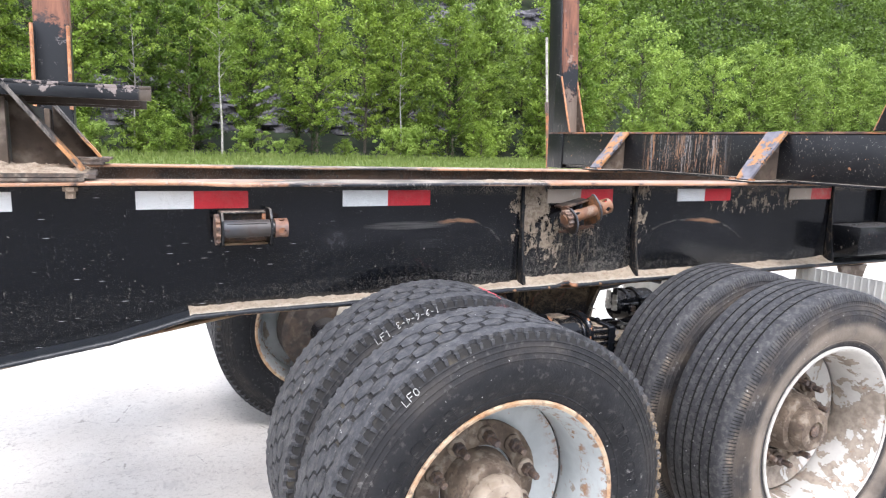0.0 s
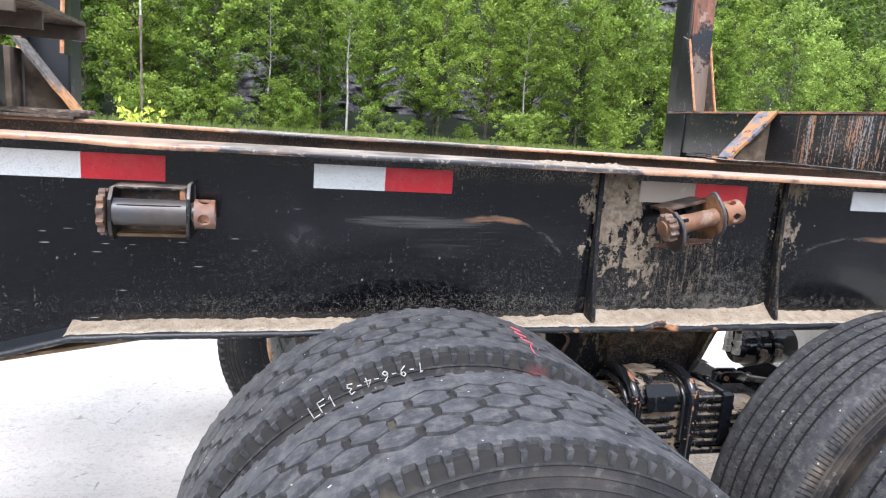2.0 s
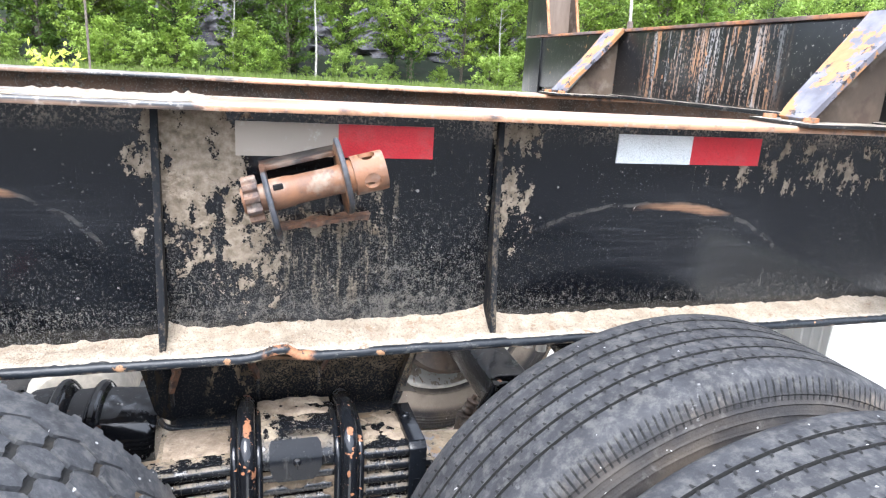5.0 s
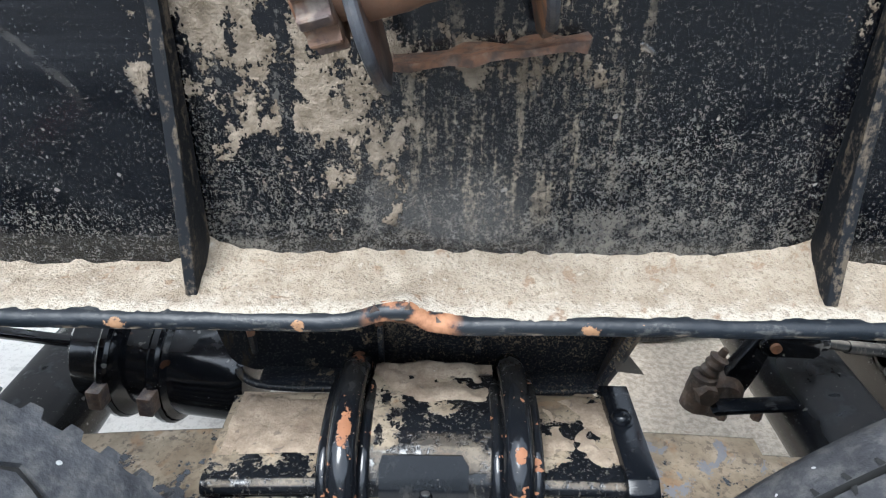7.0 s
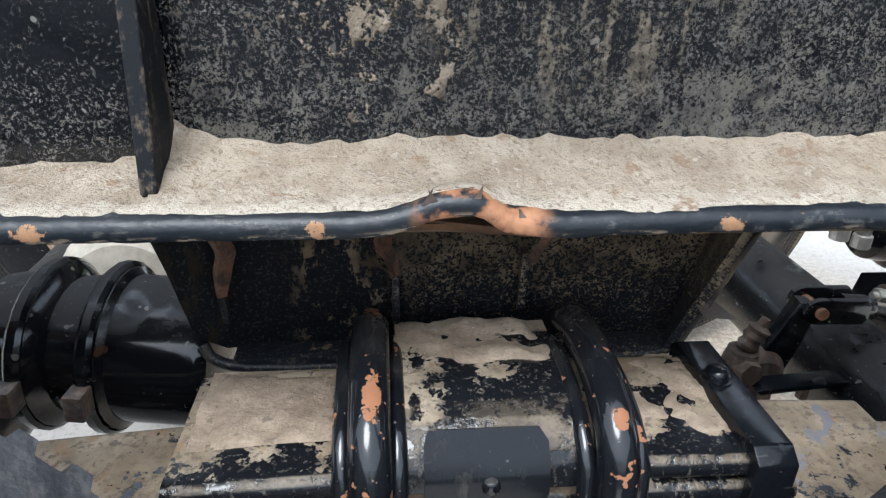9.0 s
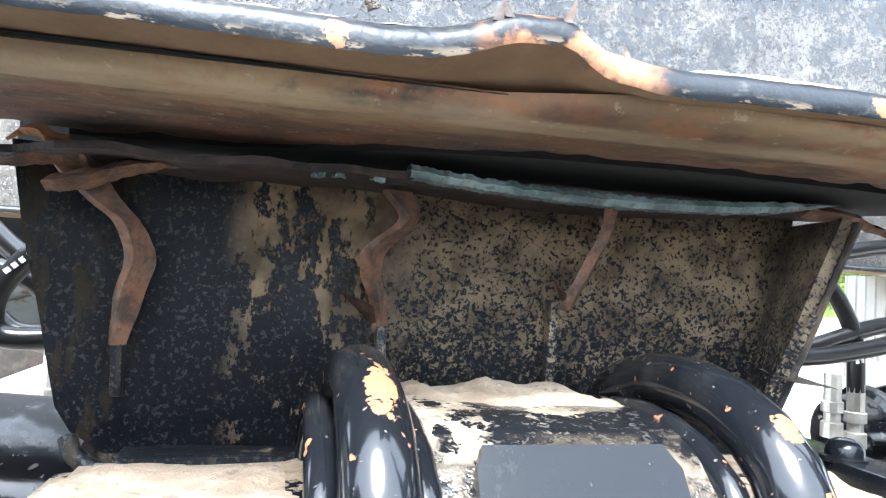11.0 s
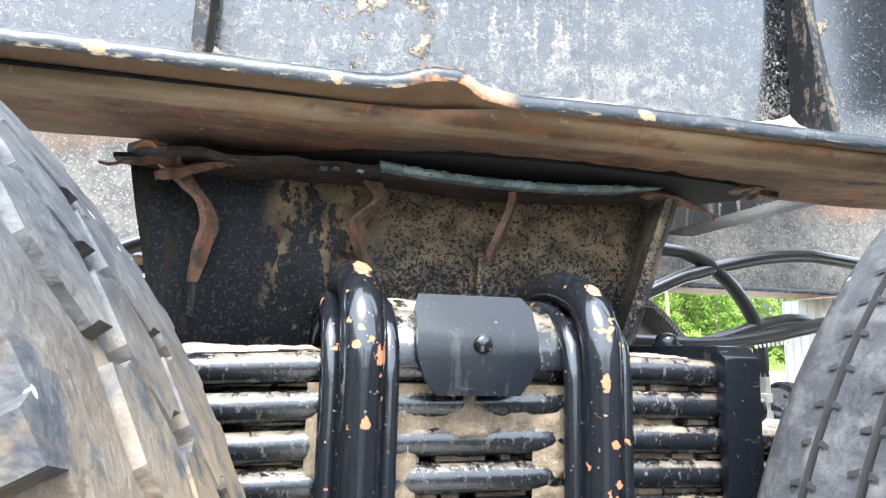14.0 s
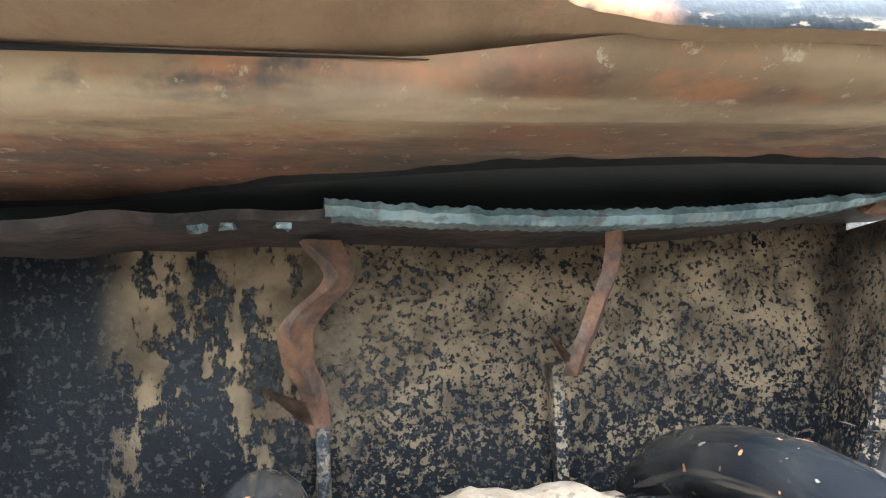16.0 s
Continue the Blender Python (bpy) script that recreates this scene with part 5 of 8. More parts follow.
# ---- leaf spring ----
def leaf_paint():
    """Black spring steel, edges bright with polish, upper faces under flaking mud."""
    k = Mat("spring_black", 0.25)
    flake = k.step(k.math("ADD", k.math("ADD", k.math("MULTIPLY", k.noise(15, 5, 0.68), 0.72), k.math("MULTIPLY", k.noise(90, 4, 0.75), 0.28)), k.math("ADD", k.math("MULTIPLY", k.axis(1), 1.25), k.math("ADD", k.math("MULTIPLY", k.patch(1.445, 0.74, 0.022, 0.04, 0.8), 0.09), k.math("ADD", k.step(k.axis(0), 1.69, 1.72, 0, 0.085), k.step(k.axis(2), 0.728, 0.738, 0, -0.06))))), 0.478, 0.50)
    lie = k.math("MULTIPLY", k.step(k.up(), 0.75, 0.95), flake)
    dots = k.math("ADD", k.math("MULTIPLY", k.noise(260, 4, 0.75), 0.5), k.math("MULTIPLY", k.noise(1, 4, 0.7, k.scaled(190, 190, 34)), 0.5))
    dots = k.step(dots, 0.53, 0.64, 0, 0.6)
    c = k.mix(dots, (0.006, 0.007, 0.009), (0.105, 0.090, 0.070))
    mud = k.mix(k.step(k.noise(22, 5, 0.7), 0.3, 0.7), (0.14, 0.108, 0.072), (0.335, 0.275, 0.20))
    mud = k.mix(k.step(k.noise(120, 4, 0.7), 0.52, 0.62, 0, 0.85), mud, (0.075, 0.06, 0.044))
    mud = k.mix(k.step(k.noise(28, 4, 0.6), 0.56, 0.66, 0, 0.6), mud, (0.20, 0.115, 0.055))
    mud = k.mix(k.step(k.noise(12, 4), 0.35, 0.65, 0, 0.55), mud, (0.17, 0.125, 0.078))
    # bared purple-grey steel past the clip
    bared = k.math("MULTIPLY", k.step(k.noise(20, 5, 0.7, None, 0.6), 0.55, 0.59), k.step(k.axis(0), 1.69, 1.73))
    mud = k.mix(k.math("MULTIPLY", bared, 0.85), mud, (0.135, 0.138, 0.158))
    brim = k.math("MULTIPLY", k.step(k.up(), 0.45, 0.70), k.step(k.noise(60, 4, 0.7), 0.40, 0.58, 0, 0.55))
    lie = k.math("MAXIMUM", lie, k.math("MULTIPLY", brim, k.step(k.up(), 0.97, 0.90)))
    c = k.mix(lie, c, mud)
    k.color(c).rough(k.step(k.math("MAXIMUM", lie, dots), 0, 1, 0.22, 0.92))
    return k.bump(k.math("ADD", k.math("MULTIPLY", lie, 1.5), k.math("MULTIPLY", k.noise(110, 3), 0.4)), 0.5, 0.002).m


SPRING = leaf_paint()


def leaf(x0, x1, z, thick=0.0208, y0=-0.068, y1=0.066):
    """One leaf, with rounded long edges and a slight sag towards its ends."""
    bm = bmesh.new()
    r = thick / 2
    out = []
    for a in (-90, -60, -30, 0, 30, 60, 90):
        out.append((y1 - r + r * math.cos(radians(a)), r * math.sin(radians(a))))
    for a in (90, 120, 150, 180, 210, 240, 270):
        out.append((y0 + r + r * math.cos(radians(a)), r * math.sin(radians(a))))
    rows = []
    n = 30
    for i in range(n + 1):
        x = x0 + (x1 - x0) * i / n
        sag = -0.040 * ((x - 1.49) / 0.62) ** 2 + 0.010 * (x - 1.49)
        rows.append([bm.verts.new((x, y, z - r + h + sag)) for y, h in out])
    for a, b in zip(rows, rows[1:]):
        for k in range(len(out)):
            bm.faces.new((a[k], a[(k + 1) % len(out)], b[(k + 1) % len(out)], b[k]))
    bm.faces.new(rows[0])
    bm.faces.new(rows[-1][::-1])
    return bm


spring = part("leaf_spring", leaf(1.272, 1.703, 0.712), SPRING, trailer, "pack of black steel leaves caked with mud")
ends = [(1.268, 1.72), (1.05, 1.86), (0.93, 1.97), (0.82, 2.14), (0.86, 2.10), (0.95, 2.0)]
for i, (a, b) in enumerate(ends):
    part("leaf", leaf(a, b, 0.712 - 0.0243 * (i + 1)), SPRING, spring)


def u_bolt(x):
    pts = [(x, -0.086, 0.50), (x, -0.086, 0.62), (x, -0.086, 0.700)]
    for i in range(13):
        a = math.pi * (1 - i / 12)
        pts.append((x, 0.086 * math.cos(a) * 1.0, 0.705 + 0.058 * math.sin(a) ** 0.75 if 0 < i < 12 else 0.705))
    pts += [(x, 0.086, 0.700), (x, 0.086, 0.62), (x, 0.086, 0.50)]
    return part("u_bolt", tube(pts, 0.0145, 14), UBOLT, spring, "glossy black U-bolt chipped to orange rust")


def ubolt_paint():
    k = Mat("chipped_ubolt", 0.15)
    chip = k.step(k.noise(36, 4, 0.55), 0.665, 0.68)
    small = k.step(k.noise(80, 3, 0.5), 0.68, 0.695)
    chip = k.math("MAXIMUM", chip, small)
    rag = k.step(k.noise(130, 5, 0.7), 0.2, 0.8, -0.9, 0.7)
    for x, z, w, h in ((1.413, 0.766, 0.013, 0.011), (1.575, 0.757, 0.012, 0.008), (1.578, 0.735, 0.006, 0.005), (1.570, 0.694, 0.006, 0.010), (1.413, 0.668, 0.006, 0.007), (1.577, 0.655, 0.007, 0.006), (1.406, 0.715, 0.005, 0.005)):
        chip = k.math("MAXIMUM", chip, k.step(k.math("ADD", k.patch(x, z, w * 0.55, h * 0.6, 0.9), rag), 0.5, 0.6))
    film = k.math("MULTIPLY", k.step(k.axis(1), -0.06, 0.02), k.step(k.noise(34, 6, 0.7), 0.4, 0.7, 0.0, 0.4))
    c = k.mix(film, (0.006, 0.007, 0.009), (0.075, 0.07, 0.062))
    c = k.mix(k.step(k.noise(260, 2), 0.69, 0.76, 0, 0.5), c, (0.22, 0.2, 0.17))
    c = k.mix(chip, c, k.mix(k.noise(90, 3), (0.19, 0.075, 0.032), (0.28, 0.120, 0.055)))
    k.color(c).rough(k.step(k.math("MAXIMUM", chip, film), 0, 1, 0.13, 0.75))
    return k.bump(k.math("SUBTRACT", k.noise(40, 3), k.math("MULTIPLY", chip, 0.8)), 0.25, 0.0015).m


UBOLT = ubolt_paint()
for x in (1.411, 1.574):
    u_bolt(x)
    # grooved shoulders of the saddle on both sides of the bolt
    for s in (-1, 1):
        pts = []
        for i in range(11):
            a = math.pi * (1 - i / 10)
            pts.append((x + s * 0.0185, 0.081 * math.cos(a), 0.692 + 0.055 * max(0, math.sin(a)) ** 0.7))
        pts = [(x + s * 0.0185, -0.081, 0.60)] + pts
        part("saddle_shoulder", tube(pts, 0.0066, 10), UBOLT, spring)



def keeper_paint():
    """Clean black gloss with scratches and a few flecks."""
    k = Mat("keeper_black_gloss", 0.12)
    k.b.inputs["Specular IOR Level"].default_value = 0.27
    c = k.mix(k.step(k.noise(240, 2, 0.6), 0.69, 0.75, 0, 0.35), (0.005, 0.006, 0.008), (0.16, 0.15, 0.13))
    c = k.mix(k.step(k.noise(1, 4, 0.7, k.scaled(25, 60, 160)), 0.62, 0.70, 0, 0.35), c, (0.07, 0.068, 0.064))
    c = k.mix(k.step(k.math("ADD", k.math("MULTIPLY", k.noise(1, 5, 0.75, k.scaled(90, 90, 9)), 0.7), k.math("MULTIPLY", k.noise(45, 4, 0.7), 0.3)), 0.54, 0.68, 0, 0.4), c, (0.055, 0.052, 0.047))
    return k.color(c).rough(k.step(k.noise(30, 4), 0.3, 0.7, 0.12, 0.26)).bump(k.noise(35, 3), 0.15, 0.001).m


KEEPER = keeper_paint()
cap = [(0.070, 0.712), (0.066, 0.738), (0.045, 0.749), (-0.012, 0.750), (-0.034, 0.7465), (-0.052, 0.740), (-0.066, 0.729), (-0.074, 0.716), (-0.076, 0.700), (0.070, 0.700)]
part("saddle_cap", prism(cap, "x", 1.428, 1.557, 0.004), SPRING, spring, "mud-crusted saddle cap")
def keeper_plate():
    """A plate with cut corners, folded back over the saddle."""
    path = [(-0.0870, 0.684), (-0.0872, 0.694), (-0.0872, 0.708), (-0.0870, 0.7195), (-0.0852, 0.7245), (-0.0797, 0.7330), (-0.0742, 0.7415), (-0.0690, 0.7495)]
    bm = bmesh.new()
    rows = []
    for i, (y, z) in enumerate(path):
        x0, x1 = 1.446, 1.528
        if i < 2:
            x0, x1 = 1.446 + 0.013 * (1 - i * 0.6), 1.528 - 0.013 * (1 - i * 0.6)
        if i == 7:
            x0, x1 = 1.449, 1.522
        rows.append([bm.verts.new((x0 + (x1 - x0) * q / 6, y + 0.0006 * noise.noise(Vector((q, i, 0))), z)) for q in range(7)])
    for a, b in zip(rows, rows[1:]):
        for q in range(6):
            bm.faces.new((a[q], a[q + 1], b[q + 1], b[q]))
    bmesh.ops.recalc_face_normals(bm, faces=list(bm.faces))
    bmesh.ops.solidify(bm, geom=list(bm.faces), thickness=0.005)
    return part("keeper_plate", bm, KEEPER, spring, "black keeper plate with a rivet", 35)


keeper_plate()
bm = lathe([(0.0002, -0.0918), (0.0034, -0.0914), (0.0052, -0.0905), (0.0062, -0.0888), (0.0065, -0.085)], 14)
bmesh.ops.translate(bm, verts=bm.verts, vec=(1.489, 0, 0.717))
part("rivet", bm, GLOSS, spring)


def clip_strap(x):
    path = [(0.075, 0.60), (0.075, 0.712), (0.066, 0.721), (-0.066, 0.721), (-0.078, 0.712), (-0.078, 0.585), (-0.069, 0.585), (-0.069, 0.712), (0.067, 0.712), (0.067, 0.60)]
    part("spring_clip", prism(path, "x", x - 0.015, x + 0.015, 0.002), KEEPER, spring, "black spring clip strap")
    bolt = lathe([(0.0125, 0.7195), (0.0125, 0.7222), (0.0102, 0.7226), (0.0100, 0.7265), (0.0080, 0.7300), (0.0045, 0.7318), (0.0003, 0.7322)], 20, "z")
    bmesh.ops.translate(bolt, verts=bolt.verts, vec=(x - 0.004, 0.012, 0))
    part("clip_bolt", bolt, KEEPER, spring, "domed black bolt ringed with dust")


clip_strap(1.692)


CLOD = sandy("brown_clods", (0.175, 0.132, 0.085), (0.075, 0.054, 0.036), 60)


def mud_heap(x0, x1, y0, y1, z, h, seed, name="mud_cake"):
    bm = bmesh.new()
    n, m = max(8, int((x1 - x0) / 0.0032)), max(6, int((y1 - y0) / 0.0032))
    rows = []
    for i in range(n + 1):
        row = []
        for j in range(m + 1):
            fx, fy = i / n, j / m
            x, y = x0 + (x1 - x0) * fx, y0 + (y1 - y0) * fy
            rim = min(1, 2.6 * min(fx, 1 - fx, fy, 1 - fy) * (x1 - x0) / min(x1 - x0, 0.06)) - 0.26 + 0.9 * noise.noise(Vector((x * 28, y * 28, seed + 4)))
            u = -0.004 if rim < 0 else h * min(1, 2 * rim) * (0.5 + 0.9 * noise.noise(Vector((x * 40, y * 40, seed))) + 0.4 * noise.noise(Vector((x * 120, y * 120, seed))))
            row.append(bm.verts.new((x, y, z + u)))
        rows.append(row)
    for a, b in zip(rows, rows[1:]):
        for j in range(m):
            bm.faces.new((a[j], a[j + 1], b[j + 1], b[j]))
    return part(name, bm, MUDDY, spring, "tan mud caked on the spring", 80)


mud_heap(1.43, 1.556, 0.000, 0.070, 0.7485, 0.006, 3)
mud_heap(1.28, 1.39, -0.03, 0.064, 0.7100, 0.003, 5)
mud_heap(1.595, 1.690, -0.045, 0.066, 0.7085, 0.006, 8)


def crust(x0, x1, z0, z1, y, amp, seed, parent, material, label):
    """Mud caked on an upright face: a ragged sheet that comes and goes through it."""
    bm = bmesh.new()
    n, m = max(6, int((x1 - x0) / 0.003)), max(6, int((z1 - z0) / 0.003))
    rows = []
    for i in range(n + 1):
        row = []
        for j in range(m + 1):
            x, z = x0 + (x1 - x0) * i / n, z0 + (z1 - z0) * j / m
            rim = min(1, 4 * i / n, 4 * (1 - i / n), 6 * j / m, 6 * (1 - j / m))
            h = rim * amp * (0.45 + noise.noise(Vector((x * 42, z * 27, seed))) + 0.5 * noise.noise(Vector((x * 130, z * 130, seed)))) - amp * 0.25
            row.append(bm.verts.new((x, y - h, z)))
        rows.append(row)
    for a, b in zip(rows, rows[1:]):
        for j in range(m):
            bm.faces.new((a[j], a[j + 1], b[j + 1], b[j]))
    return tagged(part("mud_crust", bm, material, parent, label, 80), kind="stuff")


for x0, x1, z0, z1, seed in ((1.424, 1.452, 0.545, 0.690, 1), (1.533, 1.562, 0.545, 0.690, 2), (1.584, 1.606, 0.56, 0.700, 3), (1.380, 1.400, 0.56, 0.690, 4), (1.452, 1.533, 0.545, 0.600, 5), (1.448, 1.540, 0.652, 0.690, 6)):
    crust(x0, x1, z0, z1, -0.0655, 0.007, seed, spring, CLOD, "tan mud packed beside the bolts")
for z in (0.6895, 0.6652, 0.6409, 0.6166):
    bm = bmesh.new()
    for a, b in ((1.28, 1.385), (1.44, 1.548), (1.60, 1.69)):
        x = a
        while x < b:
            w = random.uniform(0.006, 0.022)
            add_box(bm, x, min(b, x + w), -0.059 + random.uniform(0, 0.006), 0.05, z - 0.0026, z + random.uniform(0.0, 0.002), 0)
            x += w + random.choice((0.0, 0.0, 0.004, 0.012))
    tagged(part("packed_dust", bm, CLOD, spring, smooth=0), kind="stuff")
part("trunnion_block", box(1.36, 1.62, -0.078, 0.076, 0.44, 0.53, 0.012), PAINT_DUSTY, spring)


# ---- wheels ----
def tyre_mesh(tread, material):
    """Tyre about the y axis; its outer side looks to -y."""
    h = 0.1425
    half = [(0.282, 0.100), (0.292, 0.112), (0.305, 0.118), (0.325, 0.124), (0.327, 0.127), (0.331, 0.126), (0.355, 0.138), (0.385, 0.1425), (0.410, 0.1425),
            (0.428, 0.1395), (0.430, 0.1412), (0.433, 0.1390), (0.444, 0.1362), (0.446, 0.1378), (0.449, 0.1352), (0.460, 0.1322), (0.462, 0.1335), (0.465, 0.1308), (0.474, 0.1278), (0.476, 0.1290), (0.479, 0.1262)]
    n = 120
    bm = bmesh.new()
    if tread == "rib":
        top = [(0.490, 0.1215), (0.500, 0.116), (0.507, 0.106)]
        ribs = []
        for g in (0.072, 0.036, 0.0):
            ribs += [(0.510, g + 0.0030), (0.499, g + 0.0022), (0.499, g - 0.0022), (0.510, g - 0.0030)]
        right = half + top + [(0.509, 0.095)] + [q for q in ribs if q[1] > 0.005]
        prof = [(r, -y) for r, y in right] + [(0.511, -0.012), (0.511, -0.0030), (0.499, -0.0022), (0.499, 0.0022), (0.511, 0.0030), (0.511, 0.012)] + right[::-1]
        seen = []
        for q in prof:
            if not seen or (abs(q[0] - seen[-1][0]) + abs(q[1] - seen[-1][1])) > 1e-4:
                seen.append(q)
        add_lathe(bm, seen, n)
        verts, faces = [], []
        # sipes along each groove and on the shoulder: dark faces, shade in their colour
        for gi, g in enumerate((-0.072, -0.036, 0.0, 0.036, 0.072)):
            for s in (-1, 1):
                for i in range(132):
                    a = 2 * math.pi * (i + 0.5 * (gi % 2)) / 132
                    da = 0.009
                    k = len(verts)
                    y0, y1 = g + s * 0.0028, g + s * 0.0095
                    for aa, yy in ((a - da / 2, y0), (a + da / 2, y0), (a + da * 0.62, y1), (a + da * 0.12, y1)):
                        verts.append((0.5116 * math.cos(aa), yy, 0.5116 * math.sin(aa)))
                    faces.append((k, k + 1, k + 2, k + 3))
        groove = (verts, faces)
    else:
        top = [(0.486, 0.1235), (0.494, 0.118), (0.497, 0.110)]
        right = half + top
        add_lathe(bm, [(r, -y) for r, y in right] + [(0.502, 0.09), (0.503, 0.0), (0.502, -0.09)][::-1] + right[::-1], n)
        verts, faces = [], []

        def block(outline, r0, r1, inset=0.0016):
            """outline: points (angle, y) in order."""
            k, m = len(verts), len(outline)
            ca = sum(a for a, _ in outline) / m
            cy = sum(y for _, y in outline) / m
            for a, y in outline:
                verts.append((r0 * math.cos(a), y, r0 * math.sin(a)))
            for a, y in outline:
                a2, y2 = a + (ca - a) * inset / 0.02, y + (cy - y) * inset / 0.02
                verts.append((r1 * math.cos(a2), y2, r1 * math.sin(a2)))
            for i in range(m):
                j = (i + 1) % m
                faces.append((k + i, k + j, k + m + j, k + m + i))
            faces.append(tuple(k + m + i for i in range(m)))
        count = 48
        step = 2 * math.pi / count
        h, gap = 0.0275, 0.875
        for row in (-1, 0, 1):
            y = row * 0.041
            for i in range(count):
                a = step * (i + 0.5 * (row % 2))
                pts = [(0.0, h), (0.27, h * 0.80), (0.5, h * 0.5), (0.46, 0.0), (0.5, -h * 0.5), (0.23, -h * 0.80), (0.0, -h), (-0.27, -h * 0.80), (-0.5, -h * 0.5), (-0.46, 0.0), (-0.5, h * 0.5), (-0.23, h * 0.80)]
                block([(a + step * u * gap, y + v * gap) for u, v in pts], 0.4965, 0.5105 - 0.0006 * random.random(), 0.0010)
        for s in (-1, 1):
            for i in range(count * 2):
                a = step * 0.5 * i
                b, m = a + step * 0.5, a + step * 0.25
                odd = i % 2
                y0, y1 = (0.0725, 0.0585) if odd else (0.0585, 0.0725)
                notch = step * 0.13
                block([(a, s * y0), (b, s * y1), (b, s * 0.109), (b - notch, s * 0.1095), (b - notch * 1.3, s * 0.118), (a + notch * 1.3, s * 0.118), (a + notch, s * 0.1095), (a, s * 0.109)], 0.4950, 0.5085, 0.0)
                block([(a + notch * 1.3, s * 0.104), (b - notch * 1.3, s * 0.104), (b - notch * 1.4, s * 0.1265), (a + notch * 1.4, s * 0.1265)], 0.474, 0.4975, 0.0)
        groove = (verts, faces)
    me = mesh_of("tyre", bm, material, 30)
    bm = bmesh.new()
    bm.from_mesh(me)
    lathe_count = len(bm.verts)
    bm.verts.index_update()
    extra = [bm.verts.new(v) for v in groove[0]]
    bm.verts.index_update()
    for f in groove[1]:
        face = bm.faces.new([extra[i] for i in f])
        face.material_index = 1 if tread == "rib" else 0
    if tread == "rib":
        # groove floors and walls get the near-black rubber, shade as colour
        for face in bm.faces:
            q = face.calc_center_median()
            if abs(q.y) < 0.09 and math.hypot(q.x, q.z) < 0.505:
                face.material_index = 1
    if tread == "block":
        for face in bm.faces:
            q = face.calc_center_median()
            if face.material_index == 0 and len(face.verts) == 4 and 0.481 < math.hypot(q.x, q.z) < 0.5035 and face.verts[0].index < lathe_count:
                face.material_index = 1
    for v in bm.verts:
        r = math.hypot(v.co.x, v.co.z)
        k = (0.300 + (r - 0.282) * 0.908) / r
        v.co.x, v.co.z = v.co.x * k, v.co.z * k
    bm.to_mesh(me)
    bm.free()
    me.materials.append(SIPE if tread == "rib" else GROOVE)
    return me


# near-black rubber that puts the shade of sipes and grooves into colour
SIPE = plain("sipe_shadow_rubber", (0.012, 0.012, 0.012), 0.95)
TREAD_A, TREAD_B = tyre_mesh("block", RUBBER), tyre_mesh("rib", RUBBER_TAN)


def wheel(name, x, z, y, tyre, outward, label, rim_edge, paint):
    """outward: -1 for a deep dish that opens to -y, 1 to +y, with the disc on the other side."""
    s = -outward
    disc = lathe([(0.274, s * 0.060), (0.240, s * 0.078), (0.175, s * 0.082), (0.165, s * 0.074), (0.10, s * 0.074), (0.10, s * 0.086), (0.175, s * 0.094), (0.274, s * 0.074)], 48, caps=False)
    w = part(name, disc, paint, trailer, label)
    w.location = (x, y, z)
    t = new("tyre", tyre)
    t.parent = w
    barrel = [(0.300, -0.100), (0.315, -0.112), (0.320, -0.117), (0.316, -0.121), (0.308, -0.117), (0.297, -0.104), (0.291, -0.070), (0.278, -0.050), (0.274, 0.050), (0.291, 0.074), (0.297, 0.104), (0.308, 0.117), (0.316, 0.121), (0.320, 0.117), (0.315, 0.112), (0.300, 0.100)]
    part("rim", lathe(barrel, 96, caps=False), paint, w)
    lip = [(0.310, outward * 0.1185), (0.3205, outward * 0.1185), (0.3205, outward * 0.1225), (0.315, outward * 0.1245), (0.307, outward * 0.1215)]
    part("rim_lip", lathe(lip + lip[:1], 64, caps=False), rim_edge, w)
    return w


def hub(w, s, cap, plug):
    """Hub, cap, studs and nuts in the dish of an outer wheel. s: the side that it looks to."""
    ring = lathe([(0.190, -s * 0.076), (0.190, -s * 0.066), (0.182, -s * 0.060), (0.150, -s * 0.056), (0.120, -s * 0.060), (0.118, -s * 0.074)], 48, caps=False)
    part("stud_ring", ragged(ring, 0.003, 25), HUBM, w, "rusty brown stud ring")
    part("hub", lathe([(0.112, -s * 0.076), (0.108, -s * 0.030), (0.102, s * 0.005), (0.096, s * 0.018), (0.078, s * 0.024)], 40), HUBM, w, "mud-covered hub")
    part("hub_cap", lathe([(0.078, s * 0.022), (0.079, s * 0.030), (0.076, s * 0.058), (0.066, s * 0.069), (0.036, s * 0.073), (0.033, s * 0.064), (0.020, s * 0.062)], 40), cap, w, "dusty hub cap")
    part("hub_plug", lathe([(0.020, s * 0.060), (0.020, s * 0.070), (0.016, s * 0.073)], 18), plug, w, "small hub plug")
    for i in range(10):
        a = 2 * math.pi * i / 10 + 0.2
        m = Matrix.Translation((0.153 * math.cos(a), 0, 0.153 * math.sin(a)))
        washer = lathe([(0.027, -s * 0.062), (0.026, -s * 0.050), (0.021, -s * 0.046)], 20)
        washer.transform(m)
        part("washer", washer, HUB_CAP if i % 3 == 0 else HUBM, w)
        nut = lathe([(0.019, -s * 0.048), (0.019, -s * 0.026), (0.016, -s * 0.022), (0.011, -s * 0.022), (0.011, s * 0.008), (0.009, s * 0.011)], 6)
        nut.transform(m)
        part("wheel_nut", nut, BOLT, w, smooth=20)


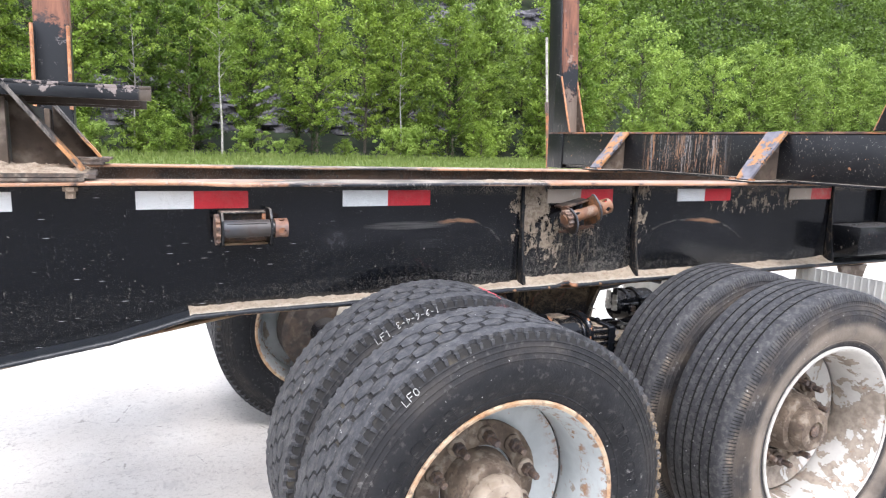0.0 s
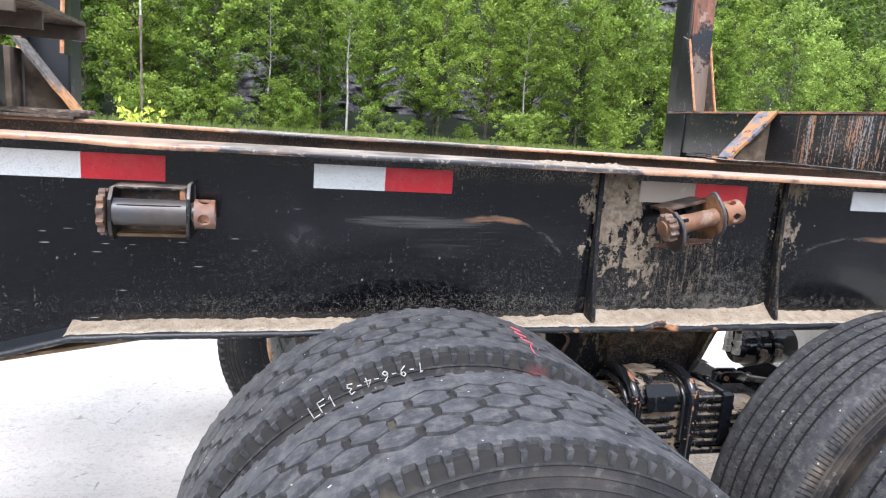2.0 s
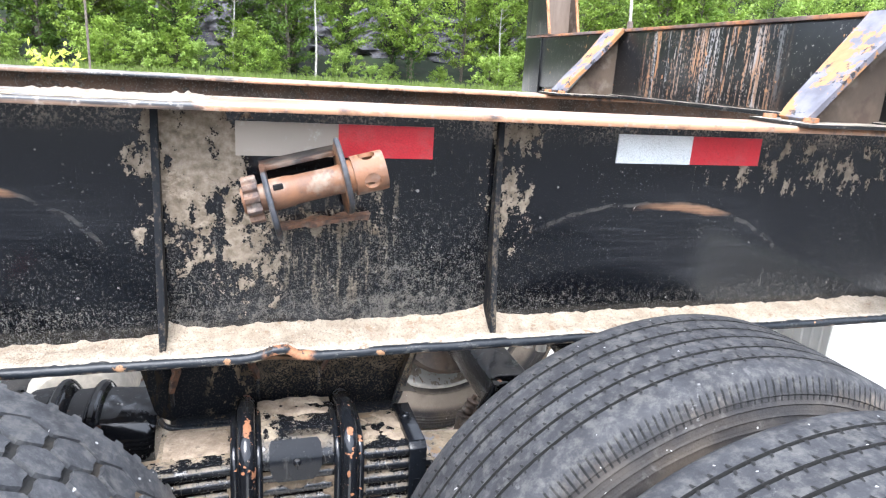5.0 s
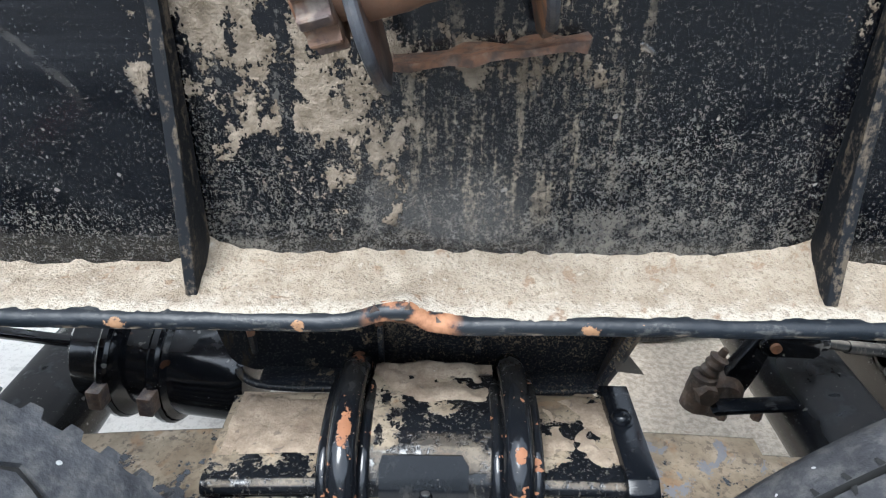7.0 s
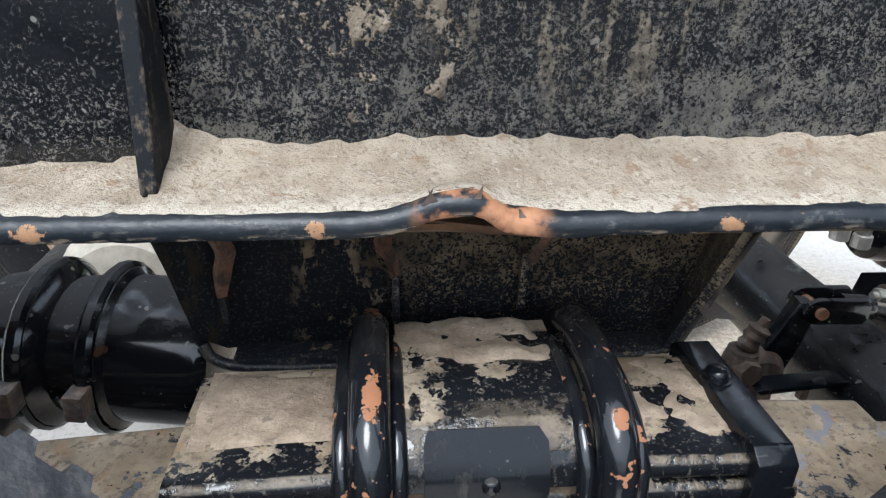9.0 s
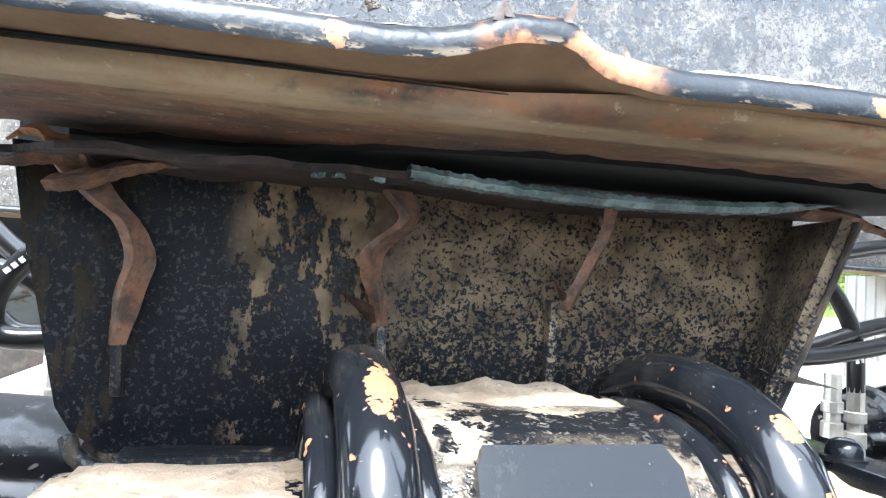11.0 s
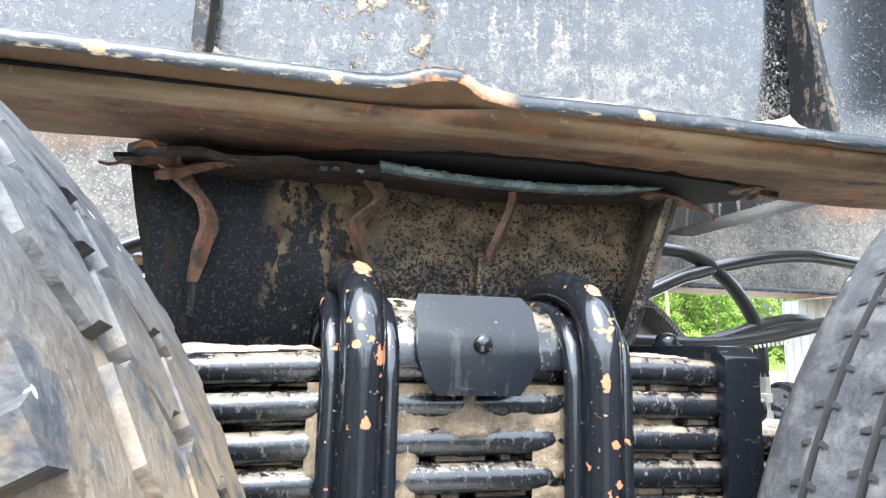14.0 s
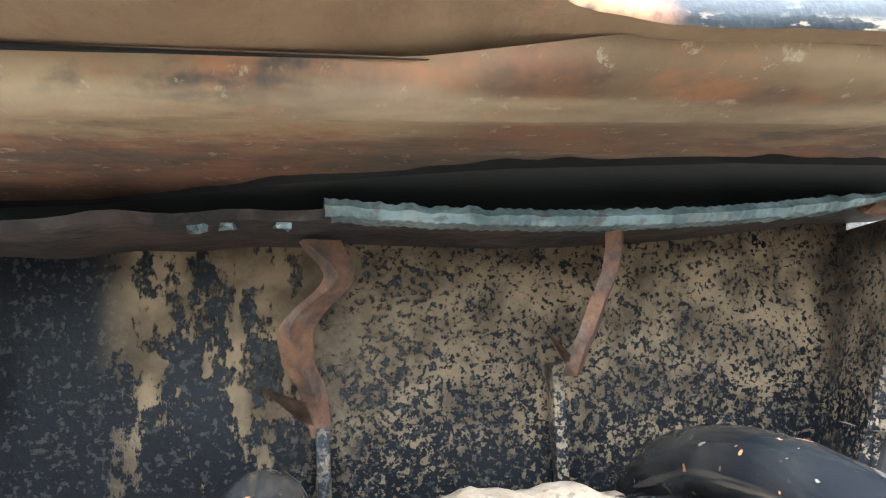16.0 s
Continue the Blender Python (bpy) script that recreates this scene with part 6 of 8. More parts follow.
HUB_CAP = rusty("tan_dusty_cap", (0.33, 0.275, 0.215), (0.22, 0.175, 0.13), 0.0, 0.9, 14, 0.3)
TANK = plain("cream_dusty_paint", (0.55, 0.50, 0.42), 0.7)
RED_PLUG = plain("red_plug", (0.24, 0.035, 0.045), 0.6, 0, 0.5)
CLEAN_LIP = plain("white_rim_lip", (0.52, 0.50, 0.46), 0.5, 0, 0.3, 25)
YC = 0.53
for x, z, tr, edge, paint in ((0.868, 0.455, TREAD_A, RIM_EDGE, RIM_BLUE), (2.124, 0.455, TREAD_B, CLEAN_LIP, RIM)):
    for side in (-1, 1):
        y_out, y_in = YC + side * 1.108, YC + side * 0.776
        kind = "worn block-tread" if tr is TREAD_A else "worn ribbed"
        a = wheel("wheel", x, z, y_out, tr, side, "white rusty wheel with a %s tyre" % kind, edge, paint)
        hub(a, side, *((HUB_CAP, RED_PLUG) if tr is TREAD_A else (HUBM, BOLT)))
        inner = wheel("wheel", x, z, y_in, tr, -side, "inner dual wheel with a %s tyre" % kind, edge, paint)
        if tr is TREAD_A:
            inner.scale = (1.014, 1.04, 1.014)


# ---- axles and brakes ----
AXLE = painted("axle_black_paint", 0.25, 0.03, 0.0, 0.24)
DRUM_IRON = rusty("dark_brake_iron", (0.060, 0.042, 0.030), (0.020, 0.017, 0.015), 0.4, 0.85, 16, 0.1)
for x, z in ((0.868, 0.455), (2.124, 0.455)):
    ax = part("axle", tube([(x, -0.42, z), (x, 0.0, z), (x, 1.06, z), (x, 1.48, z)], 0.078, 24), AXLE, trailer, "dusty black axle tube")
    for y, s in ((-0.06, 1), (1.12, -1)):
        drum = lathe([(0.10, y - 0.12 * s), (0.205, y - 0.12 * s), (0.212, y - 0.10 * s), (0.212, y + 0.03 * s), (0.19, y + 0.05 * s), (0.10, y + 0.05 * s)], 32)
        bmesh.ops.translate(drum, verts=drum.verts, vec=(x, 0, z))
        part("brake_drum", drum, DRUM_IRON, ax)


def brake_chamber(p, d, size=1.0, rod_out=True):
    """A double brake chamber at p, facing along d, with or without its own push rod."""
    prof = [(0.045, -0.16), (0.070, -0.155), (0.078, -0.14), (0.078, -0.06), (0.086, -0.055), (0.086, -0.035), (0.076, -0.030), (0.072, 0.0), (0.080, 0.005), (0.087, 0.012), (0.087, 0.030), (0.078, 0.036), (0.070, 0.075), (0.050, 0.090), (0.02, 0.092)]
    q = Vector(d).to_track_quat("Z", "Y").to_matrix().to_4x4()
    m = Matrix.Translation(p) @ q @ Matrix.Scale(size, 4)
    bm = lathe(prof, 28, "z")
    bm.transform(m)
    ob = part("brake_chamber", bm, GLOSS, trailer, "black air brake chamber")
    if rod_out:
        rod = tube([(0, 0, 0.09), (0, 0, 0.24)], 0.009, 10)
        rod.transform(m)
        part("push_rod", rod, GLOSS, ob)
    for z in (-0.045, 0.021):
        ring = lathe([(0.088, z - 0.008), (0.0915, z - 0.004), (0.0915, z + 0.004), (0.088, z + 0.008)], 28, "z", False)
        ring.transform(m)
        part("clamp_band", ring, GLOSS, ob)
        nut = box(0.086, 0.108, -0.014, 0.014, z - 0.009, z + 0.009, 0.002)
        nut.transform(m)
        part("band_bolt", nut, BOLT, ob)
    return ob


brake_chamber((1.10, 0.22, 0.640), (-1, 0.1, 0.05))
brake_chamber((2.425, 0.385, 0.512), (-1, -0.02, 0.02), 1.12, False)
brake_chamber((2.40, 0.66, 0.575), (-1, 0.04, -0.02), 1.0, False)


def slack_adjuster(x, y, z):
    """Brown cast arm on the camshaft, with its clevis and worm screw."""
    barrel = lathe([(0.020, -0.030), (0.034, -0.026), (0.044, -0.012), (0.046, 0.004), (0.044, 0.016), (0.034, 0.028), (0.020, 0.032)], 28)
    bmesh.ops.translate(barrel, verts=barrel.verts, vec=(x - 0.012, y, z - 0.018))
    ob = part("slack_adjuster", ragged(barrel, 0.003, 30), CAST, trailer, "brown cast slack adjuster")
    # worm housing across the arm, with its hexagonal cap and rubber boot
    part("worm_housing", tube([(x - 0.050, y - 0.020, z - 0.030), (x - 0.044, y - 0.020, z + 0.034)], [0.024, 0.021], 18), CAST, ob)
    part("worm_cap", tube([(x - 0.044, y - 0.052, z + 0.012), (x - 0.046, y - 0.020, z + 0.010)], [0.017, 0.021], 6), CAST, ob, "brown hexagonal cap", 20)
    boot = [(0.013 + 0.003 * (i % 2), 0.007 * i) for i in range(6)] + [(0.007, 0.040), (0.006, 0.052)]
    bm = lathe(boot, 16, "z")
    bm.transform(Matrix.Translation((x - 0.040, y - 0.018, z + 0.034)) @ Matrix.Rotation(radians(22), 4, "Y"))
    part("worm_boot", bm, CAST, ob)
    arm = [(x - 0.030, z - 0.02), (x + 0.022, z - 0.04), (x + 0.044, z + 0.030), (x + 0.062, z + 0.098), (x + 0.030, z + 0.102), (x + 0.002, z + 0.040)]
    part("arm", ragged(prism(arm, "y", y - 0.012, y + 0.012, 0.004), 0.0015, 40), GLOSS, ob, "black cast arm")
    # fork with rounded ends, its pin, and the rod that runs to the chamber
    fork = [(x + 0.050 + 0.021 * math.cos(radians(q)), z + 0.092 + 0.019 * math.sin(radians(q))) for q in range(90, 271, 20)]
    fork += [(x + 0.118, z + 0.070), (x + 0.126, z + 0.078), (x + 0.126, z + 0.100), (x + 0.116, z + 0.110)]
    for dy in (-0.024, 0.014):
        part("clevis", prism(fork, "y", y + dy, y + dy + 0.009, 0.003), GLOSS, ob)
    part("clevis_block", tube([(x + 0.092, y - 0.004, z + 0.091), (x + 0.128, y - 0.004, z + 0.089), (x + 0.142, y - 0.004, z + 0.087)], [0.0175, 0.0165, 0.012], 14), GLOSS, ob)
    part("clevis_pin", tube([(x + 0.052, y - 0.030, z + 0.092), (x + 0.052, y + 0.028, z + 0.092)], 0.0085, 14), RUSTY, ob, "rusty pin")
    part("push_link", tube([(x + 0.135, y - 0.004, z + 0.088), (2.155, y + 0.008, z + 0.072)], 0.0088, 12), PAINT_DUSTY, ob)
    part("push_rod", tube([(2.150, y + 0.007, z + 0.0725), (2.26, 0.373, 0.543)], 0.0112, 12), PAINT_DUSTY, ob)
    part("anchor_strip", prism([(x - 0.040, z - 0.006), (x - 0.034, z - 0.012), (x + 0.108, z + 0.001), (x + 0.108, z + 0.007), (x - 0.030, z - 0.002)], "y", y - 0.066, y - 0.036, 0.001), KEEPER, ob, "flat black anchor strip")
    for dx in (-0.018, 0.038):
        part("strip_bolt", tube([(x + dx, y - 0.052, z - 0.028), (x + dx, y - 0.052, z - 0.008)], 0.009, 6), BOLT, ob, smooth=20)
    # folded bracket that carries the chamber: a plate across the rod with a flange turned back
    plate = [(0.338, 0.572), (0.362, 0.594), (0.415, 0.598), (0.560, 0.520), (0.575, 0.450), (0.560, 0.400), (0.350, 0.400), (0.345, 0.445)]
    bracket = part("chamber_bracket", prism(plate, "x", 2.262, 2.270, 0.001), GLOSS, ob, "black folded bracket plate")
    part("flange", prism([(2.2625, 0.574), (2.262, 0.395), (2.312, 0.372), (2.318, 0.552)], "y", 0.334, 0.341, 0.001), PAINT_DUSTY, bracket)
    part("flange_bolt", tube([(2.275, 0.328, 0.556), (2.275, 0.336, 0.556)], 0.007, 12), STEEL, bracket)
    boss = lathe([(0.027, 2.255), (0.030, 2.257), (0.030, 2.264), (0.020, 2.264), (0.020, 2.255)], 24, "x")
    bmesh.ops.translate(boss, verts=boss.verts, vec=(0, 0.405, 0.513))
    part("boss", boss, PAINT_DUSTY, bracket)
    for py, pz in ((0.495, 0.510), (0.366, 0.508)):
        part("washer", tube([(2.258, py, pz), (2.2625, py, pz)], 0.019, 20), BOLT, bracket)
        part("nut", tube([(2.246, py, pz), (2.2585, py, pz)], 0.0135, 6), STEEL, bracket, "bright zinc nut", 20)
        part("stud", tube([(2.238, py, pz), (2.250, py, pz)], 0.007, 10), STEEL, bracket)
    return ob


CAST = rusty("brown_casting", (0.095, 0.058, 0.034), (0.032, 0.023, 0.017), 0.2, 0.7, 30, 0.2)
slack_adjuster(1.966, 0.35, 0.492)


# ---- bolsters and stakes ----
def stake(x0, x1, y, lean, side, parent, z0, z1, material):
    """A tall box stake that leans out over the trailer's side."""
    bm = bmesh.new()
    a, b = (y, y + side * 0.16), (y + lean, y + lean + side * 0.13)
    lo = [bm.verts.new(p) for p in ((x0, a[0], z0), (x1, a[0], z0), (x1, a[1], z0), (x0, a[1], z0))]
    hi = [bm.verts.new(p) for p in ((x0, b[0], z1), (x1, b[0], z1), (x1, b[1], z1), (x0, b[1], z1))]
    bm.faces.new(lo)
    bm.faces.new(hi)
    for i in range(4):
        bm.faces.new((lo[i], lo[(i + 1) % 4], hi[(i + 1) % 4], hi[i]))
    bmesh.ops.bevel(bm, geom=list(bm.edges), offset=0.006, segments=2, affect="EDGES")
    return part("stake", bm, material, parent, "tall log stake, paint scraped to rust")


def stake_paint(name, z0, z1):
    """Red-brown rubbed steel; black paint is left on it between two heights."""
    k = Mat(name, 0.6)
    c = k.mix(k.step(k.noise(1, 5, 0.65, k.scaled(30, 30, 5)), 0.3, 0.7), (0.11, 0.055, 0.04), (0.26, 0.115, 0.07))
    c = k.mix(k.step(k.noise(16, 5, 0.7), 0.58, 0.66, 0, 0.8), c, (0.035, 0.035, 0.038))
    c = k.mix(k.step(k.noise(11, 5), 0.62, 0.70, 0, 0.6), c, (0.34, 0.27, 0.22))
    z = k.math("ADD", k.axis(2), k.step(k.noise(12, 5, 0.7), 0.2, 0.8, -0.10, 0.10))
    low = k.step(z, z0, z0 - 0.04)
    c = k.mix(low, c, k.mix(k.noise(1, 5, 0.65, k.scaled(40, 40, 8)), (0.10, 0.075, 0.06), (0.25, 0.20, 0.16)))
    black = k.math("MULTIPLY", k.step(z, z0 - 0.04, z0), k.step(z, z1, z1 - 0.05))
    coat = k.mix(k.step(k.noise(20, 5, 0.7), 0.60, 0.68, 0, 0.8), (0.014, 0.016, 0.019), (0.22, 0.20, 0.20))
    c = k.mix(black, c, coat)
    k.b.inputs["Specular IOR Level"].default_value = 0.3
    return k.color(c).rough(k.step(black, 0, 1, 0.6, 0.35)).bump(k.noise(60, 4), 0.3, 0.0015).m


REAR_STAKE, FRONT_STAKE = stake_paint("rubbed_stake", 1.74, 1.95), stake_paint("half_painted_stake", 1.2, 1.90)


def bolster_face():
    """Black paint, scraped through in vertical strokes where logs have rubbed."""
    k = Mat("scraped_bolster", 0.5)
    zone = k.math("MULTIPLY", k.step(k.axis(1), 0.22, 0.34), k.step(k.axis(1), 0.86, 0.74))
    warp = k.math("ADD", k.math("MULTIPLY", k.noise(1, 5, 0.7, k.scaled(190, 190, 7)), 0.7), k.math("MULTIPLY", k.noise(110, 4), 0.3))
    marks = k.step(k.math("ADD", warp, k.step(k.noise(1, 3, 0.6, k.scaled(11, 11, 1.5)), 0.3, 0.7, -0.05, 0.05)), 0.515, 0.55)
    f = k.math("MULTIPLY", marks, zone)
    rust = k.math("MULTIPLY", k.step(k.noise(1, 4, 0.65, k.scaled(26, 26, 2)), 0.60, 0.64), k.math("MULTIPLY", zone, k.step(k.noise(45, 4), 0.33, 0.5)))
    nick = k.step(k.cells(1, k.scaled(70, 70, 32)), 0.22, 0.14)
    nick = k.math("MULTIPLY", nick, k.step(k.noise(9, 4), 0.46, 0.58))
    big = k.step(k.noise(30, 3, 0.5), 0.695, 0.71)
    c = k.mix(k.step(k.noise(6, 4), 0.35, 0.7, 0, 0.2), BLACK, (0.06, 0.06, 0.06))
    c = k.mix(k.math("MULTIPLY", k.step(k.noise(190, 2), 0.66, 0.72), 0.7), c, (0.30, 0.28, 0.25))
    c = k.mix(k.math("MULTIPLY", nick, 0.5), c, (0.30, 0.27, 0.23))
    c = k.mix(f, c, k.mix(k.step(k.noise(1, 3, 0.6, k.scaled(34, 34, 3)), 0.40, 0.55), (0.33, 0.315, 0.30), (0.36, 0.205, 0.115)))
    c = k.mix(k.math("MULTIPLY", k.math("MAXIMUM", rust, big), 0.9), c, (0.38, 0.19, 0.09))
    return k.color(c).rough(k.step(f, 0, 1, 0.3, 0.8)).bump(k.math("SUBTRACT", k.noise(60, 3), f), 0.3, 0.0015).m


BOLSTER = bolster_face()


def rear_bolster():
    b = part("bolster", box(2.592, 2.79, -0.66, 1.72, 1.288, 1.484, 0.006), BOLSTER, trailer, "black cross bolster, scraped and rust-edged")
    part("bolster_cap", box(2.584, 2.80, -0.66, 1.72, 1.485, 1.494, 0.002), RUSTY_PAINT, b)
    part("bolster_foot", box(2.575, 2.80, -0.5, 1.5, 1.277, 1.2875, 0.002), PAINT_DUSTY, b)
    for y0, side in ((1.47, 1), (-0.41, -1)):
        stake(2.603, 2.733, y0 + side * 0.14, side * 0.14, side * 0.62, b, 1.49, 3.4, REAR_STAKE)
        bm = prism([(y0 + side * 0.13, 1.262), (y0 + side * 0.255, 1.262), (y0 + side * 0.40, 3.4), (y0 + side * 0.27, 3.4)], "x", 2.588, 2.600, 0.002)
        part("stake_channel", bm, PAINT, b, "black outer channel of the stake")
        bm = prism([(y0 + side * 0.23, 1.262), (y0 + side * 0.255, 1.262), (y0 + side * 0.40, 3.4), (y0 + side * 0.375, 3.4)], "x", 2.601, 2.76, 0.002)
        part("stake_channel", bm, PAINT, b, "black outer channel of the stake")
        for dx, dy, mat in ((2.588, 0.0, PAINT), (2.734, 0.035, UPRIGHT)):
            g = [(y0 + side * (0.023 + dy), 1.495), (y0 + side * (0.146 + dy), 1.85), (y0 + side * 0.20, 1.87), (y0 + side * 0.20, 1.495)]
            part("stake_gusset", prism(g, "x", dx - 0.011, dx, 0.001), mat, b)
            edge = [(dx - 0.0055, y0 + side * (0.022 + dy + 0.123 * f + 0.0015 * math.sin(f * 37)), 1.496 + 0.355 * f) for f in (0, 0.2, 0.4, 0.6, 0.8, 1.0)]
            part("gusset_edge", tube(edge, 0.0062, 6), BARE_RUST, b)
        part("end_plate", box(2.586, 2.80, min(y0 + side * 0.10, y0 + side * 0.265), max(y0 + side * 0.10, y0 + side * 0.265), 1.262, 1.4835, 0.004), PAINT, b)
    for y in (0.98, -0.02):
        g = [(2.592, 1.484), (2.592, 1.47), (2.45, 1.285), (2.40, 1.285)]
        bm = bmesh.new()
        vs = [bm.verts.new(p) for p in ((2.400, y - 0.035, 1.283), (2.400, y + 0.035, 1.283), (2.590, y + 0.060, 1.487), (2.590, y - 0.045, 1.487))]
        bm.faces.new(vs)
        bmesh.ops.subdivide_edges(bm, edges=list(bm.edges), cuts=9, use_grid_fill=True)
        bmesh.ops.solidify(bm, geom=list(bm.faces), thickness=0.012)
        ragged(bm, 0.005, 11)
        part("diagonal_brace", bm, BRACE, b, "flat diagonal brace with flaking orange paint")
        part("brace_web", prism([(2.592, 1.47), (2.592, 1.284), (2.43, 1.284)], "y", y - 0.006, y + 0.004), UPRIGHT, b)
        part("foot_plate", ragged(box(2.36, 2.58, y - 0.075, y + 0.075, 1.2768, 1.2838, 0.002), 0.002, 20), PAINT_DUSTY, b)
        for dy in (-0.05, 0.05):
            bolt = lathe([(0.013, 1.284), (0.013, 1.292)], 6, "z")
            bmesh.ops.translate(bolt, verts=bolt.verts, vec=(2.385, y + dy, 0))
            part("foot_bolt", bolt, BARE_RUST, b, smooth=20)
    return b


BUNK_DARK = rusty("grimy_black_upright", (0.055, 0.052, 0.045), (0.022, 0.024, 0.023), 0.4, 0.8, 5, 0.2)
UPRIGHT = rusty("dusty_brown_plate", (0.115, 0.085, 0.060), (0.060, 0.045, 0.034), 0.2, 0.9, 8, 0.35)
def brace_paint():
    """Grey-lilac worn paint that flakes to orange and black."""
    k = Mat("flaking_brace", 0.6)
    c = k.mix(k.step(k.noise(20, 4), 0.3, 0.7), (0.10, 0.098, 0.118), (0.19, 0.185, 0.21))
    c = k.mix(k.step(k.noise(17, 5, 0.65), 0.47, 0.52), c, k.mix(k.noise(60, 3), (0.28, 0.12, 0.045), (0.42, 0.23, 0.10)))
    c = k.mix(k.step(k.noise(23, 5, 0.65), 0.60, 0.63), c, (0.03, 0.03, 0.035))
    return k.color(c).rough(0.65).bump(k.noise(50, 4), 0.4, 0.0018).m


BRACE = brace_paint()
rear_bolster()


def worn_gusset():
    """Grey weathered flange, bare and orange towards its foot."""
    k = Mat("worn_gusset_edge", 0.7)
    c = k.mix(k.step(k.noise(1, 5, 0.65, k.scaled(90, 30, 30)), 0.35, 0.65), (0.040, 0.037, 0.034), (0.16, 0.142, 0.125))
    c = k.mix(k.step(k.noise(24, 4), 0.60, 0.66, 0, 0.9), c, (0.02, 0.021, 0.024))
    foot = k.step(k.math("ADD", k.axis(2), k.step(k.noise(16, 5), 0.2, 0.8, -0.05, 0.05)), 1.40, 1.36)
    c = k.mix(k.math("MULTIPLY", foot, k.step(k.noise(40, 4), 0.35, 0.5)), c, (0.44, 0.215, 0.085))
    return k.color(c).rough(0.7).bump(k.noise(70, 4), 0.5, 0.002).m


GUSSET = worn_gusset()


def cap_paint():
    """Black paint chipped pale along the upper edges; a brown, grimy underside."""
    k = Mat("chipped_cap_paint", 0.3)
    chip = k.step(k.math("ADD", k.noise(26, 6, 0.7), k.step(k.axis(2), 1.495, 1.53, -0.06, 0.03)), 0.545, 0.57)
    k.b.inputs["Specular IOR Level"].default_value = 0.35
    c = k.mix(k.step(k.noise(8, 4), 0.3, 0.7, 0, 0.4), (0.008, 0.009, 0.011), (0.035, 0.036, 0.038))
    c = k.mix(k.math("MULTIPLY", chip, 0.9), c, k.mix(k.noise(70, 3), (0.16, 0.13, 0.12), (0.34, 0.29, 0.27)))
    c = k.mix(k.step(k.up(), -0.4, -0.7), c, k.mix(k.noise(12, 5), (0.055, 0.040, 0.030), (0.13, 0.095, 0.065)))
    inner = k.math("MULTIPLY", k.step(k.axis(1), 0.012, 0.03), k.step(k.up(), 0.5, 0.3))
    end = k.math("MAXIMUM", k.step(k.axis(0), 0.050, 0.058), inner)
    c = k.mix(k.math("MULTIPLY", end, 0.85), c, k.mix(k.noise(50, 4), (0.055, 0.042, 0.032), (0.15, 0.122, 0.095)))
    return k.color(c).rough(k.step(chip, 0, 1, 0.28, 0.8)).bump(k.noise(60, 4), 0.4, 0.0015).m


CAP_PAINT = cap_paint()
LITTER = sandy("bark_litter", (0.36, 0.30, 0.23), (0.18, 0.13, 0.085), 60)
FOOT = rusty("grimy_foot_plate", (0.16, 0.115, 0.085), (0.045, 0.04, 0.036), 0.5, 0.85, 24, 0.6)


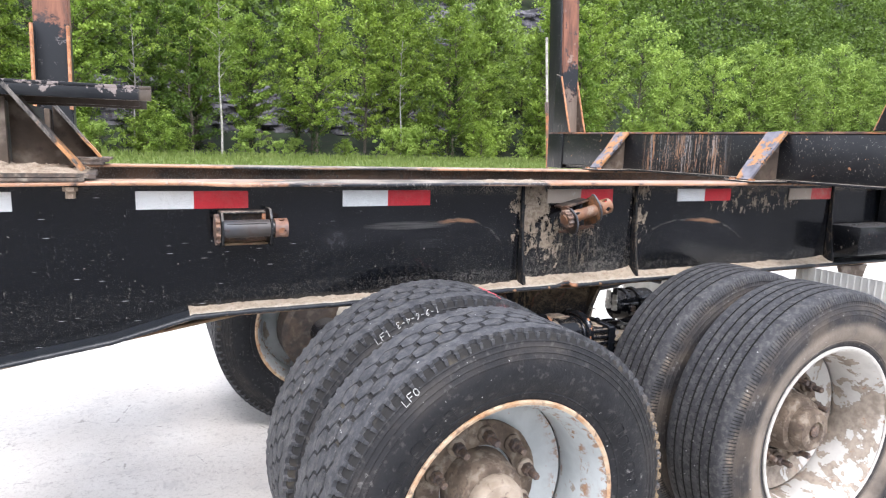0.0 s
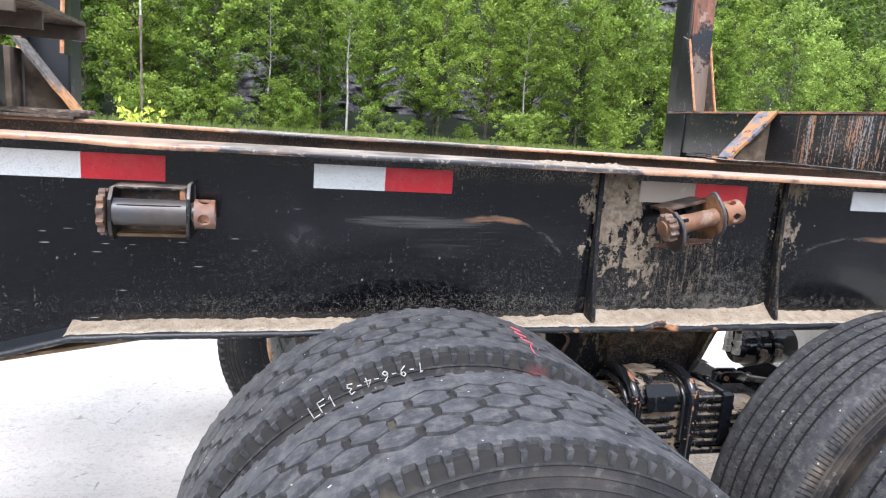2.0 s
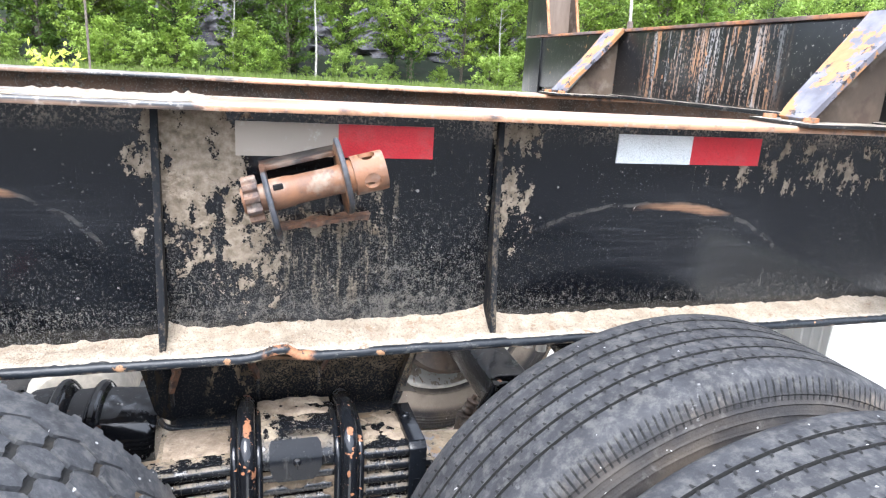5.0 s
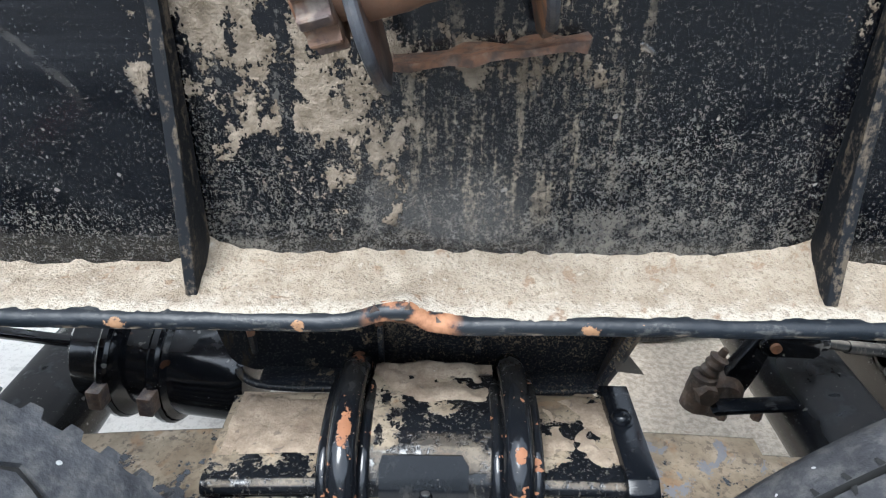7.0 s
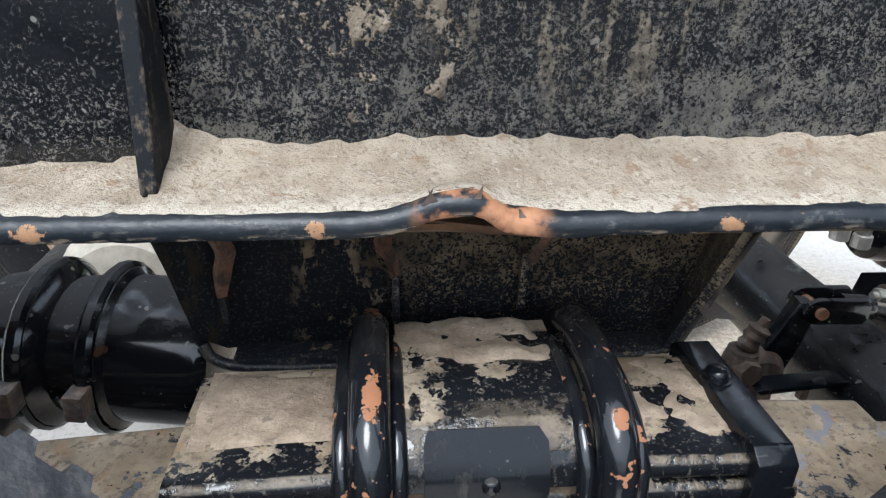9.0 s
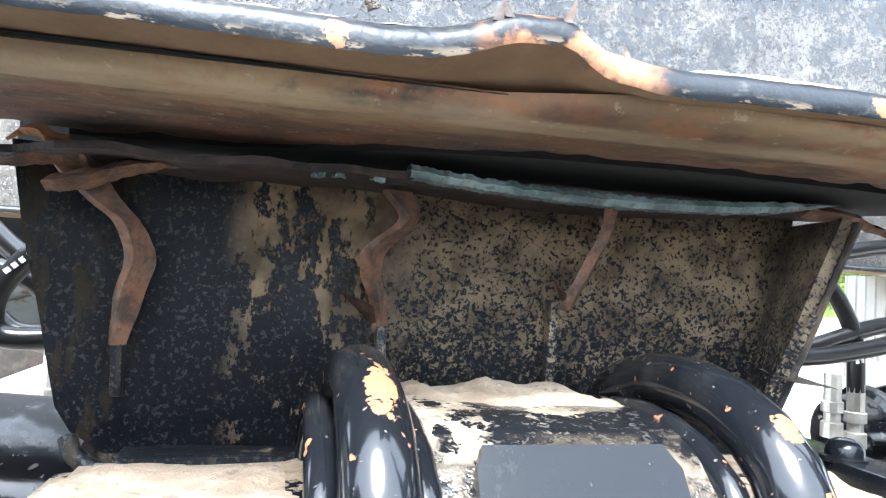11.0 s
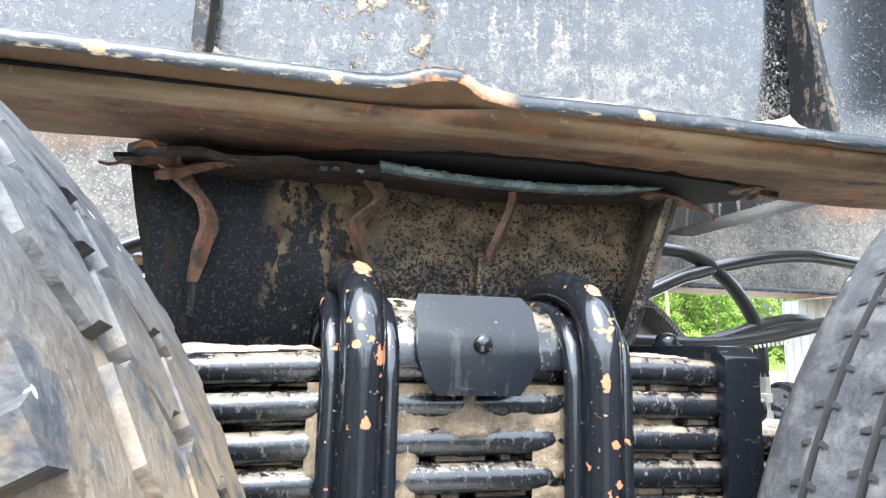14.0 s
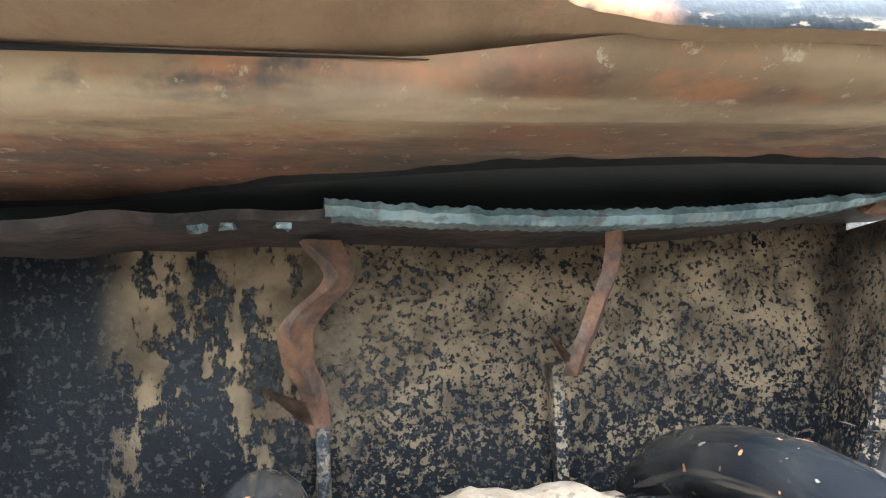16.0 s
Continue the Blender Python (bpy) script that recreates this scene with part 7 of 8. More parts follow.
def front_bolster():
    """The stand of the forward bunk: a channel cap on braced uprights."""
    cap = bmesh.new()
    add_box(cap, -0.75, 0.084, 0.0, 0.50, 1.522, 1.532, 0.002)
    add_box(cap, -0.75, 0.084, 0.0, 0.010, 1.492, 1.522, 0.001)
    add_box(cap, -0.75, 0.060, 0.24, 0.250, 1.486, 1.522, 0.001)
    add_box(cap, -0.75, 0.084, 0.49, 0.50, 1.486, 1.522, 0.001)
    b = part("bunk_cap", ragged(cap, 0.0015, 9), CAP_PAINT, trailer, "chipped black channel cap of the front bunk")
    part("bunk_upright", box(-0.75, -0.30, 0.22, 0.46, 1.30, 1.49, 0.004), BUNK_DARK, b)
    part("bunk_post", box(-0.75, -0.262, 0.035, 0.055, 1.30, 1.49, 0.003), UPRIGHT, b)
    part("bunk_post", box(-0.268, -0.250, 0.99, 1.10, 1.30, 1.49, 0.003), UPRIGHT, b)
    for y, sh in ((0.0, -0.012), (1.02, 0.0)):
        g = [(-0.25 + sh, 1.515), (-0.235 + sh, 1.515), (-0.09 + sh, 1.298), (-0.25 + sh, 1.298)]
        part("bunk_gusset", prism(g, "y", y + 0.096, y + 0.104), UPRIGHT, b)
        bm = bmesh.new()
        vs = [bm.verts.new(p) for p in ((-0.252 + sh, y - 0.008, 1.518), (-0.252 + sh, y + 0.104, 1.518), (-0.085 + sh, y + 0.104, 1.298), (-0.085 + sh, y - 0.008, 1.298))]
        bm.faces.new(vs)
        bmesh.ops.subdivide_edges(bm, edges=list(bm.edges), cuts=5, use_grid_fill=True)
        bmesh.ops.solidify(bm, geom=list(bm.faces), thickness=0.010)
        part("gusset_flange", ragged(bm, 0.003, 25), GUSSET, b)
    for a0, a1, z0, z1, y0, y1, mt in ((-0.75, -0.060, 1.2875, 1.2975, -0.072, 0.16, FOOT), (-0.30, -0.052, 1.2878, 1.2965, 0.97, 1.16, FOOT), (-0.26, -0.040, 1.2972, 1.3040, 0.985, 1.14, FOOT)):
        bm = box(a0, a1, y0, y1, z0, z1, 0)
        bmesh.ops.subdivide_edges(bm, edges=list(bm.edges), cuts=11, use_grid_fill=True)
        part("bunk_foot", ragged(bm, 0.0045, 26), mt, b, "dirty stacked foot plate")
    part("bunk_shim", ragged(box(-0.75, -0.085, -0.075, 0.18, 1.2765, 1.2855, 0.002), 0.002, 15), FOOT, b)
    part("bunk_shim", ragged(box(-0.30, -0.070, 0.96, 1.17, 1.2765, 1.2868, 0.002), 0.002, 15), FOOT, b)
    heap = bmesh.new()
    rows = []
    for i in range(31):
        row = []
        for j in range(15):
            fx, fy = i / 30, j / 14
            rim = min(1, 5 * min(fx, 1 - fx), 5 * min(fy, 1 - fy))
            x, y = -0.36 + 0.28 * fx, -0.066 + 0.22 * fy
            row.append(heap.verts.new((x, y, 1.2985 + rim * (0.022 + 0.020 * noise.noise(Vector((x * 30, y * 30, 0))) + 0.006 * noise.noise(Vector((x * 110, y * 110, 0)))) * (1 - 0.5 * fx))))
        rows.append(row)
    for a, c in zip(rows, rows[1:]):
        for j in range(14):
            heap.faces.new((a[j], a[j + 1], c[j + 1], c[j]))
    for _ in range(90):
        x, y = random.uniform(-0.33, -0.07), random.uniform(-0.065, 0.14)
        a, l = random.uniform(0, 3.14), random.uniform(0.012, 0.035)
        z = 1.301 + random.uniform(0.0, 0.018) * (1 if x < -0.15 else 0.5)
        add_tube(heap, [(x, y, z), (x + l * math.cos(a), y + l * math.sin(a), z + random.uniform(-0.004, 0.006))], 0.0012, 4)
    part("bark_litter", heap, LITTER, b, "heap of sand and bark", 80)
    bolt = lathe([(0.012, 1.232), (0.012, 1.250), (0.018, 1.251), (0.018, 1.262)], 6, "z")
    bmesh.ops.translate(bolt, verts=bolt.verts, vec=(-0.12, -0.050, 0))
    part("hanging_bolt", bolt, MUDDY, b, smooth=20)
    part("cross_bunk", box(-0.60, -0.30, 0.50, 1.62, 1.30, 1.50, 0.006), SCRAPED, b)
    stake(-0.335, -0.195, 1.42, 0.20, 1, b, 1.27, 3.4, FRONT_STAKE)
    for dx in (-0.339, -0.201):
        part("stake_gusset", prism([(1.34, 1.50), (1.40, 1.86), (1.46, 1.87), (1.46, 1.50)], "x", dx, dx + 0.010), PAINT, b)
        part("gusset_edge", tube([(dx + 0.005, 1.339, 1.50), (dx + 0.005, 1.372, 1.68), (dx + 0.005, 1.398, 1.86)], 0.008, 6), BARE_RUST, b)
    return b


front_bolster()

# side bracket and cross members
br = part("side_bracket", box(3.02, 3.75, -0.16, -0.012, 0.945, 1.078, 0.006), GLOSS, trailer, "black box bracket on the beam")
part("bracket_post", box(3.38, 3.47, -0.060, -0.012, 1.078, 1.262, 0.004), PAINT, br)
part("bracket_gusset", prism([(3.02, 0.884), (3.22, 0.884), (3.16, 0.74), (3.10, 0.74)], "y", -0.09, -0.07), UPRIGHT, br)
for x in (-0.6, 0.45, 1.49, 2.35, 3.3):
    part("cross_member", box(x - 0.05, x + 0.05, 0.082, 0.980, 1.02, 1.16, 0.005), PAINT_DUSTY, trailer)


def mud_flap(y0, y1):
    """A white flap with upright ribs."""
    pts = []
    n = int((y1 - y0) / 0.03)
    for i in range(n):
        y = y0 + (y1 - y0) * i / n
        pts += [(2.860, y), (2.860, y + 0.020), (2.857, y + 0.023), (2.857, y + 0.027)]
    pts += [(2.866, y1), (2.866, y0)]
    return part("mud_flap", prism(pts, "z", 0.30, 0.884), FLAP, trailer, "white ribbed mud flap")


mud_flap(-0.74, 0.02)
mud_flap(0.20, 1.20)


# ---- hoses ----
def hose(name, pts, r=0.012, label="black rubber air hose"):
    return part(name, tube(smooth_path(pts, 10), r, 12), HOSE, trailer, label)


def fitting(x, y, z, h=0.07):
    bm = bmesh.new()
    add_lathe(bm, [(0.008, 0), (0.015, 0), (0.015, h * 0.3), (0.011, h * 0.32), (0.011, h * 0.5), (0.015, h * 0.52), (0.015, h * 0.72), (0.012, h * 0.74), (0.012, h * 1.3), (0.004, h * 1.3)], 10, "z")
    bmesh.ops.translate(bm, verts=bm.verts, vec=(x, y, z))
    return part("hose_fitting", bm, STEEL, trailer, "zinc hose fitting", 20)


for path in (
        [(1.70, 0.5, 0.69), (1.986, 0.5, 0.826), (2.071, 0.5, 0.858), (2.189, 0.5, 0.887), (2.287, 0.5, 0.899), (2.376, 0.5, 0.895), (2.8, 0.52, 0.86)],
        [(1.80, 0.5, 0.90), (1.999, 0.5, 0.894), (2.060, 0.5, 0.885), (2.116, 0.5, 0.855), (2.161, 0.5, 0.807), (2.187, 0.5, 0.753), (2.192, 0.5, 0.68)],
        [(1.70, 0.46, 0.745), (1.950, 0.45, 0.733), (2.060, 0.45, 0.733), (2.150, 0.45, 0.745), (2.265, 0.45, 0.770), (2.7, 0.47, 0.86)],
        [(1.85, 0.5, 0.70), (2.064, 0.5, 0.732), (2.216, 0.5, 0.774), (2.283, 0.5, 0.780), (2.34, 0.5, 0.760), (2.5, 0.52, 0.72)],
        [(0.85, 0.5, 0.96), (1.02, 0.5, 0.868), (1.10, 0.5, 0.806), (1.18, 0.5, 0.797), (1.35, 0.5, 0.82)],
        [(1.20, 0.46, 0.735), (1.10, 0.455, 0.727), (1.085, 0.45, 0.758), (1.102, 0.45, 0.795), (1.14, 0.45, 0.83), (1.25, 0.46, 0.88)],
        [(1.00, 0.5, 0.80), (1.065, 0.5, 0.747), (1.10, 0.5, 0.726), (1.175, 0.5, 0.735), (1.3, 0.5, 0.75)],
        [(0.90, 0.55, 0.82), (1.03, 0.55, 0.80), (1.085, 0.56, 0.78), (1.106, 0.577, 0.74), (1.107, 0.577, 0.695)]):
    hose("air_hose", path)
hose("air_hose", [(1.3, 0.56, 0.77), (1.17, 0.57, 0.745), (1.134, 0.577, 0.715), (1.130, 0.577, 0.68)], 0.010)
fitting(1.107, 0.577, 0.605)
fitting(1.131, 0.577, 0.595)
fitting(2.151, 0.50, 0.615)
fitting(2.192, 0.50, 0.600)


def hose_print(x, y, z, dx, dz, n):
    """Rows of illegible white print along a hose."""
    d = Vector((dx, 0, dz)).normalized()
    up = Vector((-d.z, 0, d.x))
    bm = bmesh.new()
    for i in range(n):
        p = Vector((x, y - 0.0124, z)) + d * (0.0085 * i)
        w, h = d * random.uniform(0.0018, 0.0032), up * 0.0028
        bm.faces.new([bm.verts.new(q) for q in (p - w - h, p + w - h, p + w + h, p - w + h)])
    return tagged(part("printed_bars", bm, CHALK, trailer, "illegible white print on a hose", 0), kind="stuff")


hose_print(1.100, 0.45, 0.796, 0.75, 0.66, 8)
hose_print(2.13, 0.45, 0.7305, 0.98, 0.14, 9)
part("air_tank", lathe([(0.03, 0.10), (0.09, 0.115), (0.115, 0.15), (0.115, 0.65), (0.09, 0.69), (0.03, 0.70)], 28), TANK, trailer, "cream dusty tank under the frame").location = (1.03, 0.40, 0.53)


def raised_marks(w, r, a0, a1, n):
    """Moulded outlines on the sidewall, too worn to read."""
    bm = bmesh.new()
    for i in range(n):
        a = a0 + (a1 - a0) * (i + 0.5) / n
        da, dr = abs(a1 - a0) / n * 0.34, 0.016
        loop = []
        for q in range(20):
            t = 2 * math.pi * q / 20
            u, v = math.copysign(abs(math.cos(t)) ** 0.5, math.cos(t)), math.copysign(abs(math.sin(t)) ** 0.5, math.sin(t))
            loop.append(on_tyre(a + da * u * (1 if i % 3 else 0.7), r + dr * v))
        add_tube(bm, loop + loop[:1], 0.0011, 4, False)
    return tagged(part("raised_marks", bm, RUBBER, w, "worn moulded outlines on the sidewall"), kind="stuff")


# ---- writing on the tyres ----
GLYPHS = {"L": [[(0, 1), (0, 0), (0.6, 0)]], "F": [[(0, 0), (0, 1), (0.65, 1)], [(0, 0.55), (0.5, 0.55)]], "1": [[(0.1, 0.8), (0.3, 1), (0.3, 0)]],
          "0": [[(0.3, 0), (0.02, 0.3), (0.05, 0.75), (0.3, 1), (0.55, 0.75), (0.55, 0.3), (0.3, 0)]], "-": [[(0.1, 0.5), (0.5, 0.5)]],
          "3": [[(0, 0.9), (0.4, 1), (0.5, 0.75), (0.2, 0.55), (0.55, 0.3), (0.4, 0), (0, 0.05)]], "4": [[(0.4, 0), (0.4, 1), (0, 0.35), (0.6, 0.35)]],
          "6": [[(0.5, 1), (0.1, 0.6), (0.05, 0.2), (0.3, 0), (0.5, 0.2), (0.3, 0.45), (0.08, 0.3)]], "9": [[(0.05, 0), (0.45, 0.4), (0.5, 0.8), (0.25, 1), (0.05, 0.8), (0.25, 0.55), (0.48, 0.7)]]}


def on_tyre(a, r):
    """A place on the outer shoulder of a tyre, at the angle a and the radius r."""
    rs = [(0.33, 0.140), (0.41, 0.1425), (0.44, 0.136), (0.462, 0.1300), (0.474, 0.1282), (0.496, 0.1275), (0.4975, 0.1195), (0.506, 0.106), (0.5075, 0.06), (0.5075, -0.2)]
    for (r0, y0), (r1, y1) in zip(rs, rs[1:]):
        if r <= r1:
            y = y0 + (y1 - y0) * (r - r0) / (r1 - r0)
            return Vector((r * math.cos(a), -y - 0.0012, r * math.sin(a)))
    return Vector((0.509 * math.cos(a), -0.06 + (r - 0.5075), 0.509 * math.sin(a)))


def chalk(w, text, a0, r0, size, name, material=CHALK, thick=0.0010, flip=1, label=""):
    bm = bmesh.new()
    u = 0.0
    for ch in text:
        for line in GLYPHS[ch]:
            pts = [on_tyre(a0 - (u + flip * p[0] * size) / 0.47, r0 + flip * p[1] * size + 0.001 * random.uniform(-1, 1)) for p in line]
            fine = []
            for p, q in zip(pts, pts[1:]):
                fine += [p.lerp(q, i / 3) for i in range(3)]
            add_tube(bm, fine + [pts[-1]], thick, 5, True)
        u += size * 0.82
    return part(name, bm, material, w, label)


near_outer = [o for o in trailer.children if o.name.startswith("wheel") and abs(o.location.x - 0.868) < 0.01 and o.location.y < -0.5][0]
near_inner = [o for o in trailer.children if o.name.startswith("wheel") and abs(o.location.x - 0.868) < 0.01 and -0.5 < o.location.y < 0][0]
for a0, a1, n in ((2.05, 2.75, 5), (0.75, 0.05, 6)):
    raised_marks(near_outer, 0.372, a0, a1, n)
chalk(near_outer, "LF0", math.atan2(0.366, -0.312), 0.466, 0.020, "chalk_mark", label="handwritten white chalk letters")
chalk(near_inner, "LF1", math.atan2(0.402, -0.255), 0.466, 0.020, "chalk_mark", label="handwritten white chalk letters")
chalk(near_inner, "3-4-6-9-1", math.atan2(0.44, -0.185), 0.490, 0.018, "chalk_mark", flip=-1, label="handwritten white chalk figures")


def spray_mat():
    """A thin mist of pink paint that lets the rubber show through."""
    k = Mat("pink_spray", 0.8)
    k.color((0.60, 0.13, 0.14))
    d = k.patch(0.455 * math.cos(1.275), 0.455 * math.sin(1.275), 0.024, 0.042, 0.9)
    f = k.math("MULTIPLY", d, k.step(k.noise(70, 5, 0.7), 0.25, 0.75, 0.02, 0.22))
    t, s = k.n.new("ShaderNodeBsdfTransparent"), k.n.new("ShaderNodeMixShader")
    k.l.new(f, s.inputs[0])
    k.l.new(t.outputs[0], s.inputs[1])
    k.l.new(k.b.outputs[0], s.inputs[2])
    k.l.new(s.outputs[0], k.n["Material Output"].inputs[0])
    return k.m


bm = bmesh.new()
for s in range(6):
    r, a = 0.502 + 0.019 * s, 1.272 - 0.004 * s
    pts = [on_tyre(a + 0.020 * (2 * f - 1) * (1 if s % 2 else -1) + 0.004 * random.uniform(-1, 1), r + 0.013 * f) for f in (0, 0.2, 0.4, 0.6, 0.8, 1.0)]
    add_tube(bm, pts[:3] if s in (2, 4) else pts, 0.0010, 5)
part("paint_scribble", bm, RED_MARK, near_inner, "red paint scribble")
bm = bmesh.new()
rows = [[bm.verts.new(on_tyre(1.17 + 0.20 * i / 10, 0.412 + 0.082 * j / 8) + Vector((0, -0.0022, 0))) for i in range(11)] for j in range(9)]
for a, q in zip(rows, rows[1:]):
    for i in range(10):
        bm.faces.new((a[i], a[i + 1], q[i + 1], q[i]))
part("paint_mist", bm, spray_mat(), near_inner, "faint pink paint mist")

# torn slivers that stand up from the bent lip
for x, h, lean in ((1.446, 0.008, 0.004), (1.451, 0.005, -0.004), (1.474, 0.006, 0.003), (1.500, 0.004, -0.003)):
    z = BOT + LIP + dent(x) - 0.001
    bm = bmesh.new()
    base = [bm.verts.new(p) for p in ((x - 0.0022, -0.0715, z - 0.003), (x + 0.0022, -0.071, z - 0.003), (x, -0.067, z - 0.003))]
    tip = bm.verts.new((x + lean, -0.072, z + h))
    bm.faces.new(base)
    for q in range(3):
        bm.faces.new((base[q], base[(q + 1) % 3], tip))
    part("torn_sliver", bm, BOLT, near_beam, smooth=0)


# ---- the wooded hillside ----
rng = np.random.default_rng(7)


def leaf_cloud(centres, sizes, count, leaf_size, flat=0.65):
    """Small three-cornered leaf sprays, thick at the middle of each cluster and loose at its rim."""
    centres, sizes = np.array(centres), np.array(sizes)
    which = rng.integers(0, len(centres), count)
    p = centres[which] + rng.normal(size=(count, 3)) * sizes[which][:, None] * np.array((0.43, 0.43, 0.43 * flat))
    nrm = rng.normal(size=(count, 3)) + np.array((0, 0, 1.1))
    nrm /= np.linalg.norm(nrm, axis=1)[:, None]
    u = np.cross(nrm, rng.normal(size=(count, 3)))
    u /= np.linalg.norm(u, axis=1)[:, None]
    w = np.cross(nrm, u)
    size = (leaf_size * (0.6 + 0.8 * rng.random(count)))[:, None]
    verts = np.stack((p - u * size, p + u * size * 0.7 + w * size * 0.6, p + u * size * 0.5 - w * size * 0.7), 1).reshape(-1, 3)
    return verts.tolist(), np.arange(count * 3).reshape(-1, 3).tolist()


def tree(name, height, spread, puffs, leaves, leaf_size, mat, bark, crown_from, label, group, thin=1.0, ivy=0, shape=0.8):
    """A tapered trunk with limbs, and a loose crown of many small leaf sprays with gaps."""
    base = tagged(new(name), label, "tree" if name == "tree" else "shrub", group)
    trunk = bmesh.new()
    bend = rng.normal(size=(6, 2)) * 0.02 * height
    bend[0] = 0
    pts = [(bend[i][0] * i / 6, bend[i][1] * i / 6, height * 0.95 * i / 5 - (0.1 if i == 0 else 0)) for i in range(6)]
    r0 = (0.009 * height + 0.02) * thin
    add_tube(trunk, smooth_path(pts, 3), [max(0.012, r0 * (1 - j / 16)) for j in range(16)], 7)
    centres, sizes = [], []
    for i in range(puffs):
        f = crown_from + (1 - crown_from) * (i + rng.random()) / puffs
        z = f * height
        wide = spread * (0.30 + 0.80 * math.sin(math.pi * min(1, 0.14 + 0.86 * (f - crown_from) / (1 - crown_from))) ** shape)
        a = i * 2.4 + rng.random()
        d = wide * (0.15 + 0.85 * rng.random() ** 0.7)
        k = min(4, int(f * 5))
        t = Vector(pts[k]).lerp(Vector(pts[k + 1]), f * 5 - k)
        c = np.array((t.x + d * math.cos(a), t.y + d * math.sin(a), z))
        s = spread * (0.09 + 0.17 * rng.random())
        for q in (1.0, 0.62):
            centres.append(c * q + np.array((t.x, t.y, z - 0.4 * d)) * (1 - q))
            sizes.append(s * (0.7 + 0.5 * q))
        start = Vector((t.x, t.y, max(0.3, z - d * 0.7)))
        add_tube(trunk, [start, start.lerp(Vector(c), 0.5) + Vector((0, 0, 0.1)), Vector(c)], [r0 * 0.26, r0 * 0.16, 0.008], 4)
    part("trunk", trunk, bark, base)
    crown = new("crown", raw("crown", *leaf_cloud(centres, sizes, leaves, leaf_size), mat))
    crown.parent = base
    if ivy:
        line = [Vector(p) for p in smooth_path(pts, 8)]
        line = [p for p in line if p.z < ivy]
        cl = new("ivy", raw("ivy", *leaf_cloud([np.array(p) for p in line], [0.34 * (1.1 - 0.5 * p.z / ivy) for p in line], 2600, 0.085, 1.4), IVY))
        cl.parent = base
        tagged(cl, "dark ivy on the trunk")
    return base


HILL, EDGE_SHRUBS = "trees on the hillside", "shrubs by the grass"
protos = [
    tree("tree", 14.0, 2.9, 75, 11500, 0.112, LEAF, BARK, 0.13, "tall spring-green broadleaf tree", HILL),
    tree("tree", 13.0, 2.6, 60, 9500, 0.110, LEAF, BARK, 0.20, "tall tree with a dark ivy-clad trunk", HILL, 1.2, 8.0),
    tree("tree", 9.5, 2.7, 80, 13000, 0.098, LEAF_B, BARK, 0.05, "rounded pale green young tree", HILL, 0.8, 0, 0.55),
    tree("tree", 14.0, 2.0, 34, 4200, 0.105, LEAF, PALE_BARK, 0.42, "slender tree with a pale trunk", HILL, 0.62),
    tree("shrub", 3.4, 1.9, 40, 6000, 0.078, LEAF, BARK, 0.03, "low leafy green shrub", EDGE_SHRUBS),
    tree("tree", 12.0, 2.4, 60, 9500, 0.110, LEAF_D, BARK, 0.10, "dark green broadleaf tree", HILL),
    tree("shrub", 2.4, 1.6, 30, 4000, 0.080, LEAF_B, BARK, 0.03, "straggling pale green shrub", EDGE_SHRUBS),
]


def hill(x, y):
    """Height of the slope behind the yard."""
    if y < 50:
        return GZ
    k = y - 50
    return min(75, 0.02 * k * k if k < 14 else 3.92 + 0.75 * (k - 14)) * (1 + 0.12 * noise.noise(Vector((x * 0.03, y * 0.03, 0))))


placed = []


def plant(k, x, y, s=1.0):
    m = Matrix.Translation((x, y, hill(x, y) - 0.15)) @ Matrix.Rotation(rng.random() * 6.28, 4, "Z") @ Matrix.Diagonal((s, s, s, 1))
    if k not in placed:
        placed.append(k)
        protos[k].matrix_world = m
        return protos[k]
    ob = copy_thing(protos[k], m)
    ob.scale = (s, s, s)
    return ob


plant(3, 6.2, 48.6, 1.0)
plant(3, 21.0, 50.5, 0.85)
plant(3, 0.5, 51.5, 0.9)
plant(1, -3.2, 49.0, 1.0)
plant(0, -9.0, 51.5, 1.0)
plant(5, -12.5, 53.0, 1.0)
plant(0, -17.0, 52.0, 1.0)
plant(4, -15.5, 48.6, 1.1)
plant(0, -6.3, 55.0, 1.05)
plant(5, 2.5, 55.5, 1.0)
plant(4, -7.5, 48.2, 1.0)
plant(6, -5.2, 48.0, 1.1)
plant(1, 13.5, 49.5, 1.0)
plant(1, 25.5, 49.6, 1.0)
for i in range(40):
    x = -52 + i * 2.6 + rng.normal() * 0.9
    if x < 43:
        plant(int(rng.choice([0, 0, 1, 5])), x, 50.0 + rng.random() * 5, 0.8 + 0.3 * rng.random())
for i in range(13):
    x = 33 + i * 5.4 + rng.normal() * 0.9
    plant(2, x, 52.5 + rng.random() * 3, 1.15 + 0.45 * rng.random())
for i in range(14):
    x = 36 + i * 5.4 + rng.normal()
    plant(int(rng.choice([5, 2, 0])), x, 58 + rng.random() * 4, 0.9 + 0.3 * rng.random())
for i in range(14):
    x = -50 + i * 7.6 + rng.normal()
    plant(int(rng.choice([0, 5, 2])), x, 64 + rng.random() * 5, 0.8 + 0.3 * rng.random())
for i in range(66):
    x = -26 + i * 2.05 + rng.normal() * 0.9
    plant(int(rng.choice([4, 6])), x, 47.6 + rng.random() * 5.0, 0.35 + 0.85 * rng.random())

# unseen trees added on the camera's side, to close the yard and darken reflections
for i in range(34):
    plant(int(rng.choice([0, 5, 5])), -84 + i * 5 + rng.normal(), -40 - 7 * rng.random(), 1.0 + 0.25 * rng.random())


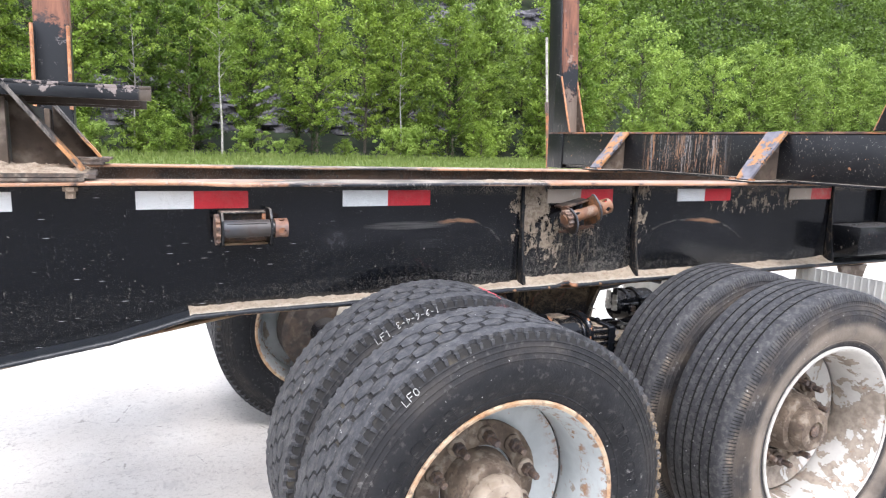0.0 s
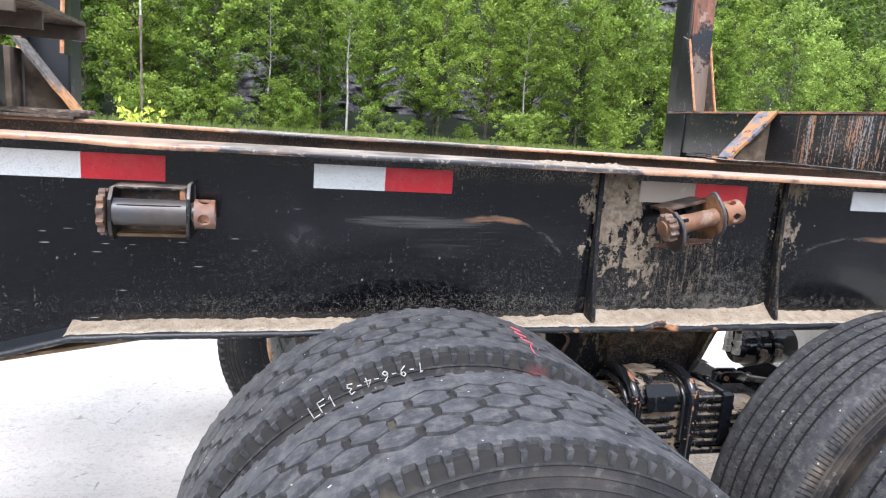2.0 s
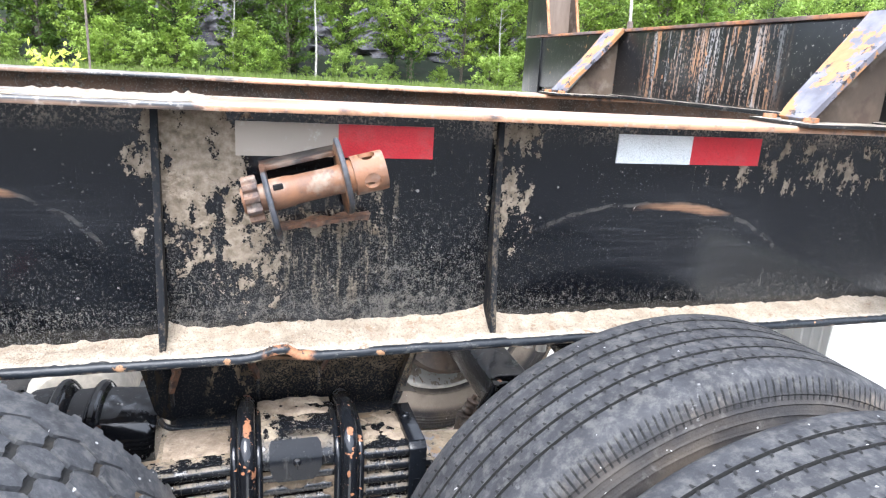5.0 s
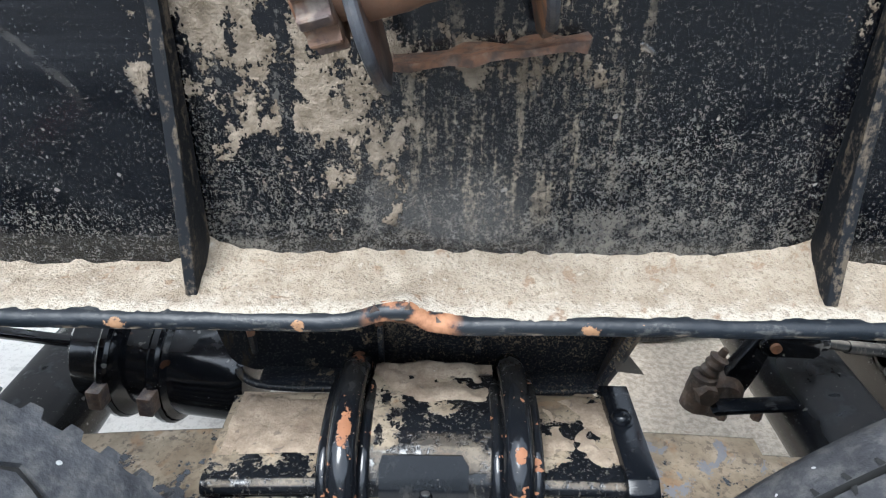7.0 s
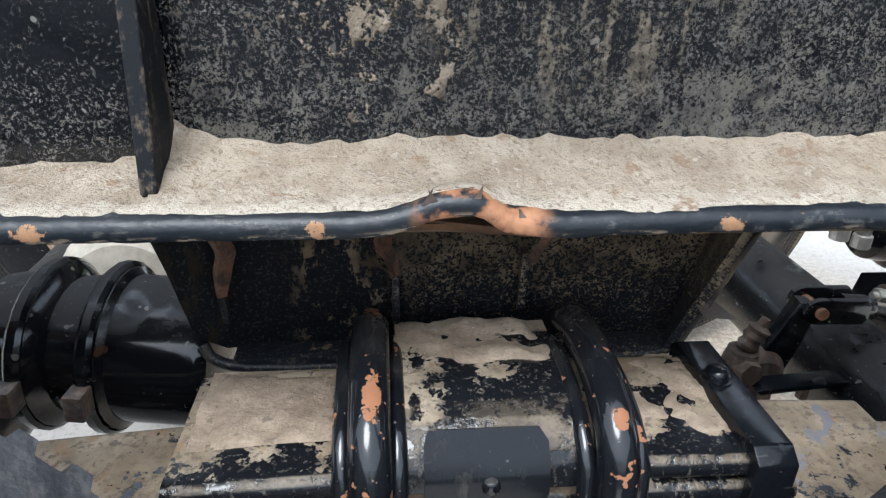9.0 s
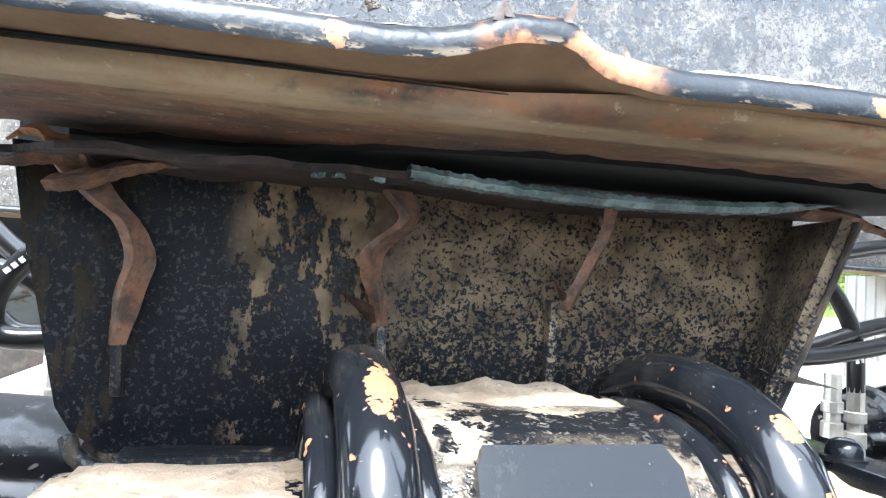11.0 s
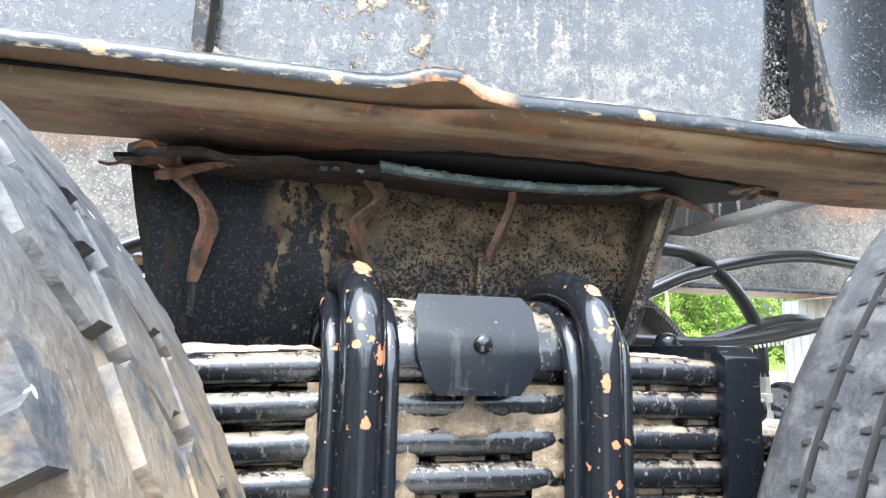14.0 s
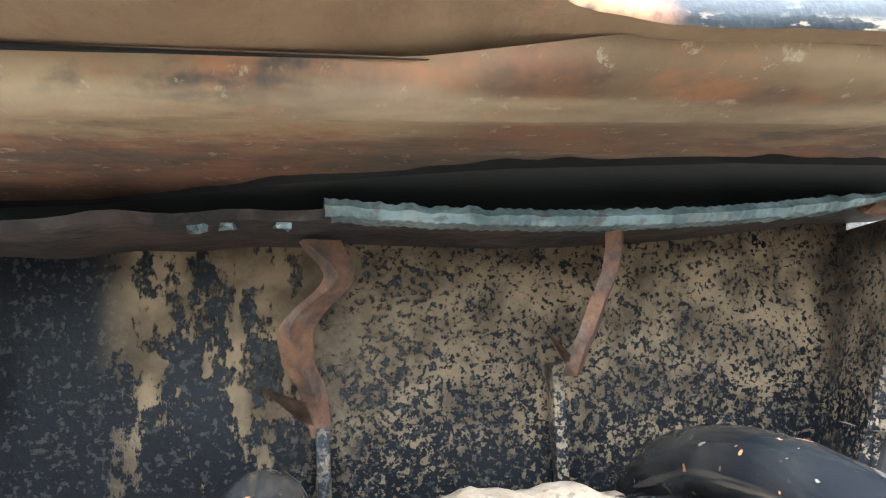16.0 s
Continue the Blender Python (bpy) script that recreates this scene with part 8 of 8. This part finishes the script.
def slope():
    bm = bmesh.new()
    xs, ys = np.arange(-140, 320, 10), np.concatenate(([48], np.arange(50, 70, 2.5), np.arange(70, 190, 8)))
    rows = [[bm.verts.new((x, y, hill(x, y) - (0.05 if y <= 50 else 0))) for x in xs] for y in ys]
    for a, b in zip(rows, rows[1:]):
        for i in range(len(xs) - 1):
            bm.faces.new((a[i], a[i + 1], b[i + 1], b[i]))
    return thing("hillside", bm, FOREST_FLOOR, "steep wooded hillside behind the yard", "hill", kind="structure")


slope()


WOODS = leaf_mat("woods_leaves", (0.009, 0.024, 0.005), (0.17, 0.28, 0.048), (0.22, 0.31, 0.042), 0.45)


def far_woods():
    """The canopy further up the slope."""
    centres, sizes = [], []
    for _ in range(4600):
        x, y = rng.uniform(-90, 250), rng.uniform(66, 118)
        if abs(x - 47) < 13 and 66 < y < 84 and rng.random() < 0.88:
            continue
        centres.append(np.array((x, y, hill(x, y) + 2.5 + 3 * rng.random())))
        sizes.append(1.5 + 1.9 * rng.random())
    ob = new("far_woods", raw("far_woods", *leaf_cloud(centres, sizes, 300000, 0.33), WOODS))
    return tagged(ob, "dense green canopy on the slope", "woods", kind="stuff")


far_woods()


def cliff(x0, x1, y, height, seed):
    """A broken, ledged rock face; it runs along x and leans back."""
    bm = bmesh.new()
    nx, nz = int((x1 - x0) / 0.35), int(height / 0.3)
    rows = []
    for j in range(nz + 1):
        row = []
        for i in range(nx + 1):
            fx, fz = i / nx, j / nz
            x = x0 + (x1 - x0) * fx
            top = height * (0.75 + 0.35 * noise.noise(Vector((x * 0.16, seed, 0)))) * min(1, 6 * fx, 6 * (1 - fx))
            z = top * fz
            block = noise.noise(Vector((round(x * 0.8 + 0.8 * noise.noise(Vector((x, z, seed)))) * 3.1, round(z * 1.4) * 2.3, seed)))
            yy = y + 0.45 * z + 1.1 * block + 0.5 * noise.noise(Vector((x * 0.9, z * 1.6, seed)))
            row.append(bm.verts.new((x, yy, hill(x, y) - 0.4 + z)))
        rows.append(row)
    for a, c in zip(rows, rows[1:]):
        for i in range(nx):
            bm.faces.new((a[i], a[i + 1], c[i + 1], c[i]))
    return thing("rock_face", bm, ROCK, "grey broken rock face among the trees", "rock", kind="stuff", smooth=0)


cliff(-14, 32, 59.5, 6.5, 1)
cliff(33, 62, 76, 9.0, 4)


def grass_strip():
    verts, faces = [], []
    for _ in range(42000):
        y = 31 + 18 * rng.random() ** 1.2
        x = rng.uniform(-24, 95)
        h = 0.08 + 0.25 * rng.random() ** 2 + (0.25 if y > 44 else 0)
        a = rng.random() * 3.14
        w = 0.05
        dx, dy = w * math.cos(a), w * math.sin(a)
        lx, ly = rng.normal() * 0.08, rng.normal() * 0.08
        i = len(verts)
        verts += [(x - dx, y - dy, GZ), (x + dx, y + dy, GZ), (x + lx, y + ly, GZ + h)]
        faces.append((i, i + 1, i + 2))
    return tagged(new("grass", raw("grass", verts, faces, GRASS)), "rough grass along the yard's edge", "grass", kind="stuff")


grass_strip()


def sapling(x, y):
    base = tagged(new("sapling"), "small sapling with bright yellow-green leaves", "sapling")
    base.location = (x, y, GZ)
    stem = bmesh.new()
    tips = []
    for i in range(9):
        a = i * 0.7
        tip = Vector((0.42 * math.cos(a) * (0.5 + 0.5 * rng.random()), 0.42 * math.sin(a), 1.12 + 0.30 * rng.random()))
        add_tube(stem, smooth_path([(0, 0, 0), (tip.x * 0.2, tip.y * 0.2, 0.7), tip], 4), 0.006, 5)
        tips.append(tip)
    part("stem", stem, BARK, base)
    verts, faces = [], []
    for tip in tips:
        for k in range(9):
            p = tip * (0.82 + 0.2 * k / 9)
            u = Vector(rng.normal(size=3)).normalized()
            w = u.cross(Vector(rng.normal(size=3))).normalized()
            i = len(verts)
            L = 0.078
            verts += [tuple(p), tuple(p + u * L + w * L * 0.45), tuple(p + u * 2 * L), tuple(p + u * L - w * L * 0.45)]
            faces.append((i, i + 1, i + 2, i + 3))
    lv = new("foliage", raw("foliage", verts, faces, LEAF_Y))
    lv.parent = base
    return base


sapling(-1.76, 12.23)


def pole(x, y, h, r=0.028):
    """A thin post, rusty below and white above."""
    base = tagged(new("post"), "thin post, rusty below and white above", "post")
    base.location = (x, y, GZ)
    part("shaft", tube([(0, 0, 0), (0, 0, h * 0.62)], r, 8), RUSTY if r < 0.03 else BARK, base)
    part("upper_shaft", tube([(0, 0, h * 0.62), (0, 0, h)], r * 0.86, 8), PALE_BARK, base)
    part("collar", tube([(0, 0, h * 0.6), (0, 0, h * 0.66)], r * 1.6, 8), BOLT, base)
    return base


pole(7.36, 8.57, 3.45).rotation_euler = (0, radians(-4), 0)
pole(-4.5, 28.5, 7.3, 0.045)
